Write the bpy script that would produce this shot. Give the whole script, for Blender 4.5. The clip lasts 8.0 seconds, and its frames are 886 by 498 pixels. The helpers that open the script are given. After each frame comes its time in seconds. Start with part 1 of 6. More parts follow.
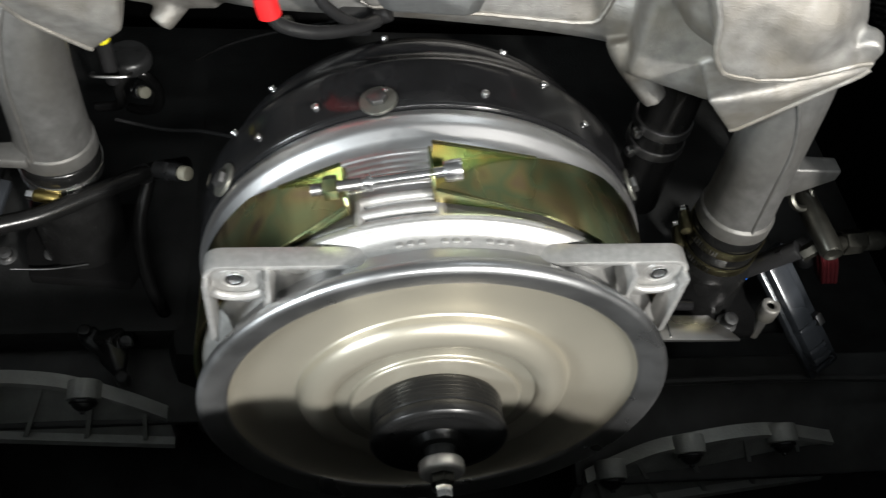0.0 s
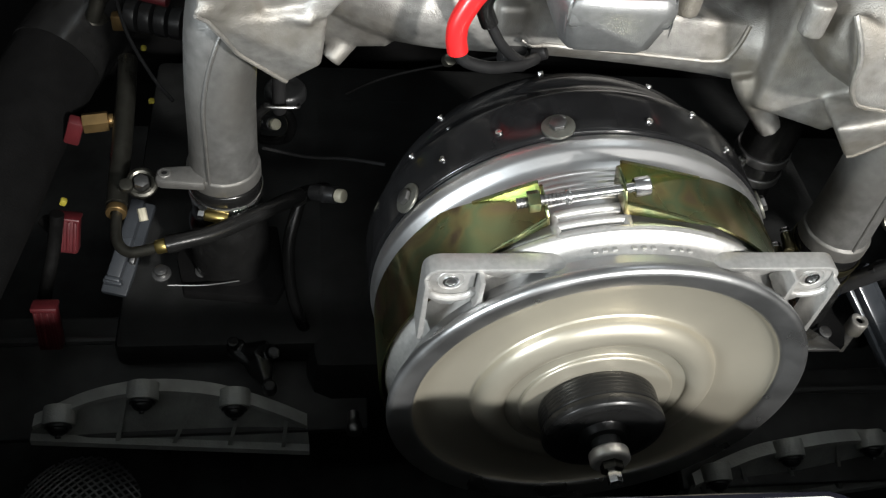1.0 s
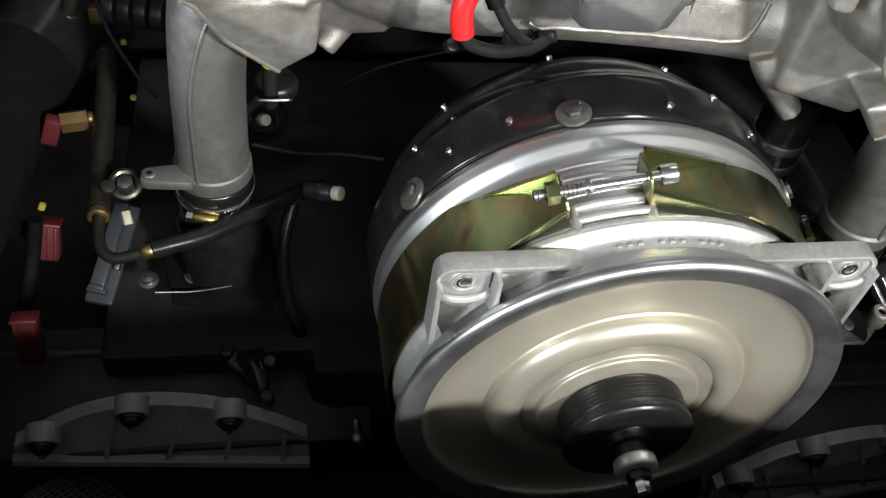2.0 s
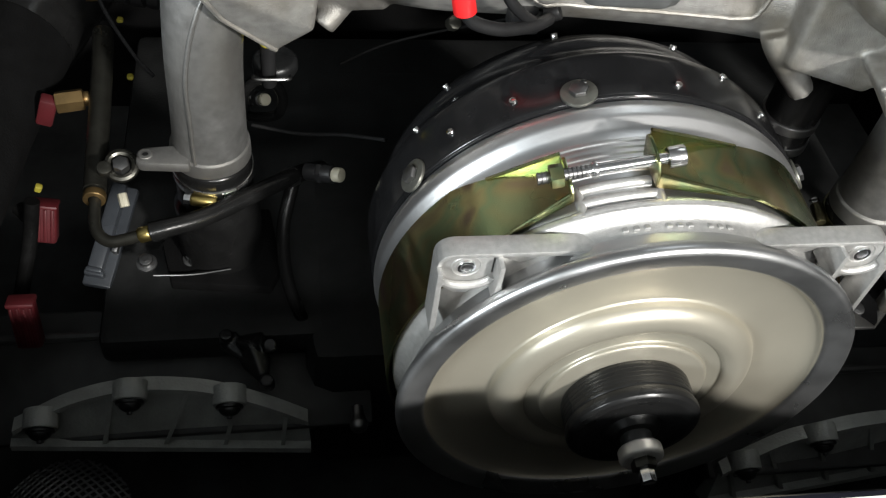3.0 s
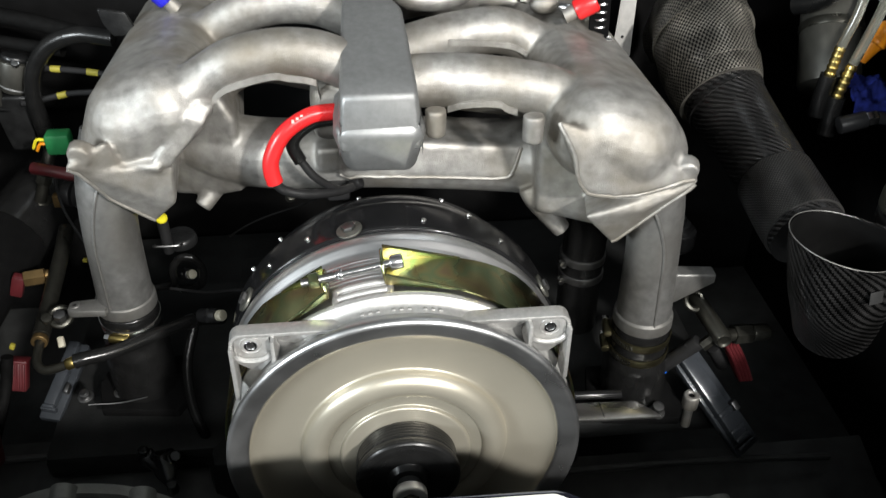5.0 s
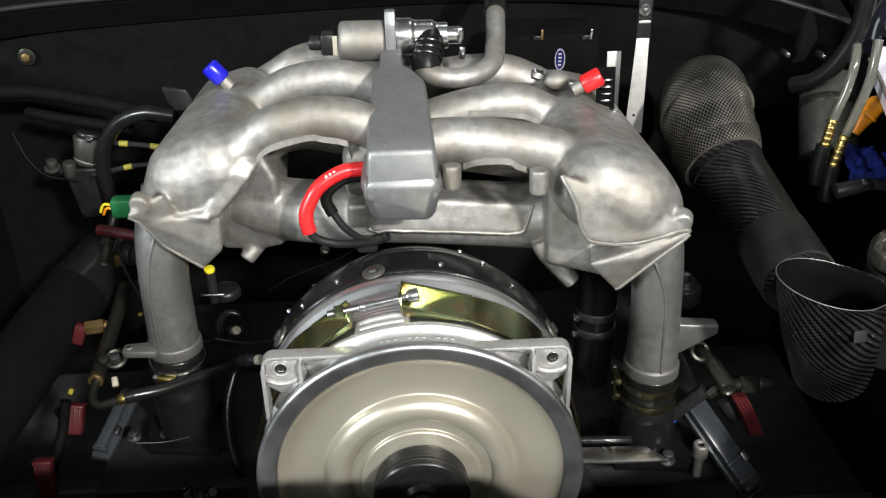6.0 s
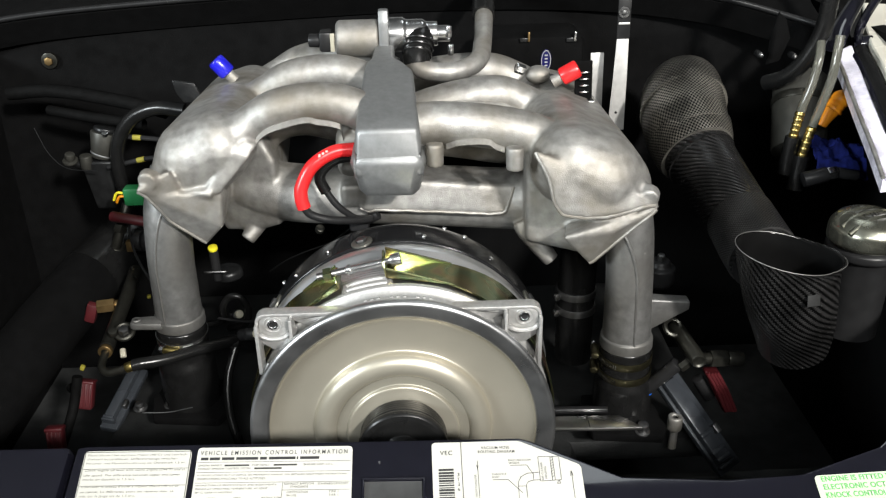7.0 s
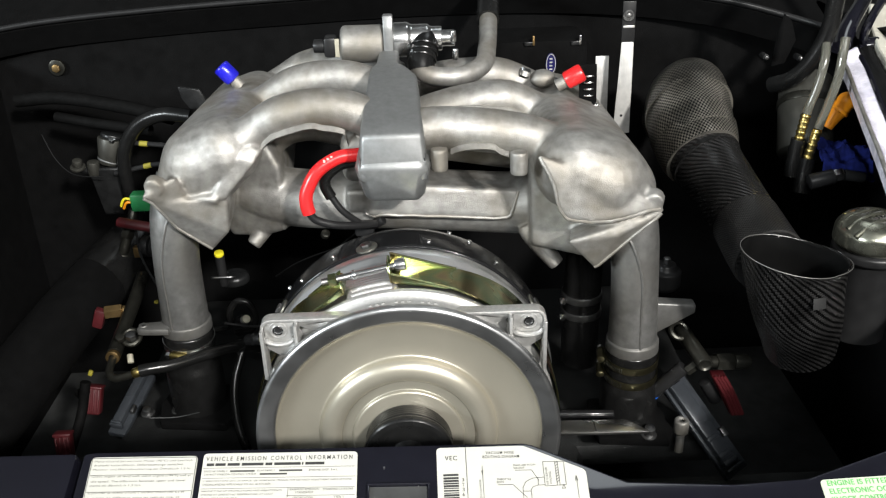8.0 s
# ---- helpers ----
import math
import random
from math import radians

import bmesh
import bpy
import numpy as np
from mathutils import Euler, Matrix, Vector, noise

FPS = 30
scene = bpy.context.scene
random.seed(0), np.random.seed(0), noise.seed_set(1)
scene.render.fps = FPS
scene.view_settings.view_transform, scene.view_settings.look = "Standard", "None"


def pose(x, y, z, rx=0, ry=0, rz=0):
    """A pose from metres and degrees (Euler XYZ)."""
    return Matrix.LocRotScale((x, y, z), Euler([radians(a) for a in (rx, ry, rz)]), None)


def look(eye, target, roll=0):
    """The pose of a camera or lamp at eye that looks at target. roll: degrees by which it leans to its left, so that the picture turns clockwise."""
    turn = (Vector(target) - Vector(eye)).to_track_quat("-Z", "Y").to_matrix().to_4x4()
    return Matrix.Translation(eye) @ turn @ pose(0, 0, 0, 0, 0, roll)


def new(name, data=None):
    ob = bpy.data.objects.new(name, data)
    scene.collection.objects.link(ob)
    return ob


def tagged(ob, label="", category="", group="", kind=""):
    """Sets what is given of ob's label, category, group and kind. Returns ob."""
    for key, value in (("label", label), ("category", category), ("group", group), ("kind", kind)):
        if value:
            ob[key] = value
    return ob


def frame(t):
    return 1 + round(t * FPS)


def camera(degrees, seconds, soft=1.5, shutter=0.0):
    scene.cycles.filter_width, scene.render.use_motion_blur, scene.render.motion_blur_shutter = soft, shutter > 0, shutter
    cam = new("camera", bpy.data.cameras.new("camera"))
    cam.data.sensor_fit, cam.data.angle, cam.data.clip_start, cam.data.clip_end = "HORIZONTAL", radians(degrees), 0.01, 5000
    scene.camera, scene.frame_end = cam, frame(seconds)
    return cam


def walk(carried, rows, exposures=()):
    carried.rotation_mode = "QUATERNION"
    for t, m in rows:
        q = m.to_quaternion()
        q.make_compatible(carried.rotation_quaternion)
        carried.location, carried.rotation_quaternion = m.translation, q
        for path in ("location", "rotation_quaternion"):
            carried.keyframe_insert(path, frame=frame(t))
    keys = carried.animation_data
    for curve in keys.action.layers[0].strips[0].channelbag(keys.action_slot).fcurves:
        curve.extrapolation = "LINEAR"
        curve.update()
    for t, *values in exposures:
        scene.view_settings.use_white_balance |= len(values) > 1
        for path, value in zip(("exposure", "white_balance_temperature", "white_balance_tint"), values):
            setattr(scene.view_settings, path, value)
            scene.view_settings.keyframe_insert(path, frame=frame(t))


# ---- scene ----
cam = camera(52.4, 8.0, soft=1.25, shutter=0.30)
METRES, EYE, TILT, LEAN, TURN = 0.700, 0.8615, -51.783, -5.753, -5.285
SIDE, BACK = -0.0651, -0.2450
ROWS = [
    (0.0, 0.0, 0.0, 0.0, 0.0, 0.0, -0.0),
    (0.5, -0.1292, -0.0367, -0.0059, -1.78, 0.96, -0.54),
    (1.0, -0.1646, -0.0801, -0.0291, -1.36, 2.77, -0.01),
    (1.5, -0.1672, -0.0832, -0.043, -1.86, 3.79, 1.68),
    (2.0, -0.1821, -0.0255, -0.0262, -2.18, 2.64, 1.37),
    (3.5, -0.1626, -0.006, -0.0212, -1.58, 1.24, 1.4),
    (4.0, -0.0876, -0.0686, -0.065, -1.21, 3.61, 2.51),
    (4.5, 0.0141, -0.1697, -0.1196, 1.2, 9.17, 3.51),
    (5.0, 0.0907, -0.255, -0.1885, 3.5, 16.15, 3.92),
    (6.5, 0.1503, -0.3447, -0.361, 7.18, 24.91, 1.69),
    (7.0, 0.1797, -0.3599, -0.414, 7.46, 25.89, 1.61),
    (7.5, 0.1844, -0.3617, -0.4111, 7.97, 26.02, 1.64),
    (8.0, 0.1858, -0.3621, -0.4117, 8.11, 26.04, 1.62),
]
walk(cam, [(t, pose(SIDE, BACK, EYE, TILT, LEAN, TURN) @ pose(METRES * x, METRES * y, METRES * z, 90 + pitch, roll, yaw)) for t, x, y, z, yaw, pitch, roll in ROWS],
     exposures=((0.0, 0.14), (2.0, 0.17), (3.5, 0.17), (4.5, 0.10), (5.0, 0.10), (6.5, 0.10), (8.0, 0.05)))

# ---- light: a workshop with unseen bright lamps behind and above the open bay ----
world = bpy.data.worlds.new("workshop_air")
world.use_nodes = True
world.node_tree.nodes["Background"].inputs[0].default_value = (0.9, 0.95, 1.0, 1)
world.node_tree.nodes["Background"].inputs[1].default_value = 0.07
scene.world = world


def lamp(name, eye, target, watts, wide, deep, colour=(1, 0.97, 0.92)):
    data = bpy.data.lights.new(name, "AREA")
    data.shape, data.size, data.size_y, data.energy, data.color = "RECTANGLE", wide, deep, watts, colour
    ob = new(name, data)
    ob.matrix_world = look(eye, target)
    return tagged(ob, "unseen white lamp placed to light the bay", "lamp", "workshop lamps")


lamp("unseen_lamp", (1.50, -3.10, 2.50), (0, 0.1, 0.50), 248, 0.24, 0.24, (1.0, 0.975, 0.93))
lamp("unseen_lamp", (-2.60, -1.72, 1.62), (0, 0.1, 0.48), 110, 0.8, 0.5, (0.90, 0.97, 1.0))
lamp("unseen_lamp", (0.15, -2.5, 2.20), (0.05, 0.2, 0.5), 44, 1.4, 0.14, (0.97, 0.985, 0.97))
# Weak overhead fill, added to lift the dark bay.
lamp("unseen_lamp", (0.6, 0.9, 2.5), (0.1, 0.2, 0.5), 3, 0.6, 0.6, (0.90, 0.97, 1))

from mathutils.bvhtree import BVHTree

# ---- materials ----
def material(name, base, rough=0.5, metal=0.0, vary=0.15, scale=60.0, bump=0.0, bump_scale=300.0, coat=0.0, stain=0.0, stain_scale=9.0, stain_colour=None, rough_vary=0.1, shine=0.5):
    m = bpy.data.materials.new(name)
    m.use_nodes = True
    n, l = m.node_tree.nodes, m.node_tree.links
    b = n["Principled BSDF"]
    b.inputs["Metallic"].default_value = metal
    b.inputs["Coat Weight"].default_value = coat
    b.inputs["Specular IOR Level"].default_value = shine
    co = n.new("ShaderNodeTexCoord")
    fine = n.new("ShaderNodeTexNoise")
    fine.inputs["Scale"].default_value, fine.inputs["Detail"].default_value = scale, 6
    l.new(co.outputs["Object"], fine.inputs["Vector"])
    ramp = n.new("ShaderNodeMapRange")
    ramp.inputs[1].default_value, ramp.inputs[2].default_value = 0.3, 0.7
    ramp.inputs[3].default_value, ramp.inputs[4].default_value = 1 - vary, 1 + vary
    l.new(fine.outputs["Fac"], ramp.inputs[0])
    mul = n.new("ShaderNodeVectorMath")
    mul.operation = "SCALE"
    mul.inputs[0].default_value = base
    l.new(ramp.outputs[0], mul.inputs["Scale"])
    last = mul.outputs[0]
    broad = n.new("ShaderNodeTexNoise")
    broad.inputs["Scale"].default_value, broad.inputs["Detail"].default_value = stain_scale, 4
    l.new(co.outputs["Object"], broad.inputs["Vector"])
    if stain > 0:
        cut = n.new("ShaderNodeMapRange")
        cut.inputs[1].default_value, cut.inputs[2].default_value, cut.inputs[4].default_value = 0.42, 0.72, stain
        l.new(broad.outputs["Fac"], cut.inputs[0])
        mix = n.new("ShaderNodeMix")
        mix.data_type = "RGBA"
        l.new(cut.outputs[0], mix.inputs["Factor"])
        l.new(last, mix.inputs["A"])
        mix.inputs["B"].default_value = (*(stain_colour or [c * 0.5 for c in base]), 1)
        last = mix.outputs["Result"]
    l.new(last, b.inputs["Base Color"])
    rr = n.new("ShaderNodeMapRange")
    rr.inputs[1].default_value, rr.inputs[2].default_value = 0.3, 0.7
    rr.inputs[3].default_value, rr.inputs[4].default_value = max(rough - rough_vary, 0.02), min(rough + rough_vary, 1)
    l.new(broad.outputs["Fac"], rr.inputs[0])
    l.new(rr.outputs[0], b.inputs["Roughness"])
    if bump > 0:
        grain = n.new("ShaderNodeTexNoise")
        grain.inputs["Scale"].default_value, grain.inputs["Detail"].default_value = bump_scale, 3
        l.new(co.outputs["Object"], grain.inputs["Vector"])
        bm_node = n.new("ShaderNodeBump")
        bm_node.inputs["Strength"].default_value, bm_node.inputs["Distance"].default_value = bump, 0.001
        l.new(grain.outputs["Fac"], bm_node.inputs["Height"])
        l.new(bm_node.outputs[0], b.inputs["Normal"])
    return m


def zinc(name):
    """Yellow-passivated zinc with drifting gold, green and rose tints."""
    m = material(name, (0.6, 0.5, 0.2), 0.26, 1.0, 0.05)
    n, l = m.node_tree.nodes, m.node_tree.links
    co = n.new("ShaderNodeTexCoord")
    no = n.new("ShaderNodeTexNoise")
    no.inputs["Scale"].default_value, no.inputs["Detail"].default_value, no.inputs["Distortion"].default_value = 26, 2, 0.6
    l.new(co.outputs["Object"], no.inputs["Vector"])
    r = n.new("ShaderNodeValToRGB")
    e = r.color_ramp.elements
    e[0].position, e[0].color = 0.30, (0.20, 0.15, 0.10, 1)
    e[1].position, e[1].color = 0.70, (0.30, 0.19, 0.16, 1)
    for p, c in ((0.40, (0.36, 0.32, 0.15)), (0.49, (0.23, 0.30, 0.16)), (0.59, (0.36, 0.31, 0.15))):
        x = e.new(p)
        x.color = (*c, 1)
    l.new(no.outputs["Fac"], r.inputs[0])
    l.new(r.outputs[0], n["Principled BSDF"].inputs["Base Color"])
    return m


def woven(name, dark, light, across, rough, metal=0.0, twill=True):
    """A cloth of crossing tows, as bands in the object's own wrap coordinates."""
    m = bpy.data.materials.new(name)
    m.use_nodes = True
    n, l = m.node_tree.nodes, m.node_tree.links
    b = n["Principled BSDF"]
    uv = n.new("ShaderNodeUVMap")
    uv.uv_map = "wrap"
    sep = n.new("ShaderNodeSeparateXYZ")
    l.new(uv.outputs[0], sep.inputs[0])

    def op(kind, a, c):
        x = n.new("ShaderNodeMath")
        x.operation = kind
        for i, v in enumerate((a, c)):
            if isinstance(v, (int, float)):
                x.inputs[i].default_value = v
            elif v is not None:
                l.new(v, x.inputs[i])
        return x.outputs[0]

    u, v = op("MULTIPLY", sep.outputs[0], across), op("MULTIPLY", sep.outputs[1], across)
    iu, iv = op("FLOOR", u, None), op("FLOOR", v, None)
    step = op("FLOORED_MODULO", op("ADD", iu, iv), 4.0 if twill else 2.0)
    over = op("LESS_THAN", step, 2.0 if twill else 1.0)
    fu, fv = op("ABSOLUTE", op("SUBTRACT", op("FRACT", u, None), 0.5), None), op("ABSOLUTE", op("SUBTRACT", op("FRACT", v, None), 0.5), None)
    mixh = n.new("ShaderNodeMix")
    l.new(over, mixh.inputs[0])
    l.new(fu, mixh.inputs[2])
    l.new(fv, mixh.inputs[3])
    col = n.new("ShaderNodeMix")
    col.data_type = "RGBA"
    l.new(over, col.inputs["Factor"])
    col.inputs["A"].default_value, col.inputs["B"].default_value = (*dark, 1), (*light, 1)
    dirt = n.new("ShaderNodeTexNoise")
    dirt.inputs["Scale"].default_value, dirt.inputs["Detail"].default_value = 1.6, 5
    co = n.new("ShaderNodeTexCoord")
    grow = n.new("ShaderNodeVectorMath")
    grow.operation = "SCALE"
    grow.inputs["Scale"].default_value = 14
    l.new(co.outputs["Object"], grow.inputs[0])
    l.new(grow.outputs[0], dirt.inputs["Vector"])
    span = n.new("ShaderNodeMapRange")
    span.inputs[1].default_value, span.inputs[2].default_value, span.inputs[3].default_value, span.inputs[4].default_value = 0.35, 0.65, 0.35, 1.35
    l.new(dirt.outputs["Fac"], span.inputs[0])
    worn = n.new("ShaderNodeVectorMath")
    worn.operation = "SCALE"
    l.new(col.outputs["Result"], worn.inputs[0])
    l.new(span.outputs[0], worn.inputs["Scale"])
    l.new(worn.outputs[0], b.inputs["Base Color"])
    bump = n.new("ShaderNodeBump")
    bump.inputs["Strength"].default_value, bump.inputs["Distance"].default_value, bump.invert = 0.6, 0.0008, True
    l.new(mixh.outputs[0], bump.inputs["Height"])
    l.new(bump.outputs[0], b.inputs["Normal"])
    b.inputs["Roughness"].default_value, b.inputs["Metallic"].default_value = rough, metal
    return m


CAST = material("cast_aluminium", (0.335, 0.327, 0.311), 0.535, 0.72, 0.26, 90, 0.38, 1100, stain=0.95, stain_scale=18, stain_colour=(0.20, 0.178, 0.142), rough_vary=0.07)
CASTBRIGHT = material("bright_cast_aluminium", (0.46, 0.456, 0.445), 0.42, 0.70, 0.12, 300, 0.25, 1500, stain=0.4, stain_scale=30, stain_colour=(0.42, 0.41, 0.39), rough_vary=0.06)
CAST_PIPE = material("dull_cast_pipe", (0.215, 0.214, 0.208), 0.48, 0.72, 0.2, 120, 0.25, 1300, stain=0.9, stain_scale=13, stain_colour=(0.115, 0.11, 0.10))
CAST_DULL = material("dull_cast_aluminium", (0.250, 0.255, 0.255), 0.50, 0.70, 0.10, 200, 0.14, 1200, stain=0.5, stain_scale=15)
MACHINED = material("machined_aluminium", (0.68, 0.68, 0.685), 0.38, 1.0, 0.06, 30, 0.05, 500, rough_vary=0.06)
RIM = material("polished_rim", (0.51, 0.515, 0.52), 0.34, 0.95, 0.15, 40, 0.05, 400, stain=0.35, stain_scale=20)
BOWL = material("champagne_satin_paint", (0.42, 0.392, 0.322), 0.36, 0.65, 0.04, 20, 0.0, rough_vary=0.04)
STEEL = material("bright_steel", (0.72, 0.72, 0.72), 0.22, 1.0, 0.08, 200)
DARKSTEEL = material("dark_steel", (0.20, 0.20, 0.20), 0.4, 1.0, 0.15, 100)
BRASS = material("dull_brass", (0.24, 0.16, 0.07), 0.4, 0.9, 0.2, 90)
GOLD = material("gold_fitting", (0.50, 0.39, 0.14), 0.32, 1.0, 0.1, 90)
ZINC = zinc("yellow_zinc_plate")
OLIVE = material("olive_plated_steel", (0.048, 0.047, 0.040), 0.34, 0.8, 0.25, 120, stain=0.4, stain_scale=40)
PLATED = material("yellow_plated_band", (0.105, 0.095, 0.056), 0.36, 1.0, 0.2, 120)
BLACKGLOSS = material("glossy_black_paint", (0.009, 0.009, 0.0095), 0.17, 0.0, 0.2, 60, 0.03, 500, coat=0.05, shine=0.22, rough_vary=0.08)
BLACK = material("satin_black_paint", (0.042, 0.043, 0.043), 0.42, 0.0, 0.3, 40, 0.1, 300, stain=0.4, stain_colour=(0.018, 0.017, 0.016), shine=0.25)
BODY = material("black_body_paint", (0.006, 0.006, 0.010), 0.10, 0.0, 0.1, 60, coat=0.6, rough_vary=0.03)
RUBBER = material("black_rubber", (0.007, 0.007, 0.007), 0.24, 0.0, 0.25, 90, 0.12, 400, shine=0.35, rough_vary=0.05)
LOOM = material("black_tape", (0.0035, 0.0035, 0.0035), 0.7, 0.0, 0.3, 120, 0.5, 500, shine=0.05)
FELT = material("black_lining", (0.0028, 0.0028, 0.0029), 0.9, 0.0, 0.3, 60, 0.5, 700, shine=0.08)
ENGINE = material("black_engine_casting", (0.016, 0.0165, 0.0165), 0.5, 0.0, 0.25, 50, 0.35, 500, stain=0.3, shine=0.2)
VALVE = material("grey_valve_cover", (0.32, 0.33, 0.315), 0.5, 0.2, 0.2, 50, 0.4, 500, stain=0.4, stain_colour=(0.08, 0.08, 0.076))
BRUSHED = material("brushed_steel", (0.60, 0.59, 0.57), 0.38, 0.55, 0.12, 90, 0.1, 500)
SHADOWBEIGE = material("shaded_beige_metal", (0.27, 0.255, 0.21), 0.4, 0.5, 0.05, 30)
OILCAP = material("plated_oil_cap", (0.30, 0.30, 0.245), 0.26, 0.95, 0.15, 80, 0.05, 200, stain=0.4, stain_scale=25)
DIMCAN = material("dim_grey_metal", (0.055, 0.054, 0.047), 0.42, 0.5, 0.25, 60, stain=0.4, stain_scale=20)
WASHER = material("pale_plated_washer", (0.13, 0.13, 0.115), 0.4, 0.7, 0.15, 200)
PULLEYBLACK = material("satin_black_pulley", (0.009, 0.009, 0.009), 0.30, 0.0, 0.2, 60, 0.03, 300, shine=0.25)
SHEET = material("polished_sheet", (0.62, 0.61, 0.59), 0.30, 1.0, 0.1, 40, 0.05, 60)
PLASTIC = material("black_plastic", (0.013, 0.013, 0.0135), 0.38, 0.0, 0.2, 70, shine=0.3)
BLACKCAST = material("black_oily_casting", (0.016, 0.0165, 0.017), 0.3, 0.4, 0.3, 90, 0.3, 300)
GREYBAR = material("grey_plastic_rail", (0.034, 0.038, 0.044), 0.28, 0.2, 0.15, 70)
RED = material("red_silicone", (0.62, 0.018, 0.02), 0.30, 0.0, 0.06, 60)
DULLRED = material("dull_red_plastic", (0.055, 0.005, 0.007), 0.5, 0.0, 0.2, 60)
BLUE = material("blue_plastic_cap", (0.012, 0.012, 0.42), 0.25, 0.0, 0.05, 60)
NAVY = material("navy_badge", (0.004, 0.004, 0.075), 0.3, 0.0, 0.05, 60)
BLUECLOTH = material("blue_cloth", (0.006, 0.010, 0.075), 0.9, 0.0, 0.45, 150, 0.8, 300, shine=0.1)
GREEN = material("green_connector", (0.012, 0.13, 0.04), 0.4, 0.0, 0.15, 60)
TAPE = material("yellow_tape", (0.22, 0.19, 0.02), 0.6, 0.0, 0.2, 60)
YELLOW = material("yellow_mark", (0.62, 0.55, 0.02), 0.5, 0.0, 0.1, 60)
ORANGE = material("orange_plastic", (0.75, 0.26, 0.01), 0.35, 0.0, 0.1, 60)
CREAMPAINT = material("cream_body_paint", (0.62, 0.60, 0.52), 0.25, 0.0, 0.05, 20, coat=0.3)
CREAM = material("cream_plastic", (0.34, 0.32, 0.25), 0.5, 0.0, 0.1, 60)
STICKER = material("white_sticker", (0.46, 0.455, 0.415), 0.45, 0.0, 0.04, 30, stain=0.15, stain_colour=(0.48, 0.46, 0.41))
INK = material("black_ink", (0.03, 0.03, 0.03), 0.5, 0.0, 0.1, 60)
GREYPATCH = material("dim_grey_patch", (0.018, 0.018, 0.018), 0.6, 0.0, 0.1, 60, shine=0.2)
GREYINK = material("grey_ink", (0.055, 0.055, 0.052), 0.5, 0.0, 0.1, 60)
GREENSTICKER = material("pale_green_sticker", (0.44, 0.50, 0.38), 0.5, 0.0, 0.04, 30)
GREENINK = material("green_ink", (0.10, 0.38, 0.10), 0.5, 0.0, 0.05, 60)
CARBON = woven("carbon_twill", (0.0014, 0.0014, 0.0014), (0.017, 0.0165, 0.0165), 560.0, 0.22)
LINING = material("smooth_black_inside", (0.004, 0.004, 0.004), 0.5, 0.0, 0.2, 60, shine=0.15)
CUFF = woven("fine_carbon_weave", (0.003, 0.003, 0.003), (0.034, 0.033, 0.032), 620.0, 0.3, 0.3, False)
MESHCLOTH = woven("silvery_mesh_sleeve", (0.004, 0.004, 0.004), (0.25, 0.235, 0.205), 430.0, 0.30, 0.7, False)
WALLPAINT = material("workshop_wall_paint", (0.22, 0.223, 0.223), 0.8, 0.0, 0.06, 4)
CONCRETE = material("workshop_concrete", (0.22, 0.22, 0.215), 0.7, 0.0, 0.2, 6)
DARKWALL = material("unseen_dark_wall", (0.035, 0.035, 0.037), 0.7, 0.0, 0.15, 5)

# ---- building blocks ----
PLACE = {}


def thing(name, at, label, category, group="", kind=""):
    ob = new(name)
    ob.empty_display_size = 0.02
    ob.location = at
    PLACE[ob] = Vector(at)
    return tagged(ob, label, category, group, kind)


def part(name, bm, mat, parent=None, label="", smooth=True, sharp=35):
    me = bpy.data.meshes.new(name)
    lo = Vector([min(v.co[i] for v in bm.verts) for i in range(3)])
    hi = Vector([max(v.co[i] for v in bm.verts) for i in range(3)])
    mid = (lo + hi) / 2
    bmesh.ops.translate(bm, verts=bm.verts, vec=-mid)
    if smooth:
        for f in bm.faces:
            f.smooth = True
        bm.normal_update()
        for e in bm.edges:
            e.smooth = len(e.link_faces) == 2 and e.calc_face_angle(0) < radians(sharp)
    bm.to_mesh(me)
    bm.free()
    me.materials.append(mat)
    ob = new(name, me)
    PLACE[ob] = mid
    if parent:
        ob.parent = parent
        ob.location = mid - PLACE[parent]
    else:
        ob.location = mid
    if label:
        ob["label"] = label
    return ob


def single(name, bm, mat, label, category, group="", kind="", **k):
    return tagged(part(name, bm, mat, **k), label, category, group, kind)


def curve_points(points, steps=8):
    """A smooth line through the points; a fourth number, if given, is carried along."""
    p = [np.array(q, float) for q in points]
    p = [2 * p[0] - p[1], *p, 2 * p[-1] - p[-2]]
    out = []
    for i in range(1, len(p) - 2):
        for s in range(steps):
            t = s / steps
            out.append(0.5 * (2 * p[i] + (p[i + 1] - p[i - 1]) * t + (2 * p[i - 1] - 5 * p[i] + 4 * p[i + 1] - p[i + 2]) * t * t + (3 * p[i] - p[i - 1] - 3 * p[i + 1] + p[i + 2]) * t ** 3))
    out.append(p[-2])
    return out


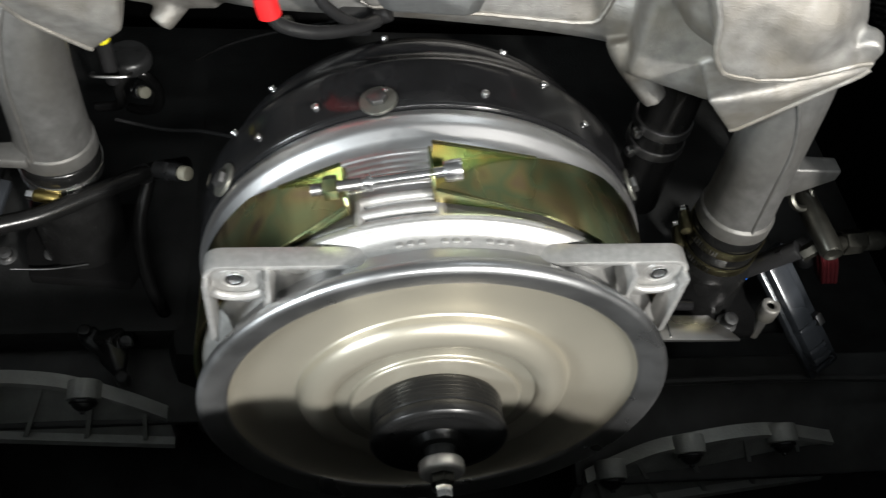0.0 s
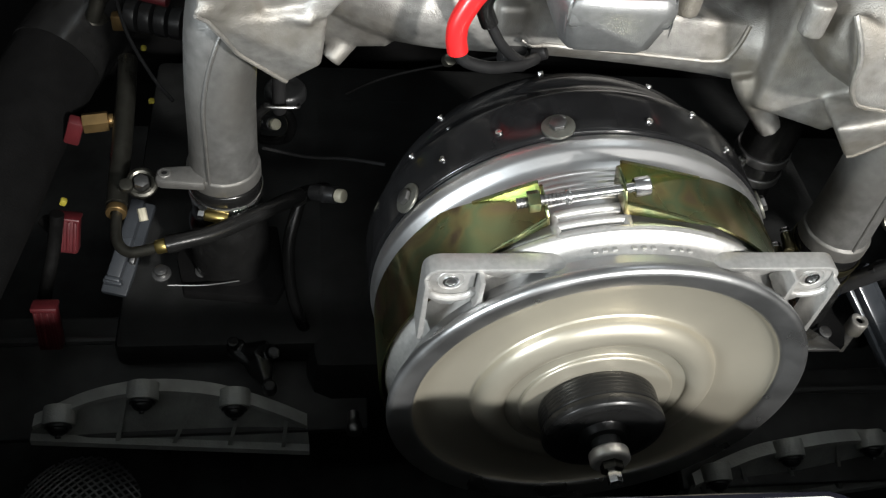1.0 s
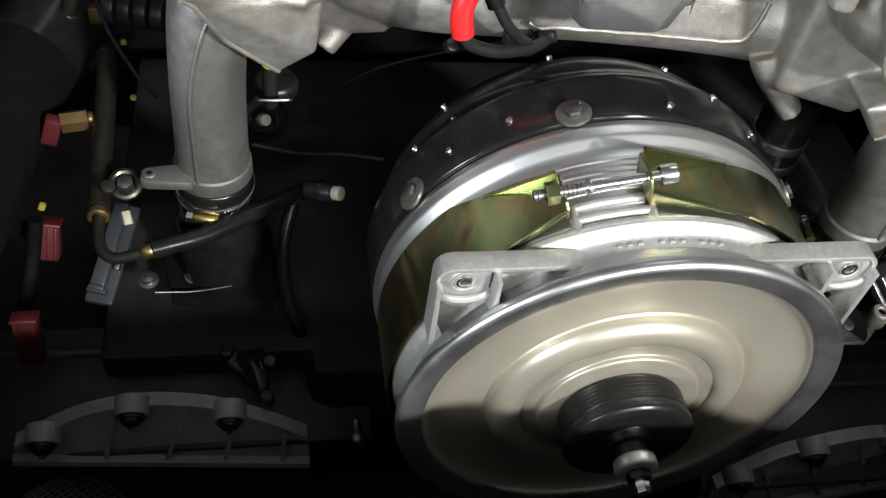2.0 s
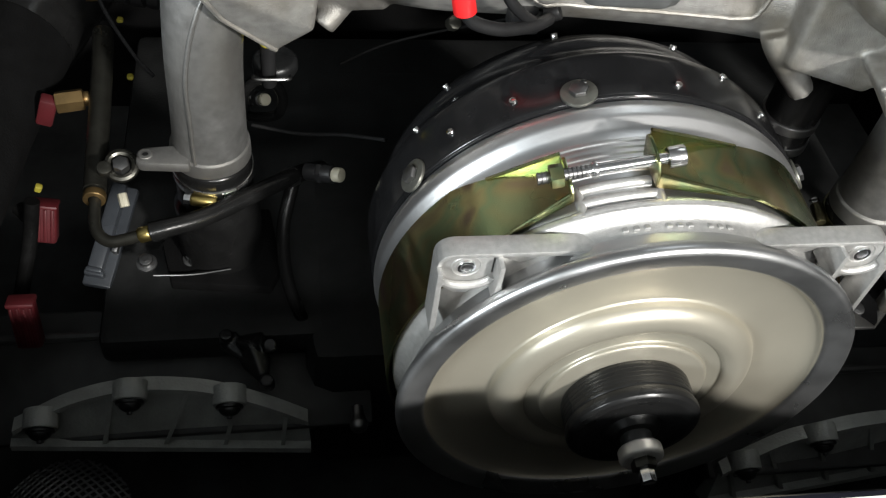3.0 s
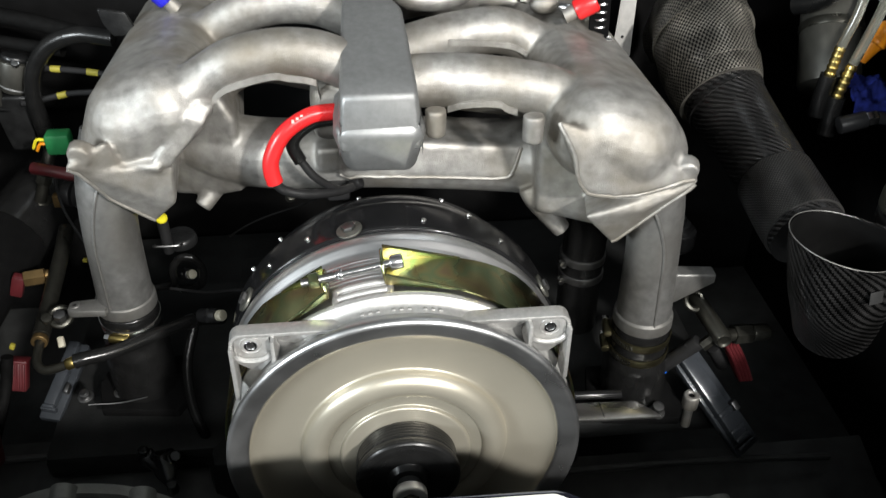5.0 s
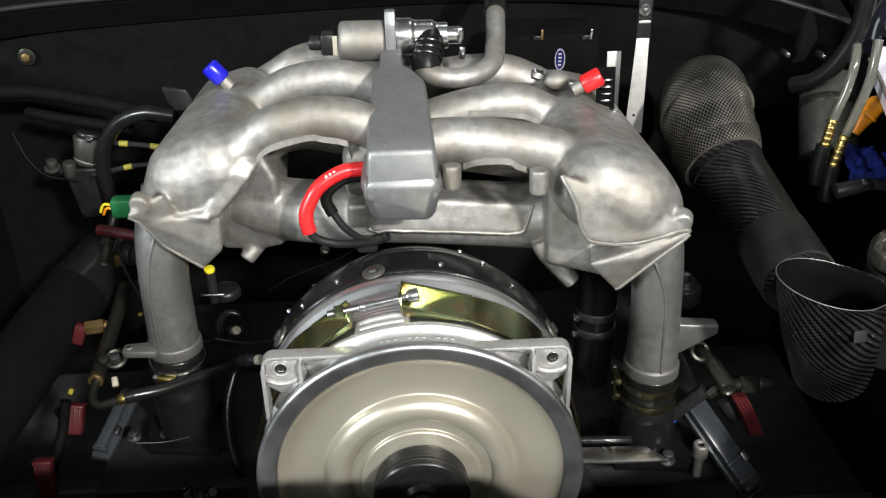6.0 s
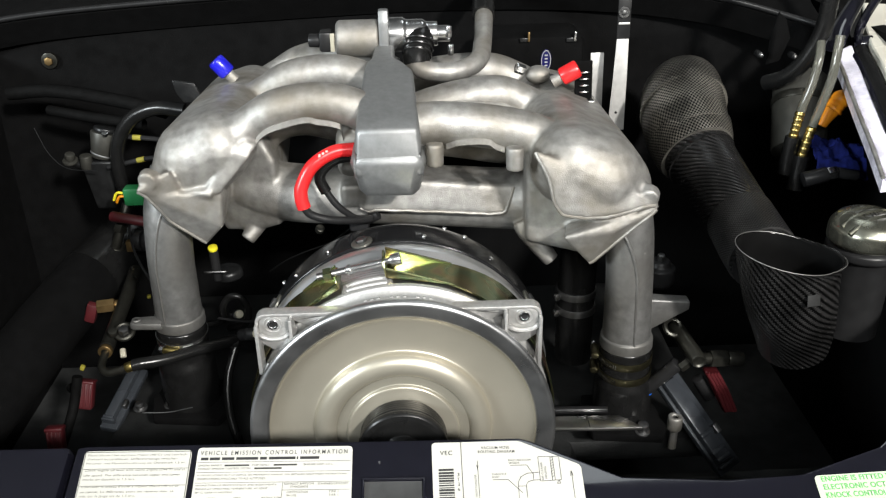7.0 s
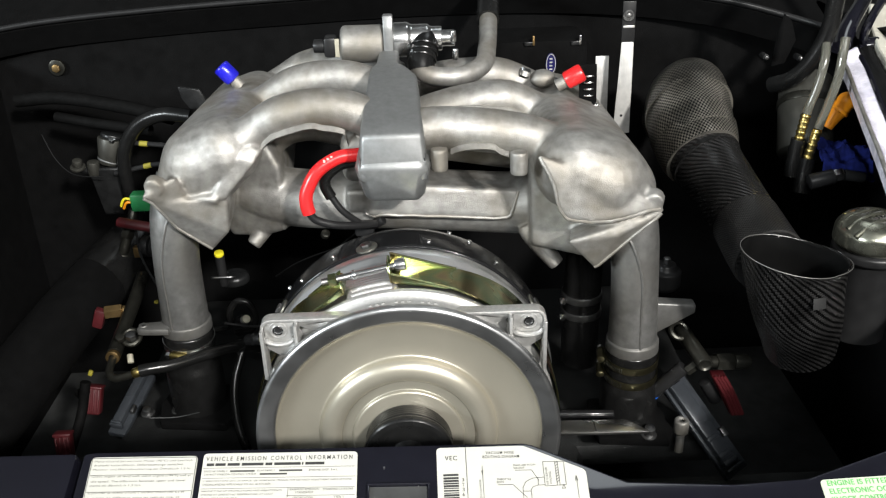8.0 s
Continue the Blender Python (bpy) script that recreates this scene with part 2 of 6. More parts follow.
def tube(points, r=0.005, seg=14, steps=6, bm=None, hollow=0.0, flat=1.0, smooth=True):
    """A round bar or hose along points (x, y, z[, radius])."""
    bm = bm or bmesh.new()
    pts = [tuple(p) if len(p) == 4 else (*p, r) for p in points]
    line = curve_points(pts, steps) if smooth and len(pts) > 2 else [np.array(p, float) for p in pts]
    uv = bm.loops.layers.uv.get("wrap") or bm.loops.layers.uv.new("wrap")
    pos = [Vector(p[:3]) for p in line]
    rad = [p[3] for p in line]
    way = [(pos[min(i + 1, len(pos) - 1)] - pos[max(i - 1, 0)]).normalized() for i in range(len(pos))]
    side = way[0].orthogonal().normalized()
    rings, run, length = [], [], 0.0
    for i, c in enumerate(pos):
        side = (side - way[i] * side.dot(way[i])).normalized()
        up = way[i].cross(side)
        length += (c - pos[i - 1]).length if i else 0
        run.append(length)
        rings.append([bm.verts.new(c + (side * math.cos(a) + up * math.sin(a) * flat) * rad[i]) for a in [2 * math.pi * k / seg for k in range(seg)]])
    round_length = 2 * math.pi * max(rad)
    for i in range(len(rings) - 1):
        for k in range(seg):
            q = (k + 1) % seg
            f = bm.faces.new((rings[i][k], rings[i][q], rings[i + 1][q], rings[i + 1][k]))
            for lp, (a, c) in zip(f.loops, ((k, i), (k + 1, i), (k + 1, i + 1), (k, i + 1))):
                lp[uv].uv = (a / seg * round_length, run[c])
    if hollow:
        inner = [[bm.verts.new(pos[i] + (v.co - pos[i]) * (1 - hollow / rad[i])) for v in ring] for i, ring in enumerate(rings)]
        for i in range(len(rings) - 1):
            for k in range(seg):
                q = (k + 1) % seg
                f = bm.faces.new((inner[i][q], inner[i][k], inner[i + 1][k], inner[i + 1][q]))
                for lp, (a, c) in zip(f.loops, ((k + 1, i), (k, i), (k, i + 1), (k + 1, i + 1))):
                    lp[uv].uv = (a / seg * round_length, run[c])
        for end, flip in ((0, False), (-1, True)):
            for k in range(seg):
                q = (k + 1) % seg
                f = (rings[end][k], inner[end][k], inner[end][q], rings[end][q])
                bm.faces.new(f if not flip else f[::-1])
    else:
        bm.faces.new(rings[0][::-1])
        bm.faces.new(rings[-1])
    return bm


def lathe(profile, at, seg=96, axis="y", bm=None, start=0.0, sweep=360.0):
    """Turns a profile of (radius, along) round an axis through at."""
    bm = bm or bmesh.new()
    full = sweep >= 360
    count = seg if full else seg + 1
    at = Vector(at)
    rings = []
    for r, s in profile:
        ring = []
        for k in range(count):
            a = radians(start + sweep * k / seg)
            c, d = r * math.cos(a), r * math.sin(a)
            ring.append(bm.verts.new(at + Vector({"y": (c, s, d), "z": (c, d, s), "x": (s, c, d)}[axis])))
            if r < 1e-6:
                ring = ring * count
                break
        rings.append(ring)
    for a, b in zip(rings, rings[1:]):
        for k in range(seg):
            q = (k + 1) % count
            vs = [v for i, v in enumerate((a[k], a[q], b[q], b[k]))]
            vs = list(dict.fromkeys(vs))
            if len(vs) > 2:
                bm.faces.new(vs)
    bmesh.ops.recalc_face_normals(bm, faces=bm.faces)
    return bm


def round_profile(points, r=0.002, n=3):
    """The profile with its inner corners rounded."""
    out = [points[0]]
    for a, b, c in zip(points, points[1:], points[2:]):
        a, b, c = Vector(a), Vector(b), Vector(c)
        k = min(r, (a - b).length * 0.45, (c - b).length * 0.45)
        p, q = b + (a - b).normalized() * k, b + (c - b).normalized() * k
        for i in range(n + 1):
            t = i / n
            out.append(tuple(p * (1 - t) ** 2 + b * 2 * t * (1 - t) + q * t * t))
    return out + [points[-1]]


def box(at, size, bevel=0.002, turn=None, bm=None, segments=2):
    """A block with rounded edges; turn: a rotation matrix."""
    own = bmesh.new()
    bmesh.ops.create_cube(own, size=1)
    bmesh.ops.scale(own, vec=size, verts=own.verts)
    if bevel:
        bmesh.ops.bevel(own, geom=own.edges[:], offset=min(bevel, min(size) * 0.45), segments=segments, affect="EDGES", profile=0.5)
    m = Matrix.Translation(at) @ (turn.to_4x4() if turn else Matrix())
    bmesh.ops.transform(own, matrix=m, verts=own.verts)
    return merge(bm, own)


def merge(bm, own):
    if bm is None:
        return own
    me = bpy.data.meshes.new("scrap")
    own.to_mesh(me)
    own.free()
    bm.from_mesh(me)
    bpy.data.meshes.remove(me)
    return bm


def hull(points, bm=None, soft=0.0):
    """The tight skin round some points; soft: the radius of its rounded corners."""
    own = bmesh.new()
    mid = sum((Vector(p) for p in points), Vector()) / len(points)
    for p in points:
        p = Vector(p)
        if soft:
            p = p + (mid - p).normalized() * soft
            for a in range(8):
                for b in (-60, -30, 0, 30, 60):
                    own.verts.new(p + soft * Vector((math.cos(a * 0.7854) * math.cos(radians(b)), math.sin(a * 0.7854) * math.cos(radians(b)), math.sin(radians(b)))))
        else:
            own.verts.new(p)
    got = bmesh.ops.convex_hull(own, input=own.verts)
    loose = list({g for g in got["geom_interior"] + got["geom_unused"] if isinstance(g, bmesh.types.BMVert)})
    bmesh.ops.delete(own, geom=loose, context="VERTS")
    return merge(bm, own)


def blob(balls, bm=None):
    """The tight skin round some spheres (x, y, z, radius)."""
    pts = []
    for x, y, z, r in balls:
        for b in range(-75, 76, 15):
            for a in range(24):
                pts.append((x + r * math.cos(a * math.pi / 12) * math.cos(radians(b)), y + r * math.sin(a * math.pi / 12) * math.cos(radians(b)), z + r * math.sin(radians(b))))
    return hull(pts, bm)


def ball(at, radii, bm=None):
    own = bmesh.new()
    bmesh.ops.create_icosphere(own, subdivisions=3, radius=1)
    bmesh.ops.transform(own, matrix=Matrix.Translation(at) @ Matrix.Diagonal((*radii, 1)), verts=own.verts)
    return merge(bm, own)


def slab(outline, low, high, bevel=0.0015, frame_matrix=None, bm=None):
    """A plate: an outline of (x, y) given thickness from low to high, then placed by a matrix."""
    own = bmesh.new()
    a = [own.verts.new((x, y, low)) for x, y in outline]
    b = [own.verts.new((x, y, high)) for x, y in outline]
    n = len(outline)
    own.faces.new(a[::-1])
    own.faces.new(b)
    for i in range(n):
        j = (i + 1) % n
        own.faces.new((a[i], a[j], b[j], b[i]))
    bmesh.ops.recalc_face_normals(own, faces=own.faces)
    if bevel:
        bmesh.ops.bevel(own, geom=own.edges[:], offset=bevel, segments=2, affect="EDGES", profile=0.5)
    if frame_matrix:
        bmesh.ops.transform(own, matrix=frame_matrix, verts=own.verts)
    return merge(bm, own)


def towards(way, spin=0.0):
    """The rotation that turns z to a direction."""
    return Vector(way).to_track_quat("Z", "Y").to_matrix() @ Matrix.Rotation(radians(spin), 3, "Z")


def rod(a, b, r, seg=16, bevel=0.0, bm=None, r2=None):
    """A bar from a to b; with six sides it is a hexagon."""
    a, b = Vector(a), Vector(b)
    own = bmesh.new()
    bmesh.ops.create_cone(own, cap_ends=True, segments=seg, radius1=r, radius2=r if r2 is None else r2, depth=(b - a).length)
    if bevel:
        caps = [e for e in own.edges if any(len(f.verts) > 4 for f in e.link_faces)] if seg > 4 else own.edges[:]
        bmesh.ops.bevel(own, geom=caps, offset=bevel, segments=2, affect="EDGES", profile=0.5)
    bmesh.ops.transform(own, matrix=Matrix.Translation((a + b) / 2) @ towards(b - a).to_4x4(), verts=own.verts)
    return merge(bm, own)


def bolt(name, at, way, parent, head=0.006, high=0.004, washer=0.0, mat=None, label="", socket=False):
    """A bolt head on its washer, standing at a place and facing a way."""
    mat = mat or DARKSTEEL
    at, way = Vector(at), Vector(way).normalized()
    bm = bmesh.new()
    low = 0.0
    if washer:
        rod(at - way * 0.0006, at + way * 0.0014, washer, 24, 0.0004, bm)
        low = 0.0012
    rod(at + way * low, at + way * (low + high), head, 20 if socket else 6, 0.0007, bm)
    if socket:
        rod(at + way * (low + high - 0.0002), at + way * (low + high + 0.0003), head * 0.5, 6, 0, bm)
    return part(name, bm, mat, parent, label)


def remeshed(ob, voxel, rounds=3, factor=0.5):
    m = ob.modifiers.new("union", "REMESH")
    m.mode, m.voxel_size, m.use_smooth_shade = "VOXEL", voxel, True
    s = ob.modifiers.new("soften", "SMOOTH")
    s.iterations, s.factor = rounds, factor
    return ob

# ---- the workshop round the car: plain floor, walls and ceiling ----
def setting(name, at, size, mat, label, category, bevel=0.0):
    return single(name, box(at, size, bevel), mat, label, category, kind="structure", smooth=False)


setting("floor", (0, 0, -0.5), (7, 7, 0.1), CONCRETE, "grey concrete workshop floor under the car", "floor")
setting("ceiling", (0, 0, 2.65), (7, 7, 0.1), WALLPAINT, "pale painted workshop ceiling", "ceiling")
setting("wall_north", (0, 3.45, 1.08), (7, 0.1, 3.06), WALLPAINT, "pale painted workshop wall", "wall")
# Unseen wall kept dark so little light bounces into the fan cover.
setting("wall_south", (0, -3.45, 1.08), (7, 0.1, 3.06), DARKWALL, "unseen wall behind the car, darkened to cut bounced light", "wall")
setting("wall_west", (-3.45, 0, 1.08), (0.1, 6.8, 3.06), WALLPAINT, "pale painted workshop wall", "wall")
setting("wall_east", (3.45, 0, 1.08), (0.1, 6.8, 3.06), WALLPAINT, "pale painted workshop wall", "wall")

# ---- the engine bay of the car body ----
setting("bay_floor", (0, 0.22, 0.09), (1.16, 0.74, 0.02), BLACK, "black tray closing the bottom of the engine bay", "bay floor")
setting("bay_wall_front", (0, 0.60, 0.375), (1.16, 0.02, 0.55), FELT, "black lined front wall of the engine bay", "bay wall")
# Added panel; it and the left wall are raised to block the left lamp.
setting("shade_panel_left", (-1.19, 0.30, 0.605), (1.22, 1.9, 0.03), FELT, "black panel added beside the bay", "fender", 0.008)
setting("bay_wall_left", (-0.57, 0.22, 0.355), (0.02, 0.74, 0.51), FELT, "black lined side wall of the engine bay", "bay wall")
setting("fender_right", (1.19, 0.30, 0.60), (1.22, 1.9, 0.03), FELT, "black panel added beside the bay", "fender", 0.008)
setting("car_body", (0, 0.30, -0.186), (2.0, 1.9, 0.53), FELT, "black lower body of the car standing on the floor", "car body", 0.03)
setting("bay_wall_right", (0.57, 0.22, 0.375), (0.02, 0.74, 0.55), FELT, "black lined side wall of the engine bay", "bay wall")
setting("bay_wall_rear", (0, -0.16, 0.26), (1.16, 0.02, 0.32), BLACK, "black rear wall of the engine bay", "bay wall")

# ---- cooling fan ----
FAN = (0, 0, 0.40)


def ring_point(angle, r, y):
    a = radians(angle)
    return Vector((r * math.cos(a), y, FAN[2] + r * math.sin(a)))


housing = thing("cooling_fan_housing", (0, 0.05, 0.2665), "cast aluminium cooling fan housing with a polished inlet rim", "fan housing")
part("inlet_rim", lathe(round_profile([(0.1165, 0.0125), (0.1165, 0.0040), (0.1182, 0.0012), (0.1310, -0.0020), (0.1338, 0.0005), (0.1335, 0.005), (0.1270, 0.010), (0.1250, 0.018)], 0.0016), FAN, 160), RIM, housing, "dull polished aluminium rim")
part("neck", lathe(round_profile([(0.1250, 0.0175), (0.1265, 0.024), (0.1300, 0.0275), (0.1325, 0.029), (0.1325, 0.0335), (0.1290, 0.035)], 0.002), FAN, 160), CASTBRIGHT, housing)
band = [(0.1290, 0.0345), (0.1300, 0.0365), (0.1310, 0.0520), *[(0.1312 + h, 0.0545 + 0.0042 * k + o) for k in range(6) for h, o in ((0.0, 0.0), (0.0008, 0.0007), (0.0008, 0.0022), (0.0, 0.0029))], (0.1318, 0.081), (0.1328, 0.084), (0.1372, 0.090), (0.1385, 0.096), (0.1370, 0.1015), (0.1330, 0.1030)]
part("ribbed_band", lathe(round_profile(band, 0.0016), FAN, 160), MACHINED, housing, "bright machined aluminium band")
for y, r, first, last in ((0.0475, 0.1308, 110, 94), (0.0392, 0.1302, 111, 92.5), (0.0318, 0.1300, 113, 70)):
    part("cast_rib", tube([ring_point(first + (last - first) * k / 16, r, y) for k in range(17)], 0.0030, 12, 1), CASTBRIGHT, housing)
for a, y0, y1 in ((110.5, 0.0300, 0.0475), (93.0, 0.0310, 0.0400)):
    part("rib_bridge", tube([ring_point(a, 0.1303, y0), ring_point(a, 0.1306, (y0 + y1) / 2), ring_point(a, 0.1308, y1)], 0.0027, 12, 3), CASTBRIGHT, housing)

# square mounting frame with two bored lugs
for s in (-1, 1):
    m = Matrix.Translation((0, 0, 0.40)) @ Matrix(((s, 0, 0, 0), (0, 0, 1, 0), (0, 1, 0, 0), (0, 0, 0, 1)))
    arc = [(0.1115 + 0.0090 * math.sin(radians(a)), 0.1085 + 0.0090 * math.cos(radians(a))) for a in (0, 22, 45, 68, 90)]
    inner = [(0.1115 + 0.0060 * math.sin(radians(a)), 0.1085 + 0.0060 * math.cos(radians(a))) for a in (90, 68, 45, 22, 0)]
    part("mounting_frame", slab([(0.018, 0.1180), (0.060, 0.1175), *arc, *inner, (0.060, 0.1140), (0.018, 0.1145)], 0.0135, 0.0255, 0.0007, m), CASTBRIGHT, housing)
    part("side_wall", slab([(0.1178, 0.1085), (0.1205, 0.1085), (0.1205, 0.062), (0.1170, 0.060)], 0.0085, 0.0255, 0.0006, m), CASTBRIGHT, housing)
    part("gusset", slab([(0.0886, 0.1150), (0.0912, 0.1150), (0.0914, 0.098), (0.0930, 0.0925), (0.0866, 0.0965), (0.0884, 0.100)], 0.0060, 0.0255, 0.0006, m), CASTBRIGHT, housing)
    part("web", slab([(0.020, 0.1150), (0.0888, 0.1150), (0.0888, 0.1068), (0.0760, 0.1010), (0.052, 0.110), (0.036, 0.115)], 0.0205, 0.0255, 0.0006, m), CASTBRIGHT, housing)
    part("web", slab([(0.0912, 0.0950), (0.1180, 0.0950), (0.1180, 0.0860), (0.1075, 0.0785), (0.1010, 0.0780), (0.0912, 0.0895)], 0.0205, 0.0255, 0.0006, m), CASTBRIGHT, housing)
    top = [(0.1110 + 0.0064 * math.sin(radians(a)), 0.1085 + 0.0064 * math.cos(radians(a))) for a in (0, 22, 45, 68, 90)]
    foot = [(0.1048 + 0.0126 * math.cos(radians(a)), 0.1000 + 0.0062 * math.sin(radians(a))) for a in range(360, 179, -15)]
    lug = part("lug", slab([(0.0922, 0.1149), *top, *foot], 0.0150, 0.0255, 0.0008, m), CASTBRIGHT, housing)
    ledge = [Vector((s * (0.1048 + 0.0128 * math.cos(radians(a))), 0.0135, 0.5006 + 0.0070 * math.sin(radians(a)))) for a in range(180, 361, 12)]
    part("ledge", tube(ledge, 0.0022, 10, 1), CASTBRIGHT, lug)
    c = Vector((s * 0.1055, 0.0150, 0.5070))
    part("counterbore", lathe(round_profile([(0.0066, 0.0004), (0.0069, -0.0006), (0.0075, -0.0006), (0.0079, 0.0004)], 0.0003), c, 32), CASTBRIGHT, lug)
    part("screw_ring", lathe(round_profile([(0.0026, 0.0004), (0.0028, -0.0014), (0.0046, -0.0014), (0.0050, 0.0004)], 0.0003), c, 24), STEEL, lug, "small socket screw")
    # Socket shade painted as a black disc.
    part("socket_shade", rod(c + Vector((0, 0.0008, 0)), c + Vector((0, -0.0003, 0)), 0.0030, 6), PLASTIC, lug, "black disc for the shade in a socket")
# cast part number: worn raised marks
for k in range(11):
    a = 90 + 12.5 - k * 2.5
    if k in (3, 7):
        continue
    p = ring_point(a, 0.1262, 0.0215)
    part("cast_mark", box(p, (0.0030, 0.0042, 0.0012), 0.0004, Matrix.Rotation(radians(90 - a), 3, "Y") @ Matrix.Rotation(radians(-18), 3, "X"), segments=1), CASTBRIGHT, housing)

bowl = thing("fan_cover", (0, 0.02, 0.285), "champagne satin metal fan cover with a raised ring", "fan cover")
wall = [(0.1170, 0.0030), (0.1162, 0.0048), (0.1140, 0.0072), (0.1100, 0.0092), (0.1040, 0.0106), (0.0970, 0.0114), (0.0900, 0.0117), (0.0840, 0.0115), (0.0800, 0.0108), (0.0787, 0.0096)]
ring = [(0.0785, 0.0088), (0.0777, 0.0060), (0.0758, 0.0033), (0.0730, 0.0012), (0.0700, 0.0000), (0.0668, -0.0005), (0.0640, -0.0001), (0.0612, 0.0010), (0.0596, 0.0022), (0.0587, 0.0034)]
part("bowl", lathe([tuple(p) for p in curve_points(wall, 5) + curve_points(ring, 5)], FAN, 160), BOWL, bowl, sharp=24)
# Groove shade is put into the colour: the bowl's beige, darkened.
part("groove", lathe(round_profile([(0.0589, 0.0030), (0.0583, 0.0042), (0.0500, 0.0040), (0.0490, 0.0024)], 0.0006), FAN, 128), SHADOWBEIGE, bowl, "groove with its shade painted in darker beige")
part("hub_plate", lathe(round_profile([(0.0494, 0.0030), (0.0490, 0.0012), (0.0476, 0.0004), (0.0300, -0.0004)], 0.0008), FAN, 128), BOWL, bowl)

pulley = thing("fan_pulley", (0, -0.015, 0.362), "satin black grooved pulley on the fan hub", "pulley")
prof = [(0.030, 0.001), (0.0368, 0.0000), (0.0378, -0.0020), *[(0.0380 - d, y + o) for y in (-0.0045, -0.0072, -0.0099, -0.0126) for d, o in ((0, 0.0005), (0.00015, 0), (0, -0.0005))], (0.0381, -0.0150), (0.0376, -0.0158), (0.0383, -0.0168), (0.0391, -0.0195), (0.0387, -0.0225), (0.0370, -0.0242), (0.0330, -0.0245), (0.0280, -0.0235), (0.0160, -0.0225), (0.0135, -0.0270), (0.0090, -0.0275), (0.004, -0.0275)]
part("rim", lathe(round_profile(prof, 0.0004, 2), FAN, 96), PULLEYBLACK, pulley)
part("hub", rod((0, -0.026, 0.40), (0, -0.0352, 0.40), 0.0092, 32, 0.0006), BLACK, pulley)
part("washer", lathe(round_profile([(0.004, -0.0345), (0.0118, -0.0345), (0.0126, -0.0355), (0.0126, -0.0415), (0.0112, -0.0428), (0.004, -0.0428)], 0.0010), FAN, 48), BRUSHED, pulley, "bright steel spacer")
part("nut", rod((0, -0.0420, 0.40), (0, -0.0480, 0.40), 0.0072, 6, 0.0008), OLIVE, pulley, "dark hexagon nut")
part("stud", rod((0, -0.0475, 0.40), (0, -0.0560, 0.40), 0.0046, 6, 0.0006), STEEL, pulley, "bright stud end")

shroud = thing("fan_shroud", (0, 0.15, 0.262), "glossy black domed fan shroud with bright rivets", "fan shroud")
part("dome", lathe(round_profile([(0.1340, 0.1020), (0.1392, 0.1025), (0.1396, 0.1340), (0.1388, 0.1410), (0.1325, 0.1455), (0.1268, 0.1580), (0.1275, 0.1640), (0.1262, 0.1700), (0.1160, 0.1860), (0.1000, 0.2000), (0.0500, 0.2100), (0.0, 0.2110)], 0.0035, 4), FAN, 160), BLACKGLOSS, shroud)
for a in (104, 148, 30, 60 - 360):
    if a > 0:
        p = ring_point(a, 0.1394, 0.108)
        d = (p - Vector((0, 0.108, 0.40))).normalized()
        w = part("washer", rod(p - d * 0.0006, p + d * 0.0016, 0.0102, 28, 0.0005), WASHER, shroud, "wide pale washer")
        bolt("bolt", p + d * 0.0015, d, w, 0.0056, 0.0035, 0, DARKSTEEL)
RIVETS = [(-0.092, 0.171, 0.486), (-0.025, 0.190, 0.511), (0.044, 0.169, 0.519), (0.061, 0.134, 0.523), (0.024, 0.112, 0.540), (-0.030, 0.115, 0.536), (-0.066, 0.116, 0.522), (-0.110, 0.140, 0.477), (-0.096, 0.117, 0.497), (0.085, 0.118, 0.509), (0.098, 0.160, 0.480)]
for x, y, z in RIVETS:
    d = Vector((x, 0, z - 0.40)).normalized()
    r = 0.1395 if y < 0.135 else (0.1388 if y < 0.142 else (0.1265 if y < 0.18 else 0.1135))
    w = d + Vector((0, 0 if y < 0.14 else (0.6 if y < 0.18 else 0.75), 0))
    p = d * r + Vector((0, y, 0.40))
    part("rivet", rod(p - w.normalized() * 0.002, p + w.normalized() * 0.0018, 0.0023, 10, 0.0006), STEEL, shroud, "bright rivet")


def strap_part(name, a0, a1, near, far, parent, taper):
    """A sheet strap bent round the housing, wide at its far end and narrow at the bolt."""
    bm = bmesh.new()
    n = 28
    rows = []
    for i in range(n + 1):
        t = i / n
        a = a0 + (a1 - a0) * t
        k = min(1, abs(a - a0) / taper)
        f, b = near[0] + (far[0] - near[0]) * k, near[1] + (far[1] - near[1]) * k
        rows.append([bm.verts.new(ring_point(a, r, y)) for r, y in ((0.1352, f), (0.1352, b), (0.1366, b), (0.1366, f))])
    for p, q in zip(rows, rows[1:]):
        for j in range(4):
            bm.faces.new((p[j], p[(j + 1) % 4], q[(j + 1) % 4], q[j]))
    bm.faces.new(rows[0])
    bm.faces.new(rows[-1][::-1])
    bmesh.ops.recalc_face_normals(bm, faces=bm.faces)
    return part(name, bm, ZINC, parent, sharp=25)


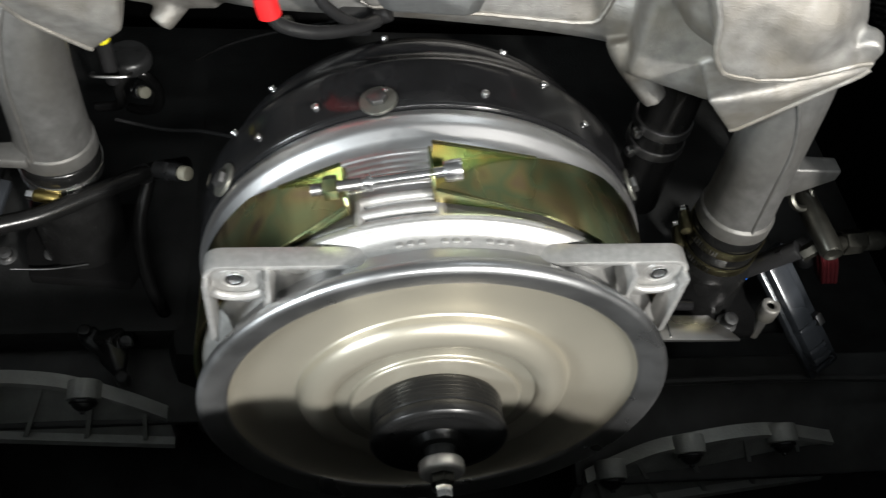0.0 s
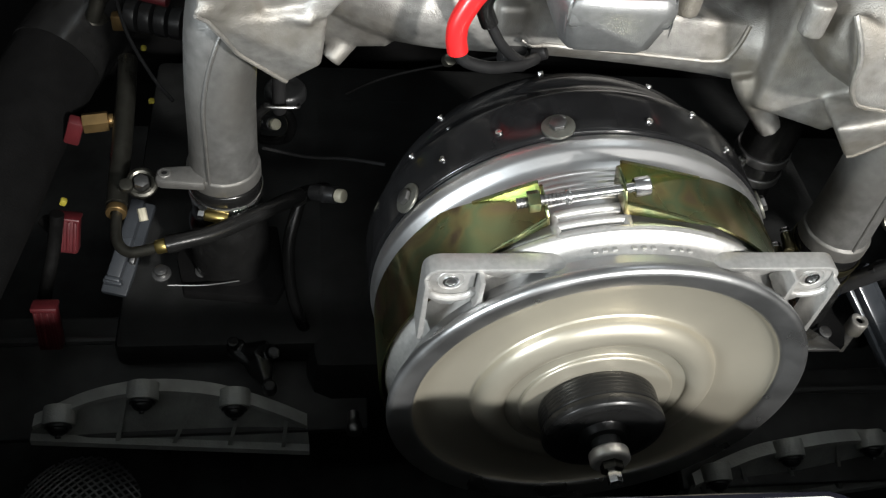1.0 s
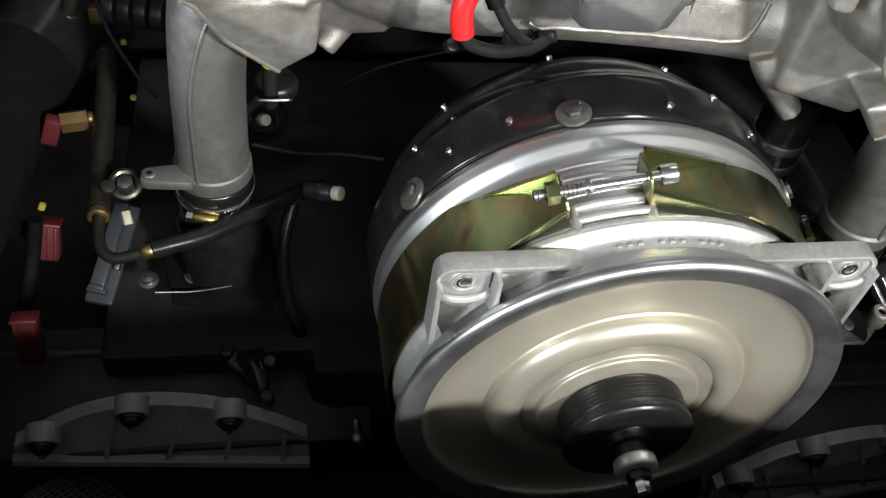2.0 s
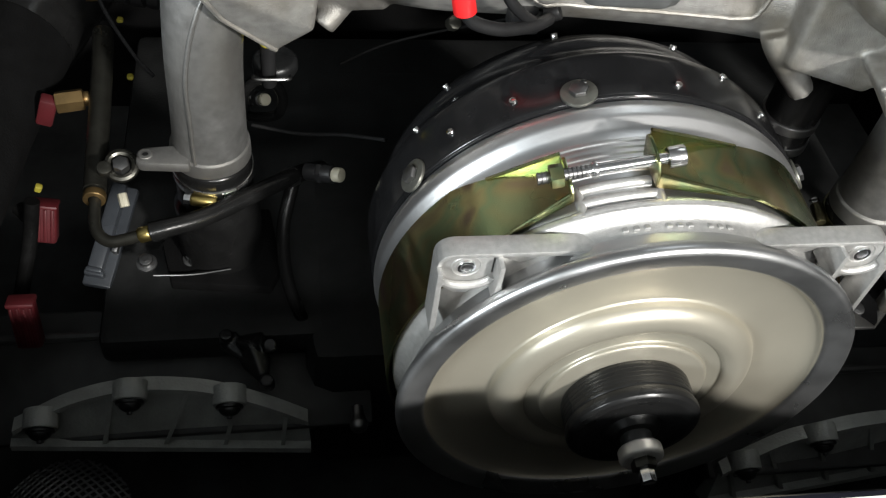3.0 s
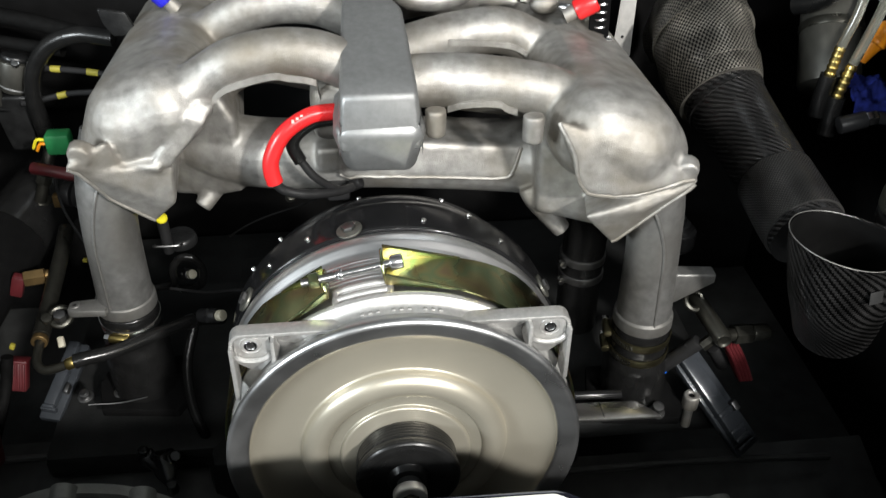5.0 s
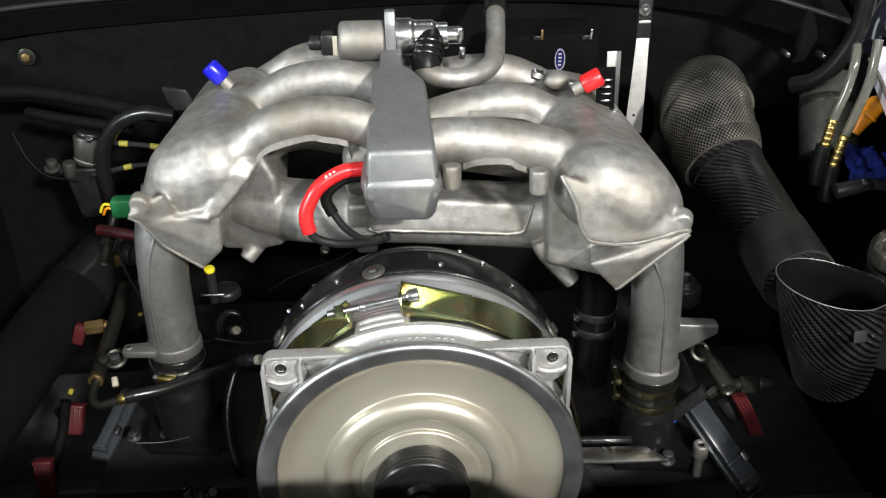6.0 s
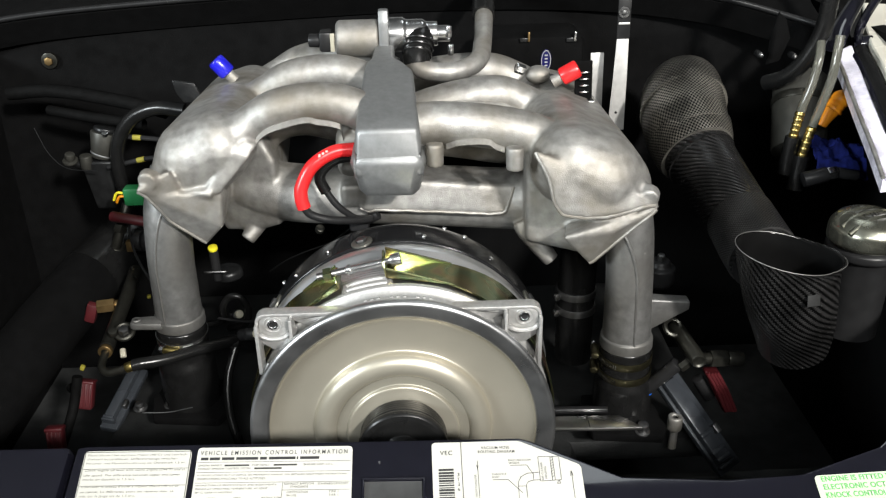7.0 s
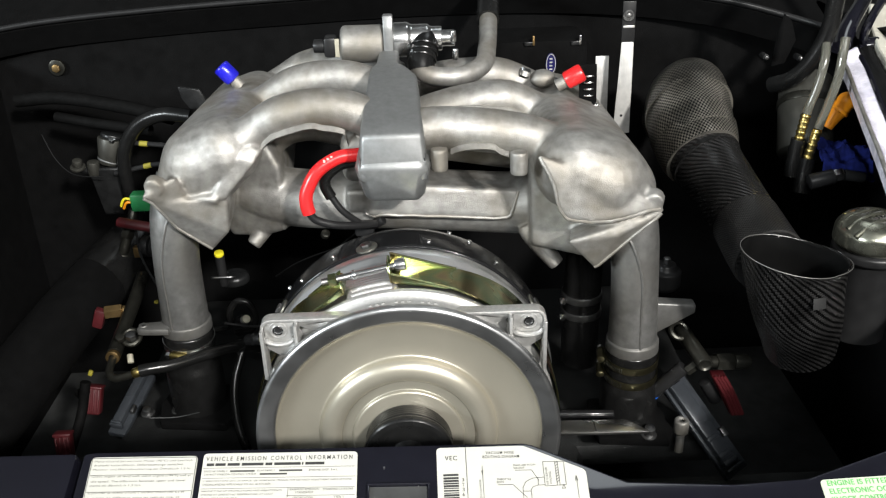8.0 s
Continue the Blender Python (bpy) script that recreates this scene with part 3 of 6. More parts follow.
def strap_tab(a, parent, lean, high, fold, ends):
    """The upturned end of a strap with its folded flanks."""
    bm = bmesh.new()
    away = Matrix.Rotation(radians(90 - a), 4, "Y")
    m = Matrix.Translation(ring_point(a, 0.1355, 0.0495)) @ away @ Matrix.Rotation(radians(lean), 4, "Y") @ Matrix(((0, 0, 1, 0), (1, 0, 0, 0), (0, 1, 0, 0), (0, 0, 0, 1)))
    corner = [(0.0125 - 0.0045 * (1 - math.cos(radians(q))), high - 0.0045 * (1 - math.sin(radians(q)))) for q in (0, 30, 60, 90)]
    slab([(-0.0115, 0), (0.0125, 0), *corner, (-0.004, high), (-0.0085, high * 0.88), (-0.0115, high * 0.55)], -0.0009, 0.0009, 0.0006, m, bm)
    tab = part("tab", bm, ZINC, parent)
    s = 1 if fold > 0 else -1
    for y, h, end in ((0.0618, high, ends[1]), (0.0385, high * 0.5, ends[0])):
        root, tip, far = ring_point(a, 0.1356, y), ring_point(a, 0.1356 + h, y), ring_point(a + fold, 0.1367, end)
        w = bmesh.new()
        vs = [w.verts.new(p + Vector((0, d, 0))) for d in (-0.0006, 0.0006) for p in (root, tip, far)]
        for f in ((0, 1, 2), (5, 4, 3), (0, 3, 4, 1), (1, 4, 5, 2), (2, 5, 3, 0)):
            w.faces.new([vs[i] for i in f])
        bmesh.ops.recalc_face_normals(w, faces=w.faces)
        part("flank", w, ZINC, tab)
        part("rolled_edge", tube([tip, (tip * 0.55 + far * 0.45) + (far - root) * 0.02, far], 0.0010, 8, 4), ZINC, tab)


clamp = thing("strap_clamp", (0, 0.05, 0.5352), "yellow zinc-plated strap clamp drawn together by a long bolt", "clamp")
strap_part("strap", 112, 205, (0.040, 0.062), (0.026, 0.080), clamp, 26)
strap_part("strap", 94, -25, (0.041, 0.062), (0.029, 0.086), clamp, 48)
strap_tab(112, clamp, 8, 0.0112, 17, (0.0312, 0.0735))
strap_tab(94, clamp, -6, 0.017, -24, (0.0352, 0.0738))
A, B = Vector((-0.0690, 0.0465, 0.5340)), Vector((0.0040, 0.0465, 0.5495))
D = (B - A).normalized()
part("bolt_shank", rod(A + D * 0.024, B - D * 0.009, 0.0030, 16), STEEL, clamp, "bright bolt shank")
thread = bmesh.new()
for k in range(12):
    rod(A + D * (k * 0.0022), A + D * (k * 0.0022 + 0.0021), 0.0033, 12, bm=thread, r2=0.0027)
part("thread", thread, DARKSTEEL, clamp, "threaded bolt end")
part("bolt_head", rod(B - D * 0.001, B - D * 0.010, 0.0056, 20, 0.0008), STEEL, clamp, "bright round bolt head")
part("nut", rod(A + D * 0.006, A + D * 0.013, 0.0062, 6, 0.0007), ZINC, clamp)
part("collar", rod(A + D * 0.027, A + D * 0.030, 0.0045, 12, 0.0005), STEEL, clamp)

# ---- intake manifold ----
manifold = thing("intake_manifold", (0, 0.25, 0.50), "bead-blasted cast aluminium intake manifold with six runners", "manifold")
body = bmesh.new()
# left: a domed shell, its corner tip, the raised strip across it and the facet below
blob([(-0.174, 0.199, 0.602, 0.0350), (-0.198, 0.201, 0.590, 0.038), (-0.208, 0.204, 0.570, 0.036), (-0.170, 0.400, 0.596, 0.032), (-0.195, 0.410, 0.584, 0.034), (-0.206, 0.410, 0.565, 0.033)], body)
# the recessed lower body
hull([(-0.222, 0.245, 0.570), (-0.186, 0.248, 0.490), (-0.150, 0.236, 0.494), (-0.126, 0.221, 0.507), (-0.126, 0.216, 0.578), (-0.138, 0.218, 0.602), (-0.172, 0.255, 0.562), (-0.226, 0.42, 0.580), (-0.140, 0.44, 0.54), (-0.150, 0.44, 0.60), (-0.195, 0.43, 0.51)], body, 0.005)
# corner tip, front plate and the flat band that runs up to the neck
hull([(-0.244, 0.150, 0.577), (-0.214, 0.160, 0.592), (-0.205, 0.168, 0.556), (-0.225, 0.178, 0.562)], body, 0.003)
hull([(-0.1700, 0.168, 0.562), (-0.1730, 0.169, 0.529), (-0.1940, 0.181, 0.5055), (-0.2226, 0.168, 0.537), (-0.238, 0.155, 0.570), (-0.206, 0.161, 0.567), (-0.176, 0.252, 0.560), (-0.180, 0.252, 0.530), (-0.192, 0.250, 0.514), (-0.220, 0.240, 0.550)], body, 0.0025)
hull([(-0.1514, 0.1700, 0.6055), (-0.1400, 0.1720, 0.5990), (-0.1851, 0.1640, 0.5665), (-0.1711, 0.1650, 0.5652), (-0.1480, 0.205, 0.607), (-0.140, 0.205, 0.602), (-0.180, 0.200, 0.575), (-0.170, 0.200, 0.570)], body, 0.0014)
hull([(-0.1514, 0.1710, 0.6055), (-0.1400, 0.1730, 0.5990), (-0.1430, 0.1780, 0.6130), (-0.1330, 0.1800, 0.6070), (-0.145, 0.205, 0.612), (-0.135, 0.205, 0.606)], body, 0.0014)
tube([(-0.178, 0.1660, 0.5650, 0.0045), (-0.190, 0.1660, 0.5662, 0.0040), (-0.2035, 0.1670, 0.5665, 0.0025)], seg=12, bm=body)
# right: a larger dome over an overhanging flange, and the narrower body below it
blob([(0.164, 0.150, 0.590, 0.0395), (0.190, 0.150, 0.578, 0.0420), (0.203, 0.152, 0.566, 0.0380), (0.165, 0.390, 0.584, 0.034), (0.190, 0.400, 0.573, 0.036), (0.203, 0.400, 0.558, 0.034)], body)
RIM_LINE = [(0.1250, 0.1190, 0.6145), (0.1312, 0.1160, 0.6043), (0.1377, 0.1135, 0.5905), (0.1411, 0.1125, 0.5766), (0.1441, 0.1120, 0.5642), (0.1511, 0.1110, 0.5555), (0.1710, 0.1100, 0.5518), (0.1918, 0.1105, 0.5522), (0.2073, 0.1125, 0.5550), (0.2250, 0.1155, 0.5595), (0.2370, 0.1180, 0.5600)]
hull(RIM_LINE + [(0.152, 0.120, 0.604), (0.172, 0.113, 0.592), (0.200, 0.116, 0.588), (0.226, 0.130, 0.576), (0.160, 0.160, 0.562), (0.220, 0.160, 0.567)], body, 0.0022)
hull([(0.230, 0.150, 0.556), (0.176, 0.154, 0.497), (0.128, 0.168, 0.504), (0.126, 0.165, 0.600), (0.160, 0.156, 0.546), (0.205, 0.152, 0.548), (0.222, 0.150, 0.572), (0.228, 0.40, 0.560), (0.150, 0.42, 0.60), (0.140, 0.42, 0.54), (0.195, 0.42, 0.51)], body, 0.006)
hull([(0.241, 0.117, 0.558), (0.216, 0.119, 0.570), (0.218, 0.126, 0.554), (0.228, 0.145, 0.556)], body, 0.003)
# the web below the corner
hull([(0.1545, 0.118, 0.5290), (0.1815, 0.1290, 0.4955), (0.2385, 0.1165, 0.5560), (0.2000, 0.1140, 0.5360), (0.1620, 0.155, 0.5240), (0.1850, 0.158, 0.5010), (0.2310, 0.145, 0.5540)], body, 0.002)
for k, (y, top) in enumerate(((0.200, 0.642), (0.312, 0.641), (0.420, 0.632))):
    e = 0.0190
    f = 0.0 if k else -0.011
    tube([(-0.005, y - 0.004, top - 0.022, e), (-0.030, y - 0.003, top - 0.010, e), (-0.055, y - 0.002, top - 0.001, e), (-0.085, y, top, e), (-0.115, y, top - 0.006, e), (-0.138, y, top - 0.018, 0.0180), (-0.160, y + f * 0.6, top - 0.031, 0.0185), (-0.182, y + f, top - 0.045, 0.0200)], seg=24, bm=body)
for k, (y, top) in enumerate(((0.178, 0.6225), (0.292, 0.6215), (0.400, 0.619))):
    e = 0.0210
    f = 0.0 if k else -0.020
    sag = (0.0, 0.020, 0.012)[k]
    tube([(-0.005, y, top - 0.002 - sag * 1.5, e), (0.030, y, top + 0.002 - sag, e), (0.070, y, top - sag * 0.4, e), (0.108, y, top - 0.006 + (0.001 if k else 0), e), (0.135, y, top - 0.014 - sag * 0.1, e), (0.165, y + f, top - 0.028 - sag * 0.3, 0.0215)], seg=24, bm=body)
tube([(-0.185, 0.275, 0.545, 0.030), (-0.145, 0.250, 0.538, 0.0300), (-0.10, 0.238, 0.533, 0.0310), (0.0, 0.238, 0.528, 0.0310), (0.10, 0.234, 0.522, 0.0320), (0.175, 0.20, 0.540, 0.040)], seg=24, bm=body)
hull([(-0.040, 0.201, 0.531), (0.110, 0.200, 0.5215), (0.119, 0.203, 0.545), (-0.038, 0.206, 0.558), (-0.040, 0.25, 0.531), (0.110, 0.25, 0.5215), (0.119, 0.25, 0.545), (-0.038, 0.25, 0.558)], body, 0.006)
# tubes placed to fit the camera's view through the gaps under the front runners
tube([(-0.165, 0.262, 0.565, 0.019), (-0.130, 0.263, 0.598, 0.018), (-0.098, 0.265, 0.606, 0.018), (-0.064, 0.263, 0.600, 0.018), (-0.02, 0.260, 0.590, 0.018)], seg=20, bm=body)
tube([(0.0, 0.252, 0.588, 0.018), (0.05, 0.252, 0.583, 0.018), (0.11, 0.252, 0.573, 0.018), (0.16, 0.250, 0.570, 0.018)], seg=20, bm=body)
box((-0.048, 0.212, 0.543), (0.020, 0.024, 0.024), 0.003, bm=body)
box((-0.03, 0.24, 0.59), (0.06, 0.10, 0.05), 0.012, bm=body, segments=4)
for x, y, z in ((0.036, 0.144, 0.603), (0.108, 0.128, 0.603)):
    tube([(x, y, z + 0.014, 0.0085), (x, y - 0.001, z - 0.008, 0.0080)], seg=16, bm=body)
tube([(-0.140, 0.252, 0.515, 0.0105), (-0.147, 0.246, 0.504, 0.0100), (-0.1645, 0.234, 0.4835, 0.0080)], seg=12, bm=body)
tube([(0.124, 0.192, 0.515, 0.0120), (0.131, 0.186, 0.503, 0.0115), (0.1530, 0.179, 0.4750, 0.0085)], seg=12, bm=body)
tube([(0.233, 0.128, 0.568, 0.011), (0.231, 0.116, 0.566, 0.009)], seg=12, bm=body)
tube([(-0.232, 0.163, 0.585, 0.011), (-0.234, 0.152, 0.584, 0.009)], seg=12, bm=body)
casting = remeshed(part("casting", body, CAST, manifold), 0.0019, 5)
SEAMS = [[(-0.038, 0.2020, 0.5310), (0.0, 0.2010, 0.5290), (0.050, 0.2000, 0.5255), (0.098, 0.2000, 0.5225), (0.112, 0.2020, 0.5290), (0.1180, 0.2050, 0.543)],
         RIM_LINE,
         [(0.239, 0.1165, 0.5555), (0.220, 0.1175, 0.5365), (0.200, 0.1230, 0.5150), (0.1815, 0.1285, 0.4950)],
         [(-0.243, 0.150, 0.575), (-0.232, 0.158, 0.556), (-0.2226, 0.168, 0.537), (-0.208, 0.174, 0.521), (-0.194, 0.180, 0.506)]]
bpy.context.view_layer.update()
skin = BVHTree.FromObject(casting, bpy.context.evaluated_depsgraph_get())


def on_skin(line, steps, lift):
    """The line laid down on the casting's skin."""
    out = []
    for q in curve_points(line, steps):
        p = Vector(q[:3])
        near, normal, _, far = skin.find_nearest(p - PLACE[casting])
        out.append(near + PLACE[casting] + normal * lift if far < 0.02 else p)
    return out


for line in SEAMS:
    part("mould_seam", tube(on_skin(line, 5, 0.0002), 0.0018, 8, 1), CAST, manifold)

FLASH = [[(-0.138, 0.186, 0.606), (-0.124, 0.185, 0.6215), (-0.102, 0.184, 0.6285), (-0.083, 0.1835, 0.6320), (-0.074, 0.184, 0.6275), (-0.061, 0.184, 0.6225), (-0.052, 0.186, 0.612)],
         [(0.047, 0.1615, 0.606), (0.056, 0.1595, 0.6125), (0.072, 0.1590, 0.6150), (0.087, 0.1590, 0.6140), (0.093, 0.1600, 0.6090), (0.102, 0.1615, 0.604)],
         [(0.060, 0.270, 0.618), (0.091, 0.270, 0.616), (0.116, 0.270, 0.612), (0.131, 0.271, 0.604)]]
for line in FLASH:
    bm = bmesh.new()
    prev = None
    for p in on_skin(line, 5, 0.0):
        ring = [bm.verts.new(p + Vector((0, dy, dz))) for dy, dz in ((-0.0012, 0.0004), (-0.0014, -0.0050), (0.003, -0.0050), (0.003, 0.001))]
        if prev:
            for j in range(4):
                bm.faces.new((prev[j], prev[(j + 1) % 4], ring[(j + 1) % 4], ring[j]))
        else:
            bm.faces.new(ring[::-1])
        prev = ring
    bm.faces.new(prev)
    bmesh.ops.recalc_face_normals(bm, faces=bm.faces)
    part("casting_flash", bm, CAST, manifold)

cover = bmesh.new()
rows = [(0.1290, 0.592, 0.603, 0.0285, -0.0065), (0.1330, 0.590, 0.6345, 0.0285, -0.0065), (0.1500, 0.600, 0.6405, 0.0280, -0.0065),
        (0.2000, 0.602, 0.6525, 0.0260, -0.0065), (0.2420, 0.608, 0.6610, 0.0240, -0.0065), (0.2680, 0.612, 0.6630, 0.0180, -0.011), (0.2800, 0.615, 0.6640, 0.0115, -0.013), (0.352, 0.62, 0.660, 0.0105, -0.013)]
prev = None
for y, low, high, half, cx in rows:
    ring = [cover.verts.new(p) for p in ((cx - half * 1.10, y, low), (cx + half * 1.10, y, low), (cx + half * 1.08, y, (low + high) / 2), (cx + half, y, high), (cx - half, y, high), (cx - half * 1.08, y, (low + high) / 2))]
    if prev:
        for j in range(6):
            cover.faces.new((prev[j], prev[(j + 1) % 6], ring[(j + 1) % 6], ring[j]))
    else:
        cover.faces.new(ring[::-1])
    prev = ring
cover.faces.new(prev)
bmesh.ops.recalc_face_normals(cover, faces=cover.faces)
bmesh.ops.bevel(cover, geom=cover.edges[:], offset=0.0036, segments=3, affect="EDGES", profile=0.5)
hull([(-0.0375, 0.1300, 0.606), (0.0235, 0.1290, 0.606), (0.0180, 0.1350, 0.5745), (-0.0320, 0.1370, 0.5745), (-0.0375, 0.20, 0.606), (0.0235, 0.20, 0.606), (0.018, 0.20, 0.5745), (-0.032, 0.20, 0.5745)], cover, 0.011)
part("plenum_cover", cover, CAST_DULL, manifold, "smooth cast plenum cover")


def intake_pipe(points, seam, parent):
    p = part("intake_pipe", tube(points, seg=32, steps=8), CAST_PIPE, parent, "dull cast aluminium intake pipe")
    x, y, z, r = points[-1]
    part("end_ring", lathe(round_profile([(r - 0.002, 0.010), (r + 0.0015, 0.007), (r + 0.0018, -0.004), (r - 0.002, -0.005)], 0.001), (x, y, z + 0.004), 48, "z"), CAST_PIPE, p)
    # the mould seam down the front
    part("mould_seam", tube([(q[0] + f * q[3], q[1] - q[3] * math.sqrt(1 - f * f), q[2]) for q, f in zip(points, seam)], 0.0014, 8, 8), CAST_PIPE, p)
    return p


lp = intake_pipe([(-0.222, 0.215, 0.570, 0.026), (-0.2330, 0.203, 0.535, 0.0240), (-0.2375, 0.200, 0.490, 0.0235), (-0.2390, 0.201, 0.445, 0.0238), (-0.2402, 0.203, 0.402, 0.0250)], (0.30, -0.10, -0.40, -0.40, -0.35), manifold)
part("ear", slab([(-0.034, -0.006), (-0.034, 0.004), (-0.030, 0.007), (0.0, 0.010), (0.0, -0.010), (-0.030, -0.008)], -0.004, 0.004, 0.002, Matrix.Translation((-0.252, 0.186, 0.413))), CAST_PIPE, lp)
part("ear_bolt", lathe(round_profile([(0.0022, 0.0012), (0.0045, 0.0012), (0.0050, 0.0), (0.0022, -0.001)], 0.0004), (-0.2800, 0.1855, 0.4172), 20, "z"), CAST_PIPE, lp)
# No bore here: a black disc gives the hole its shade.
part("ear_hole_shade", rod((-0.2800, 0.1855, 0.4160), (-0.2800, 0.1855, 0.4174), 0.0021, 12), PLASTIC, lp, "black disc for the shade in a bolt hole")
rp = intake_pipe([(0.212, 0.160, 0.560, 0.028), (0.2225, 0.151, 0.525, 0.0240), (0.2260, 0.149, 0.485, 0.0233), (0.2275, 0.148, 0.440, 0.0238), (0.2282, 0.147, 0.392, 0.0252)], (-0.90, -0.39, 0.06, 0.10, 0.10), manifold)
part("ear", hull([(0.243, 0.145, 0.444), (0.243, 0.157, 0.444), (0.291, 0.150, 0.437), (0.291, 0.161, 0.437), (0.291, 0.150, 0.430), (0.291, 0.161, 0.430), (0.243, 0.150, 0.402), (0.243, 0.155, 0.402)], None, 0.002), CAST_PIPE, rp)

# ---- the panel at the tail of the bay, with its stickers ----
TAIL = Matrix.Translation((0, -0.098, 0.468)) @ Matrix(((1, 0, 0, 0), (0, 0.911, -0.412, 0), (0, 0.412, 0.911, 0), (0, 0, 0, 1)))
panel = thing("tail_panel", (0, -0.15, 0.40), "glossy black body panel across the tail of the bay", "body panel", kind="structure")
part("plate", slab([(-0.2395, 0.0055), (-0.232, 0.0065), (-0.05, 0.0030), (0.089, 0.0005), (0.096, -0.0015), (0.1615, -0.0335), (0.238, -0.039), (0.292, -0.037), (0.356, -0.0175), (0.42, 0.03), (0.50, 0.12), (0.60, 0.12), (0.60, -0.16), (-0.246, -0.16)], -0.012, 0.0, 0.002, TAIL), BODY, panel)
part("side_block", slab([(-0.60, 0.010), (-0.243, 0.0055), (-0.250, -0.16), (-0.60, -0.16)], -0.03, 0.003, 0.004, TAIL), BODY, panel)


def sticker(name, outline, label, mat=None):
    t = thing(name, TAIL @ Vector((sum(p[0] for p in outline) / len(outline), sum(p[1] for p in outline) / len(outline), 0)), label, "sticker", "stickers on the tail panel")
    soft = []
    n = len(outline)
    for k in range(n):
        a, b, c = (Vector(outline[(k + i) % n]) for i in (-1, 0, 1))
        soft += [tuple(q) for q in round_profile([tuple(a), tuple(b), tuple(c)], 0.0032, 4)[1:-1]]
    part("paper", slab(soft, 0.0001, 0.0005, 0, TAIL), mat or STICKER, t, smooth=False)
    return t


emission = sticker("emission_sticker", [(-0.1492, 0.0015), (-0.0348, -0.0015), (-0.0348, -0.075), (-0.1492, -0.072)], "white printed emission sticker on black paint")
oil = sticker("oil_level_sticker", [(-0.2325, 0.002), (-0.1535, 0.000), (-0.1535, -0.044), (-0.2325, -0.042)], "white printed oil level sticker on black paint")
vacuum = sticker("vacuum_sticker", [(0.0238, -0.0015), (0.0885, -0.0024), (0.1325, -0.0236), (0.1325, -0.075), (0.0238, -0.073)], "white vacuum hose diagram sticker on black paint")

# ---- carbon air duct and scoop ----
duct = thing("air_duct", (0.33, 0.25, 0.50), "carbon fibre air duct with a silvery mesh sleeve", "air duct")
part("sleeve", tube([(0.341, 0.455, 0.534, 0.047), (0.341, 0.430, 0.566, 0.0495), (0.334, 0.390, 0.576, 0.0515), (0.328, 0.345, 0.560, 0.0510), (0.3295, 0.318, 0.547, 0.0475)], seg=40, flat=0.85), MESHCLOTH, duct, "silvery woven mesh sleeve")
part("sleeve_seam", tube([(0.3315, 0.372, 0.5715, 0.0524), (0.3308, 0.366, 0.5697, 0.0524)], seg=40, flat=0.86, smooth=False), MESHCLOTH, duct, "stitched seam of the sleeve")
part("sleeve_band", tube([(0.3292, 0.326, 0.551, 0.0487), (0.3298, 0.310, 0.5435, 0.0460), (0.3310, 0.300, 0.539, 0.0425)], seg=40, flat=0.87, smooth=False), MESHCLOTH, duct)
part("carbon_tube", tube([(0.3310, 0.312, 0.5430, 0.0405), (0.3360, 0.290, 0.5330, 0.0378), (0.3425, 0.262, 0.5230, 0.0352), (0.3465, 0.220, 0.5130, 0.0338), (0.3490, 0.150, 0.5000, 0.0330), (0.3505, 0.122, 0.4952, 0.0332)], seg=40, flat=0.95), CARBON, duct, "black carbon fibre tube")
part("tube_collar", tube([(0.3338, 0.298, 0.5365, 0.0402), (0.3350, 0.294, 0.5347, 0.0398)], seg=40, flat=0.95, smooth=False), CARBON, duct)
part("end_cuff", tube([(0.3476, 0.192, 0.5078, 0.0346), (0.3489, 0.152, 0.5004, 0.0352), (0.3500, 0.130, 0.4968, 0.0350)], seg=40, flat=0.95, smooth=False), CUFF, duct, "finer woven cuff at the lower end")
scoop = thing("air_scoop", (0.345, 0.045, 0.44), "black carbon fibre air scoop with an open mouth", "air scoop")


def rim_point(a, less=0.0):
    """The pointed mouth of the scoop."""
    u = 0.0447 * math.cos(a)
    return Vector((0.3395 + u - less * math.cos(a) + 0.010 * max(0, (u - 0.0315) / 0.014), 0.0564 + (0.0358 - less) * math.sin(a), 0.5375 - less - 0.0080 * math.cos(a) + 0.003 * math.sin(a)))


for part_name, thin, mat in (("shell", 0.0, CARBON), ("lining", 0.0009, LINING)):
    shell = tube([(0.374, 0.086, 0.425, 0.033 - thin), (0.366, 0.078, 0.455, 0.0375 - thin), (0.352, 0.066, 0.495, 0.0420 - thin), (0.3395, 0.056, 0.5340 - thin, 0.0450 - thin)], seg=48, hollow=0.0008)
    count = len(shell.verts) // 2 // 48
    for i, v in enumerate(shell.verts):
        low = min(max((v.co.z - 0.44) / 0.08, 0), 1)
        v.co.y = 0.058 + (v.co.y - 0.058) * (1 - 0.20 * low)
        near = max(0, 1 - (count - 1 - (i // 48) % count) / (count * 0.45))
        a = math.atan2(v.co.y - 0.0564, (v.co.x - 0.3395) * 0.8)
        v.co = v.co.lerp(rim_point(a, 0.0002 + thin), near * near)
    part(part_name, shell, mat, scoop, "smooth black inside" if thin else "")
part("rim_edge", tube([rim_point(2 * math.pi * k / 48) for k in range(49)], 0.0004, 6, 1), CAST_PIPE, scoop, "thin pale rim edge")
part("label_patch", box((0.3545, 0.0220, 0.5080), (0.013, 0.0006, 0.010), 0.0002, Matrix.Rotation(radians(-16), 3, "X") @ Matrix.Rotation(radians(17), 3, "Z")), GREYPATCH, scoop, "small grey patch")

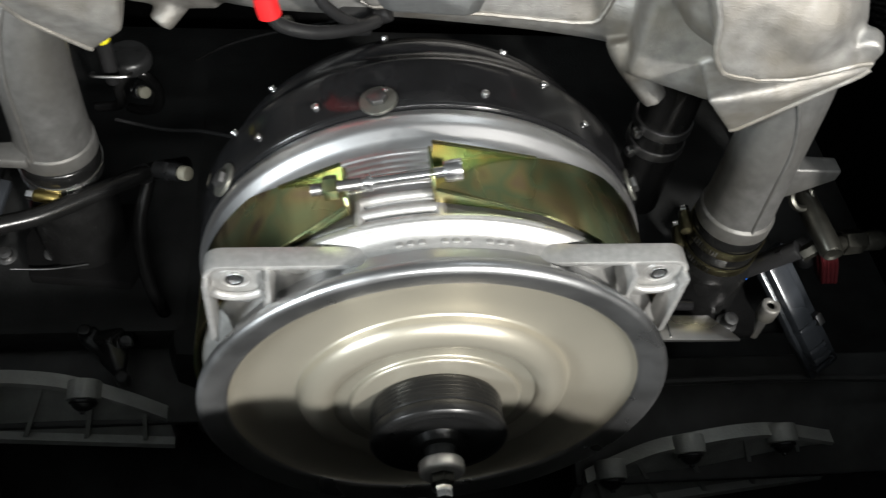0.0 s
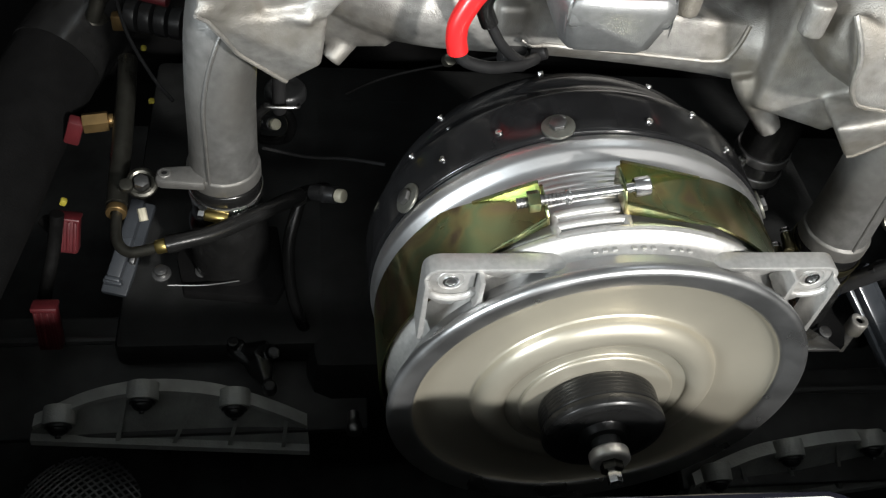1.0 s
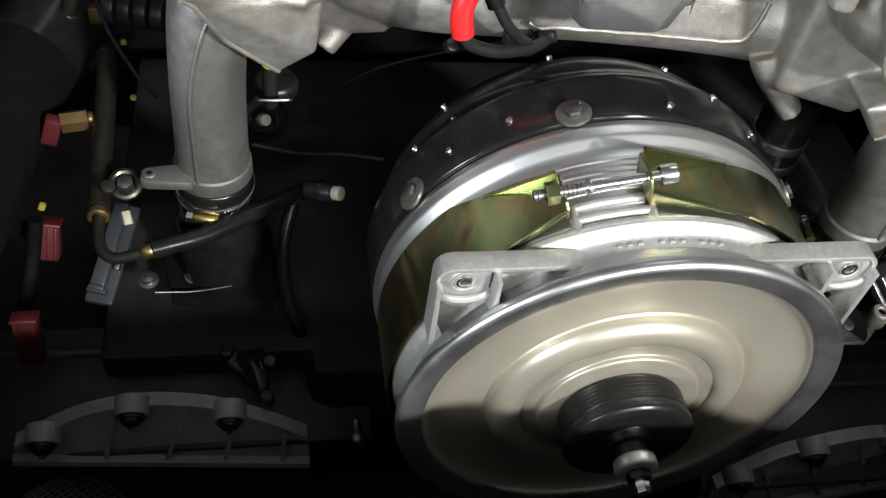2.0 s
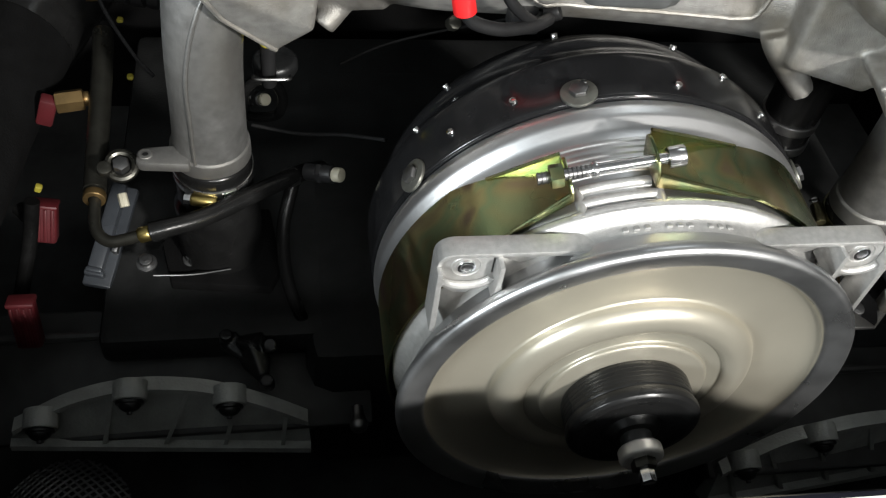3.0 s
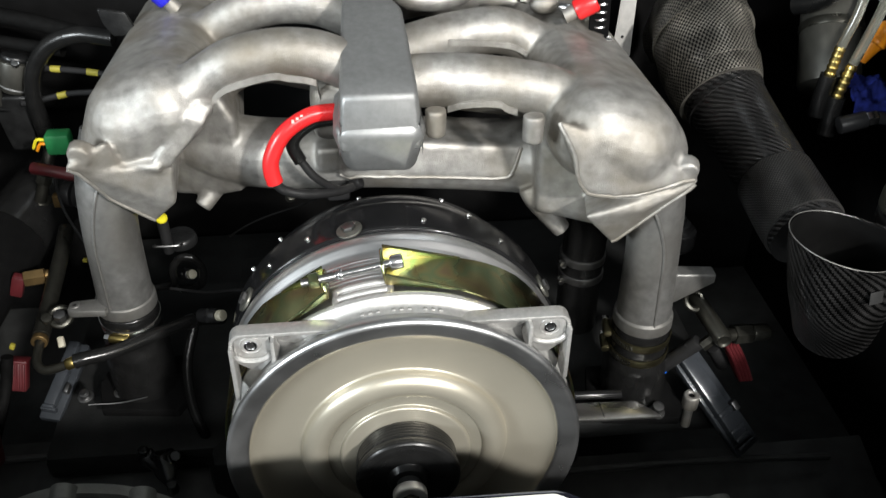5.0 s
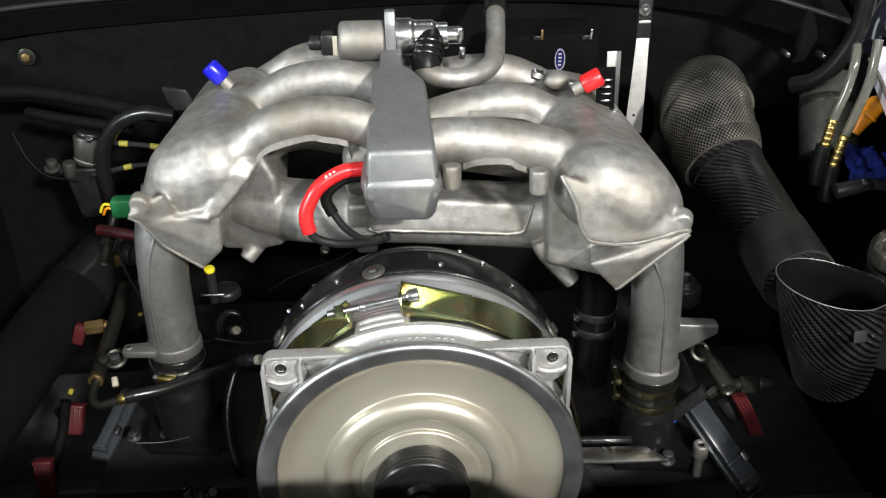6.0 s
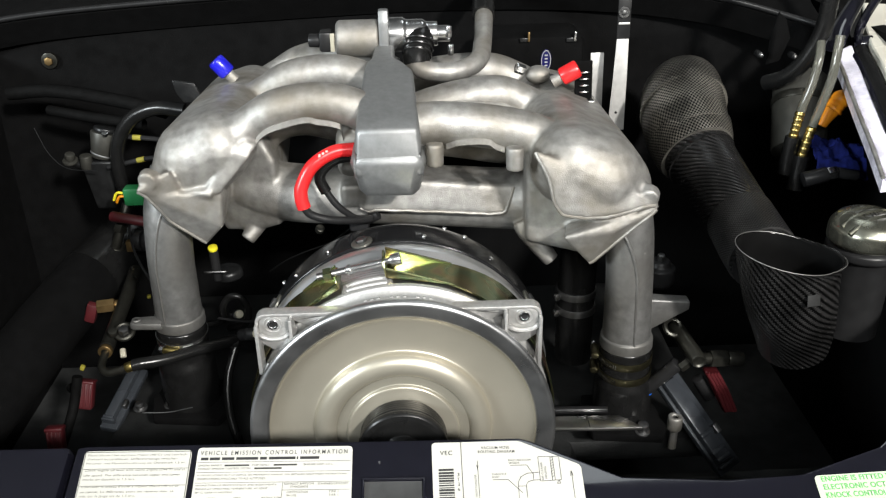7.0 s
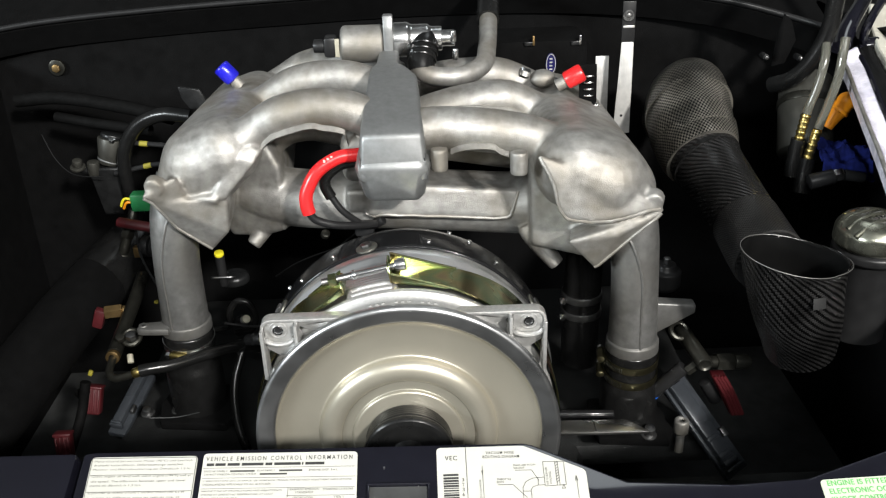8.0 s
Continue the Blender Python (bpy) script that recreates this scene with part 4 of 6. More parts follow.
# ---- engine block below ----
engine = thing("engine_block", (0, 0.25, 0.10), "black engine block and shrouding in deep shade", "engine")
part("top_tin", box((0, 0.315, 0.262), (0.66, 0.36, 0.03), 0.008), ENGINE, engine, "black engine shrouding")
part("crankcase", box((0, 0.28, 0.19), (0.36, 0.34, 0.18), 0.02), ENGINE, engine)


def ring_tube(at, way, big, small, seg=28, bm=None):
    """A ring of round wire."""
    t = towards(way)
    own = bm or bmesh.new()
    pts = [Vector(at) + t @ Vector((big * math.cos(a), big * math.sin(a), 0)) for a in [2 * math.pi * k / seg for k in range(seg)]]
    rows = []
    for k, p in enumerate(pts):
        out = (p - Vector(at)).normalized()
        up = t @ Vector((0, 0, 1))
        rows.append([own.verts.new(p + (out * math.cos(b) + up * math.sin(b)) * small) for b in [2 * math.pi * j / 8 for j in range(8)]])
    for k in range(seg):
        p, q = rows[k], rows[(k + 1) % seg]
        for j in range(8):
            own.faces.new((p[j], q[j], q[(j + 1) % 8], p[(j + 1) % 8]))
    bmesh.ops.recalc_face_normals(own, faces=own.faces)
    return own


def hose_clamp(at, r, screw_angle, mat, tilt=(0, 0, 1), wide=0.008, label="", group=""):
    """A worm-drive clamp: a band, its screw housing, the screw and the worm slots."""
    t = thing("hose_clamp", at, label, "clamp", group)
    up = Vector(tilt).normalized()
    turn = towards(up)
    bm = lathe(round_profile([(r, -wide / 2), (r + 0.0009, -wide / 2), (r + 0.0009, wide / 2), (r, wide / 2)], 0.0003, 2), (0, 0, 0), 56, "z")
    bmesh.ops.transform(bm, matrix=Matrix.Translation(at) @ turn.to_4x4(), verts=bm.verts)
    part("band", bm, mat, t)
    a = radians(screw_angle)
    out = turn @ Vector((math.cos(a), math.sin(a), 0))
    along = up.cross(out).normalized()
    c = Vector(at) + out * (r + 0.0042)
    part("screw_housing", rod(c - along * 0.0085, c + along * 0.0085, 0.0043, 14, 0.0008), GOLD if mat is STEEL else PLATED, t)
    part("screw", rod(c - along * 0.0135, c - along * 0.0088, 0.0038, 6, 0.0006), STEEL, t)
    for k in range(10):
        b = a + (0.0115 + k * 0.0022) / r
        o = turn @ Vector((math.cos(b), math.sin(b), 0))
        part("worm_slot", box(Vector(at) + o * (r + 0.0010), (0.0007, 0.0009, wide * 0.6), 0, Matrix((o, up.cross(o), up)).transposed()), STEEL, t)
    return t


# ---- rubber necks under the intake pipes ----
for side, at, low in (("left", (-0.2402, 0.203, 0.396), 0.300), ("right", (0.2282, 0.147, 0.388), 0.300)):
    x, y, z = at
    t = thing("intake_neck", (x, y, low), "black rubber neck below an intake pipe", "rubber neck", "intake necks")
    part("boot", lathe(round_profile([(0.020, 0.006), (0.0265, 0.004), (0.0265, -0.030), (0.030, -0.040), (0.031, low - z), (0.018, low - z)], 0.003), at, 40, "z"), RUBBER, t)
    plate = [(-0.036, -0.036), (0.036, -0.044), (0.044, -0.026), (0.036, 0.034), (-0.036, 0.034), (-0.044, 0.0)]
    part("flange", slab(plate, -0.006, 0.004, 0.002, Matrix.Translation((x, y, low + 0.002))), FELT, t, "black cast port flange")
hose_clamp((-0.2402, 0.2035, 0.389), 0.0268, 238, STEEL, (0.05, -0.12, 1), label="steel worm-drive clamp with a gold screw housing")
for z in (0.381, 0.363):
    hose_clamp((0.2282, 0.147, z), 0.0270, 172, PLATED, (0, -0.1, 1), 0.0085, "olive plated worm-drive clamp on a rubber neck", "olive hose clamps")
for x, y, z in ((-0.261, 0.188, 0.306), (-0.294, 0.185, 0.306)):
    t = thing("flange_screw", (x, y, z), "black disc for the shade in a socket screw on the black port flange", "screw", "flange screws")
    bolt("head", (x, y, z), (0, -0.2, 1), t, 0.0050, 0.006, 0.0075, DARKSTEEL, socket=True)
t = thing("flange_screw", (0.244, 0.112, 0.306), "black disc for the shade in a socket screw on the black port flange", "screw", "flange screws")
bolt("head", (0.244, 0.112, 0.306), (0, -0.2, 1), t, 0.0055, 0.010, 0.0080, DARKSTEEL, socket=True)

# ---- fuel line on the left bank ----
rail = thing("fuel_rail", (-0.320, 0.25, 0.38), "olive plated fuel rail with a bent end pipe", "fuel rail")
part("pipe", tube([(-0.3170, 0.186, 0.384), (-0.3190, 0.23, 0.388), (-0.3215, 0.29, 0.394), (-0.324, 0.335, 0.400)], 0.0076, 20), OLIVE, rail)
part("end_cap", rod((-0.3165, 0.188, 0.384), (-0.3165, 0.180, 0.384), 0.0066, 18, 0.001), OLIVE, rail)
part("bent_pipe", tube([(-0.3160, 0.186, 0.384), (-0.3155, 0.168, 0.382), (-0.3125, 0.152, 0.381), (-0.3045, 0.1445, 0.3800), (-0.2940, 0.1440, 0.3820), (-0.2780, 0.1450, 0.3870)], 0.0040, 16), OLIVE, rail)
part("collar", lathe(round_profile([(0.004, -0.003), (0.0074, -0.003), (0.0074, 0.003), (0.004, 0.003)], 0.0008), (-0.3165, 0.180, 0.384), 24), BRASS, rail)
part("ferrule", rod((-0.2850, 0.1446, 0.3848), (-0.2775, 0.1450, 0.3872), 0.0052, 18, 0.0008), GOLD, rail, "gold crimped ferrule")
part("banjo_ring", ring_tube((-0.2985, 0.195, 0.398), (0.1, -0.5, 0.8), 0.0088, 0.0028), OLIVE, rail)
part("banjo_bolt", rod((-0.2985, 0.195, 0.394), (-0.2980, 0.192, 0.404), 0.0058, 6, 0.0008), DARKSTEEL, rail)
part("lug", rod((-0.3090, 0.190, 0.398), (-0.3080, 0.188, 0.404), 0.0050, 12, 0.001), OLIVE, rail)
part("drain_nipple", rod((-0.2995, 0.183, 0.384), (-0.2975, 0.176, 0.378), 0.0032, 8, 0.0005), CREAM, rail)
fh = thing("fuel_hose", (-0.245, 0.158, 0.375), "black rubber fuel hose crossing under a pipe", "hose")
part("hose", tube([(-0.2720, 0.1460, 0.3885), (-0.245, 0.158, 0.3860), (-0.208, 0.184, 0.3830), (-0.182, 0.206, 0.376), (-0.165, 0.235, 0.352)], 0.0062, 18), RUBBER, fh)
part("end_cuff", tube([(-0.2780, 0.1450, 0.3872), (-0.2690, 0.1470, 0.3882)], 0.0066, 18), RUBBER, fh, "moulded end cuff")
part("band", tube([(-0.1900, 0.1990, 0.3785), (-0.1850, 0.2035, 0.3770)], 0.0070, 18), DARKSTEEL, fh, "dark crimp band")
hexfit = thing("hex_fitting", (-0.338, 0.272, 0.382), "brown brass hexagon fitting with a red clip", "fitting")
part("hexagon", rod((-0.3520, 0.269, 0.388), (-0.3330, 0.273, 0.388), 0.0082, 6, 0.001), BRASS, hexfit)
part("nose", rod((-0.3330, 0.273, 0.388), (-0.3290, 0.274, 0.388), 0.0055, 14, 0.0008), BRASS, hexfit)
part("red_clip", box((-0.3590, 0.268, 0.382), (0.012, 0.010, 0.024), 0.002, Matrix.Rotation(radians(20), 3, "Y")), DULLRED, hexfit, "dull red clip")


def red_sleeve(at, way, long, wide, group, label):
    """A moulded plug sleeve with ribs along its face."""
    t = thing("plug_sleeve", at, label, "sleeve", group)
    d = Vector(way).normalized()
    across = (Vector((1, 0, 0)) - d * d.x).normalized()
    deep = d.cross(across)
    turn = Matrix((across, deep, d)).transposed()
    part("sleeve", box(at, (wide * 2, wide * 1.3, long), 0.003, turn, segments=3), DULLRED, t)
    for k in range(4):
        p = Vector(at) - deep * wide * 0.66 + across * wide * (-0.72 + 0.48 * k)
        part("rib", box(p, (wide * 0.26, 0.0024, long * 0.86), 0.0008, turn), DULLRED, t)
    part("collar", box(Vector(at) + d * long * 0.47, (wide * 2.15, wide * 1.45, long * 0.10), 0.0015, turn), DULLRED, t)
    return t


red_sleeve((-0.380, 0.250, 0.282), (0.15, 0.35, 1), 0.034, 0.0105, "red plug sleeves", "dull red ribbed plug sleeve in shade")
red_sleeve((-0.377, 0.150, 0.286), (0.0, 0.25, 1), 0.042, 0.0090, "red plug sleeves", "dull red ribbed plug sleeve in shade")
for p, q in (((-0.400, 0.262, 0.285), (-0.372, 0.255, 0.288)), ((-0.382, 0.246, 0.310), (-0.400, 0.20, 0.24))):
    single("plug_lead", tube([p, ((p[0] + q[0]) / 2, p[1] - 0.012, (p[2] + q[2]) / 2 - 0.004), q], 0.0058, 12), LOOM, "black ignition lead in shade", "lead", "ignition leads")
single("yellow_tag", box((-0.3765, 0.252, 0.318), (0.0055, 0.005, 0.0065), 0.0015, Matrix.Rotation(radians(25), 3, "Y")), TAPE, "small yellow plastic tag on a lead", "tag", "yellow tags")
single("yellow_tag", box((-0.306, 0.312, 0.376), (0.005, 0.005, 0.004), 0.0015), TAPE, "small yellow plastic tag on a lead", "tag", "yellow tags")
single("yellow_tag", box((-0.316, 0.364, 0.390), (0.005, 0.005, 0.004), 0.0015), TAPE, "small yellow plastic tag on a lead", "tag", "yellow tags")


def coil_rail(top, low, wide, label, bands):
    """A stepped plastic rail laid along the cylinder head."""
    t = thing("wiring_rail", low, label, "rail", "wiring rails")
    a, b = Vector(top), Vector(low)
    d = (b - a).normalized()
    side = d.cross(Vector((0, -0.4, 1))).normalized()
    up = side.cross(d).normalized()
    turn = Matrix((side, d, up)).transposed()
    n = (b - a).length
    part("base", box((a + b) / 2 - up * 0.006, (wide, n, 0.008), 0.0015, turn), GREYBAR, t)
    part("ridge", box((a + b) / 2 + side * wide * 0.12 - d * n * 0.06, (wide * 0.56, n * 0.86, 0.012), 0.0025, turn), GREYBAR, t)
    for f in bands:
        part("raised_band", box(a + (b - a) * f + side * wide * 0.12, (wide * 0.60, n * 0.055, 0.0145), 0.0020, turn), GREYBAR, t)
    part("end_step", box(b - d * 0.008 - up * 0.002 + side * wide * 0.1, (wide * 0.72, 0.004, 0.014), 0.0012, turn), GREYBAR, t)
    part("clip", box(a + (b - a) * 0.62 - side * wide * 0.36 + up * 0.001, (wide * 0.22, 0.010, 0.008), 0.0012, turn), DARKSTEEL, t)
    return t


coil_rail((-0.316, 0.262, 0.309), (-0.335, 0.186, 0.281), 0.021, "grey plastic wiring rail along the cylinder head", (0.88,))
coil_rail((0.278, 0.150, 0.345), (0.335, 0.088, 0.272), 0.030, "grey plastic wiring rail along the cylinder head", (0.60, 0.78, 0.86))
# Reflection along the tin's edge, drawn as a thin steel tube.
single("tin_edge_highlight", tube([(-0.2877, 0.1700, 0.3102), (-0.2595, 0.1700, 0.3099), (-0.2326, 0.1700, 0.3150)], 0.0006, 6), DARKSTEEL, "thin steel line as a painted highlight on black shrouding", "edge trim")

for at, way in (((-0.154, 0.184, 0.397), (0.8, -0.5, 0.35)), ((-0.206, 0.329, 0.338), (0.5, -0.7, 0.5))):
    a, d = Vector(at), Vector(way).normalized()
    t = thing("capped_sensor", a - d * 0.02, "black sensor with a cream plastic cap", "sensor", "capped sensors")
    part("plug", rod(a - d * 0.028, a - d * 0.005, 0.0065, 14, 0.001), PLASTIC, t)
    part("cap", rod(a - d * 0.006, a + d * 0.0015, 0.0052, 16, 0.0015), CREAM, t, "cream cap")
    part("collar", rod(a - d * 0.018, a - d * 0.013, 0.0075, 6, 0.0008), PLASTIC, t)
single("loop_hose", tube([(-0.244, 0.320, 0.330), (-0.2240, 0.316, 0.3372), (-0.2221, 0.315, 0.3568), (-0.2122, 0.315, 0.3703), (-0.1991, 0.315, 0.3687), (-0.1917, 0.315, 0.3530), (-0.1956, 0.317, 0.3337), (-0.2084, 0.322, 0.3251), (-0.222, 0.335, 0.315)], 0.0042, 14), RUBBER, "black rubber loop hose round a sensor", "hose")
single("drain_hose", tube([(-0.186, 0.205, 0.368), (-0.194, 0.185, 0.340), (-0.192, 0.165, 0.305), (-0.180, 0.150, 0.270), (-0.165, 0.145, 0.235)], 0.0050, 12), RUBBER, "thin black hose running down past the fan", "hose")
single("thin_cable", tube([(-0.215, 0.262, 0.372), (-0.180, 0.252, 0.372), (-0.150, 0.240, 0.382), (-0.120, 0.215, 0.40)], 0.0014, 8), PLASTIC, "thin black cable crossing the dark bay", "cable", "thin cables")
single("thin_cable", tube([(-0.334, 0.372, 0.462), (-0.322, 0.335, 0.430), (-0.300, 0.305, 0.405), (-0.285, 0.290, 0.395)], 0.0015, 8), PLASTIC, "thin black cable crossing the dark bay", "cable", "thin cables")

# ---- lower engine: covers, bracket and black shrouding ----
def valve_cover(crest, lip, bosses, group):
    """A cast cover: a flange along its crest, a sloping face with ribs, and a straight lower lip."""
    t = thing("valve_cover", lip[0], "grey cast valve cover with domed bolt bosses", "valve cover", group)
    bm = bmesh.new()
    prev = None
    line = curve_points(crest, 6)
    for k, (x, y, z) in enumerate([p[:3] for p in line]):
        f = k / (len(line) - 1)
        lx, ly, lz = [lip[0][i] + (lip[1][i] - lip[0][i]) * f for i in range(3)]
        ring = [bm.verts.new(p) for p in ((x, y + 0.011, z - 0.03), (x, y + 0.011, z), (x, y, z), (x, y - 0.0005, z - 0.0045), (x, y + 0.004, z - 0.0055), (lx, ly + 0.006, lz + 0.001), (lx, ly, lz), (lx, ly - 0.001, lz - 0.005), (lx, ly + 0.02, lz - 0.02))]
        if prev:
            for j in range(9):
                bm.faces.new((prev[j], prev[(j + 1) % 9], ring[(j + 1) % 9], ring[j]))
        else:
            bm.faces.new(ring[::-1])
        prev = ring
    bm.faces.new(prev)
    bmesh.ops.recalc_face_normals(bm, faces=bm.faces)
    part("cover", bm, VALVE, t, sharp=20)
    for x, y, z in bosses:
        b = part("boss", rod((x, y + 0.009, z - 0.004), (x, y - 0.005, z - 0.008), 0.0120, 28, 0.0012), VALVE, t)
        d = Vector((0, -0.80, -0.25)).normalized()
        c = Vector((x, y - 0.0045, z - 0.0080))
        cap = rod(c, c + d * 0.0030, 0.0100, 20, 0.0010)
        ball(c + d * 0.0015, (0.0084, 0.0070, 0.0070), cap)
        rod(c + d * 0.005, c + d * 0.0102, 0.0020, 8, 0.0006, cap)
        part("bolt", cap, BLACKCAST, b, "domed dark bolt")
    n = 5
    for k in range(n):
        f = (k + 0.5) / n
        p = line[int(f * (len(line) - 1))]
        q = [lip[0][i] + (lip[1][i] - lip[0][i]) * f for i in range(3)]
        part("rib", hull([(p[0] - 0.0016, p[1] + 0.002, p[2] - 0.005), (p[0] + 0.0016, p[1] + 0.002, p[2] - 0.005), (q[0] - 0.0016, q[1] + 0.001, q[2] + 0.003), (q[0] + 0.0016, q[1] + 0.001, q[2] + 0.003), (q[0] - 0.0016, q[1] + 0.008, q[2] - 0.004), (q[0] + 0.0016, q[1] + 0.008, q[2] - 0.004)]), VALVE, t)
    return t


valve_cover([(-0.385, 0.083, 0.250), (-0.345, 0.094, 0.264), (-0.304, 0.098, 0.271), (-0.265, 0.097, 0.269), (-0.236, 0.094, 0.262), (-0.205, 0.089, 0.249), (-0.180, 0.084, 0.236)],
            [(-0.391, 0.083, 0.229), (-0.178, 0.079, 0.203)], [(-0.366, 0.088, 0.258), (-0.304, 0.097, 0.275), (-0.236, 0.094, 0.266)], "valve covers")
valve_cover([(0.135, 0.022, 0.226), (0.154, 0.028, 0.233), (0.185, 0.034, 0.247), (0.212, 0.036, 0.254), (0.255, 0.042, 0.253), (0.294, 0.046, 0.245), (0.345, 0.046, 0.228)],
            [(0.137, 0.016, 0.184), (0.352, 0.036, 0.184)], [(0.154, 0.028, 0.236), (0.212, 0.036, 0.258), (0.294, 0.046, 0.249)], "valve covers")
bracket = bmesh.new()
hull([(-0.243, 0.136, 0.272), (-0.232, 0.142, 0.276), (-0.236, 0.126, 0.268), (-0.222, 0.118, 0.270)], bracket, 0.003)
hull([(-0.236, 0.138, 0.272), (-0.212, 0.140, 0.276), (-0.206, 0.118, 0.270), (-0.210, 0.102, 0.262), (-0.226, 0.116, 0.264), (-0.220, 0.126, 0.282)], bracket, 0.003)
tube([(-0.207, 0.140, 0.262, 0.006), (-0.206, 0.122, 0.284, 0.0055)], seg=12, bm=bracket)
tube([(-0.238, 0.138, 0.262, 0.006), (-0.238, 0.136, 0.281, 0.005)], seg=12, bm=bracket)
tube([(-0.209, 0.104, 0.258, 0.006), (-0.209, 0.102, 0.270, 0.005)], seg=12, bm=bracket)
remeshed(single("cast_bracket", bracket, BLACKCAST, "small dark grey cast bracket", "bracket"), 0.0012, 3)
single("ball_stud", lathe(round_profile([(0.0, 0.0), (0.005, 0.001), (0.007, 0.006), (0.0045, 0.012), (0.004, 0.020)], 0.002), (-0.145, 0.055, 0.27), 20), DARKSTEEL, "dark ball stud beside the fan", "stud")
tin = thing("rear_shrouding", (0, 0.08, 0.20), "black sheet shrouding round the fan", "shrouding")
part("sheet", box((-0.30, 0.135, 0.235), (0.34, 0.10, 0.012), 0.003, Matrix.Rotation(radians(18), 3, "X")), BLACK, tin)
part("edge", tube([(-0.46, 0.152, 0.262), (-0.30, 0.150, 0.266), (-0.15, 0.150, 0.270)], 0.0035, 8), BLACK, tin)
part("sheet", box((0.30, 0.075, 0.222), (0.34, 0.10, 0.012), 0.003, Matrix.Rotation(radians(18), 3, "X")), BLACK, tin)
part("edge", tube([(0.13, 0.086, 0.262), (0.28, 0.09, 0.258), (0.42, 0.09, 0.25)], 0.0035, 8), BLACK, tin)
grille = thing("mesh_grille", (-0.362, 0.066, 0.164), "round grey wire mesh grille low in the bay", "grille")
gx, gy, gz = -0.362, 0.052, 0.168
part("backing", lathe([(0.0, 0.0185), (0.02, 0.0150), (0.035, 0.0075), (0.046, -0.001), (0.050, -0.008)], (gx, gy, gz), 48, "z"), BLACK, grille)
weave = bmesh.new()
for k in range(19):
    u = (k - 9) * 0.0052
    h = math.sqrt(max(0.0485 ** 2 - u * u, 0))
    for swap in (0, 1):
        pts = []
        for j in range(9):
            v = -h + 2 * h * j / 8
            z = 0.0210 - (u * u + v * v) * 9.0
            pts.append((gx + (u + v) * 0.7071 if swap else gx + (u - v) * 0.7071, gy + (v - u) * 0.7071 if swap else gy + (u + v) * 0.7071, gz + z))
        tube(pts, 0.0009, 6, 1, weave)
tagged(part("wire_mesh", weave, CAST_DULL, grille, "grey crossing wires"), kind="stuff")

# ---- right bank ----
spout = thing("fuel_valve", (0.295, 0.13, 0.37), "olive plated fuel valve with hexagon fittings", "valve")
part("body", rod((0.296, 0.118, 0.387), (0.283, 0.165, 0.400), 0.0082, 20, 0.0012), OLIVE, spout)
part("end_face", lathe(round_profile([(0.0, -0.0005), (0.004, -0.0005), (0.0066, -0.0025), (0.0078, 0.0)], 0.001), (0.296, 0.1175, 0.387), 20), OLIVE, spout)
part("neck", rod((0.300, 0.128, 0.383), (0.314, 0.132, 0.380), 0.0060, 14), OLIVE, spout)
part("hexagon", rod((0.311, 0.132, 0.380), (0.330, 0.136, 0.377), 0.0095, 6, 0.0012), OLIVE, spout)
part("end_cap", rod((0.331, 0.136, 0.377), (0.3485, 0.139, 0.374), 0.0078, 18, 0.0015), OLIVE, spout)
part("banjo_ring", ring_tube((0.278, 0.155, 0.405), (0.2, -0.6, 0.7), 0.0088, 0.0028), OLIVE, spout)
part("branch", rod((0.292, 0.128, 0.382), (0.280, 0.125, 0.374), 0.0055, 6, 0.0008), OLIVE, spout)
injector = thing("injector", (0.262, 0.147, 0.315), "black fuel injector with a bright blue ring", "injector")
part("barrel", rod((0.2475, 0.137, 0.338), (0.2785, 0.128, 0.378), 0.0072, 18, 0.0015), PLASTIC, injector)
part("blue_ring", rod((0.2492, 0.1365, 0.3402), (0.2510, 0.1360, 0.3425), 0.0078, 22), material("blue_ring_plastic", (0.01, 0.12, 0.62), 0.4), injector, "bright blue ring")
part("connector", box((0.2690, 0.132, 0.366), (0.012, 0.010, 0.016), 0.002, towards((0.35, -0.3, 0.9))), PLASTIC, injector)
post = thing("stand_post", (0.280, 0.121, 0.292), "pale metal stand post with a hollow screw", "post")
part("head", lathe(round_profile([(0.003, 0.019), (0.0035, 0.021), (0.0070, 0.021), (0.0078, 0.019), (0.0078, 0.006), (0.006, 0.004)], 0.0008), (0.280, 0.121, 0.296), 24, "z"), CAST, post)
part("shank", rod((0.280, 0.121, 0.300), (0.279, 0.119, 0.278), 0.0045, 12), CAST, post)
clipr = thing("red_lead_clip", (0.365, 0.188, 0.275), "dull red ribbed lead clip hanging beside a black plug", "clip")
for k in range(4):
    o = -0.0051 + 0.0034 * k
    part("rib", tube([(0.3268 + o, 0.158, 0.3440), (0.3335 + o, 0.158, 0.3330), (0.3420 + o, 0.158, 0.3170), (0.3535 + o, 0.160, 0.2920)], 0.0024, 10, 4), DULLRED, clipr)
part("backing", hull([(0.3205, 0.161, 0.344), (0.3330, 0.161, 0.344), (0.3470, 0.163, 0.291), (0.3600, 0.163, 0.291), (0.3205, 0.169, 0.344), (0.3330, 0.169, 0.344), (0.3470, 0.171, 0.291), (0.3600, 0.171, 0.291)], None, 0.002), DULLRED, clipr)
part("plug", rod((0.316, 0.170, 0.330), (0.332, 0.172, 0.303), 0.0070, 16, 0.0015), PLASTIC, clipr)
plate = thing("bright_plate", (0.19, 0.082, 0.32), "bright polished metal plate beside the fan", "plate")
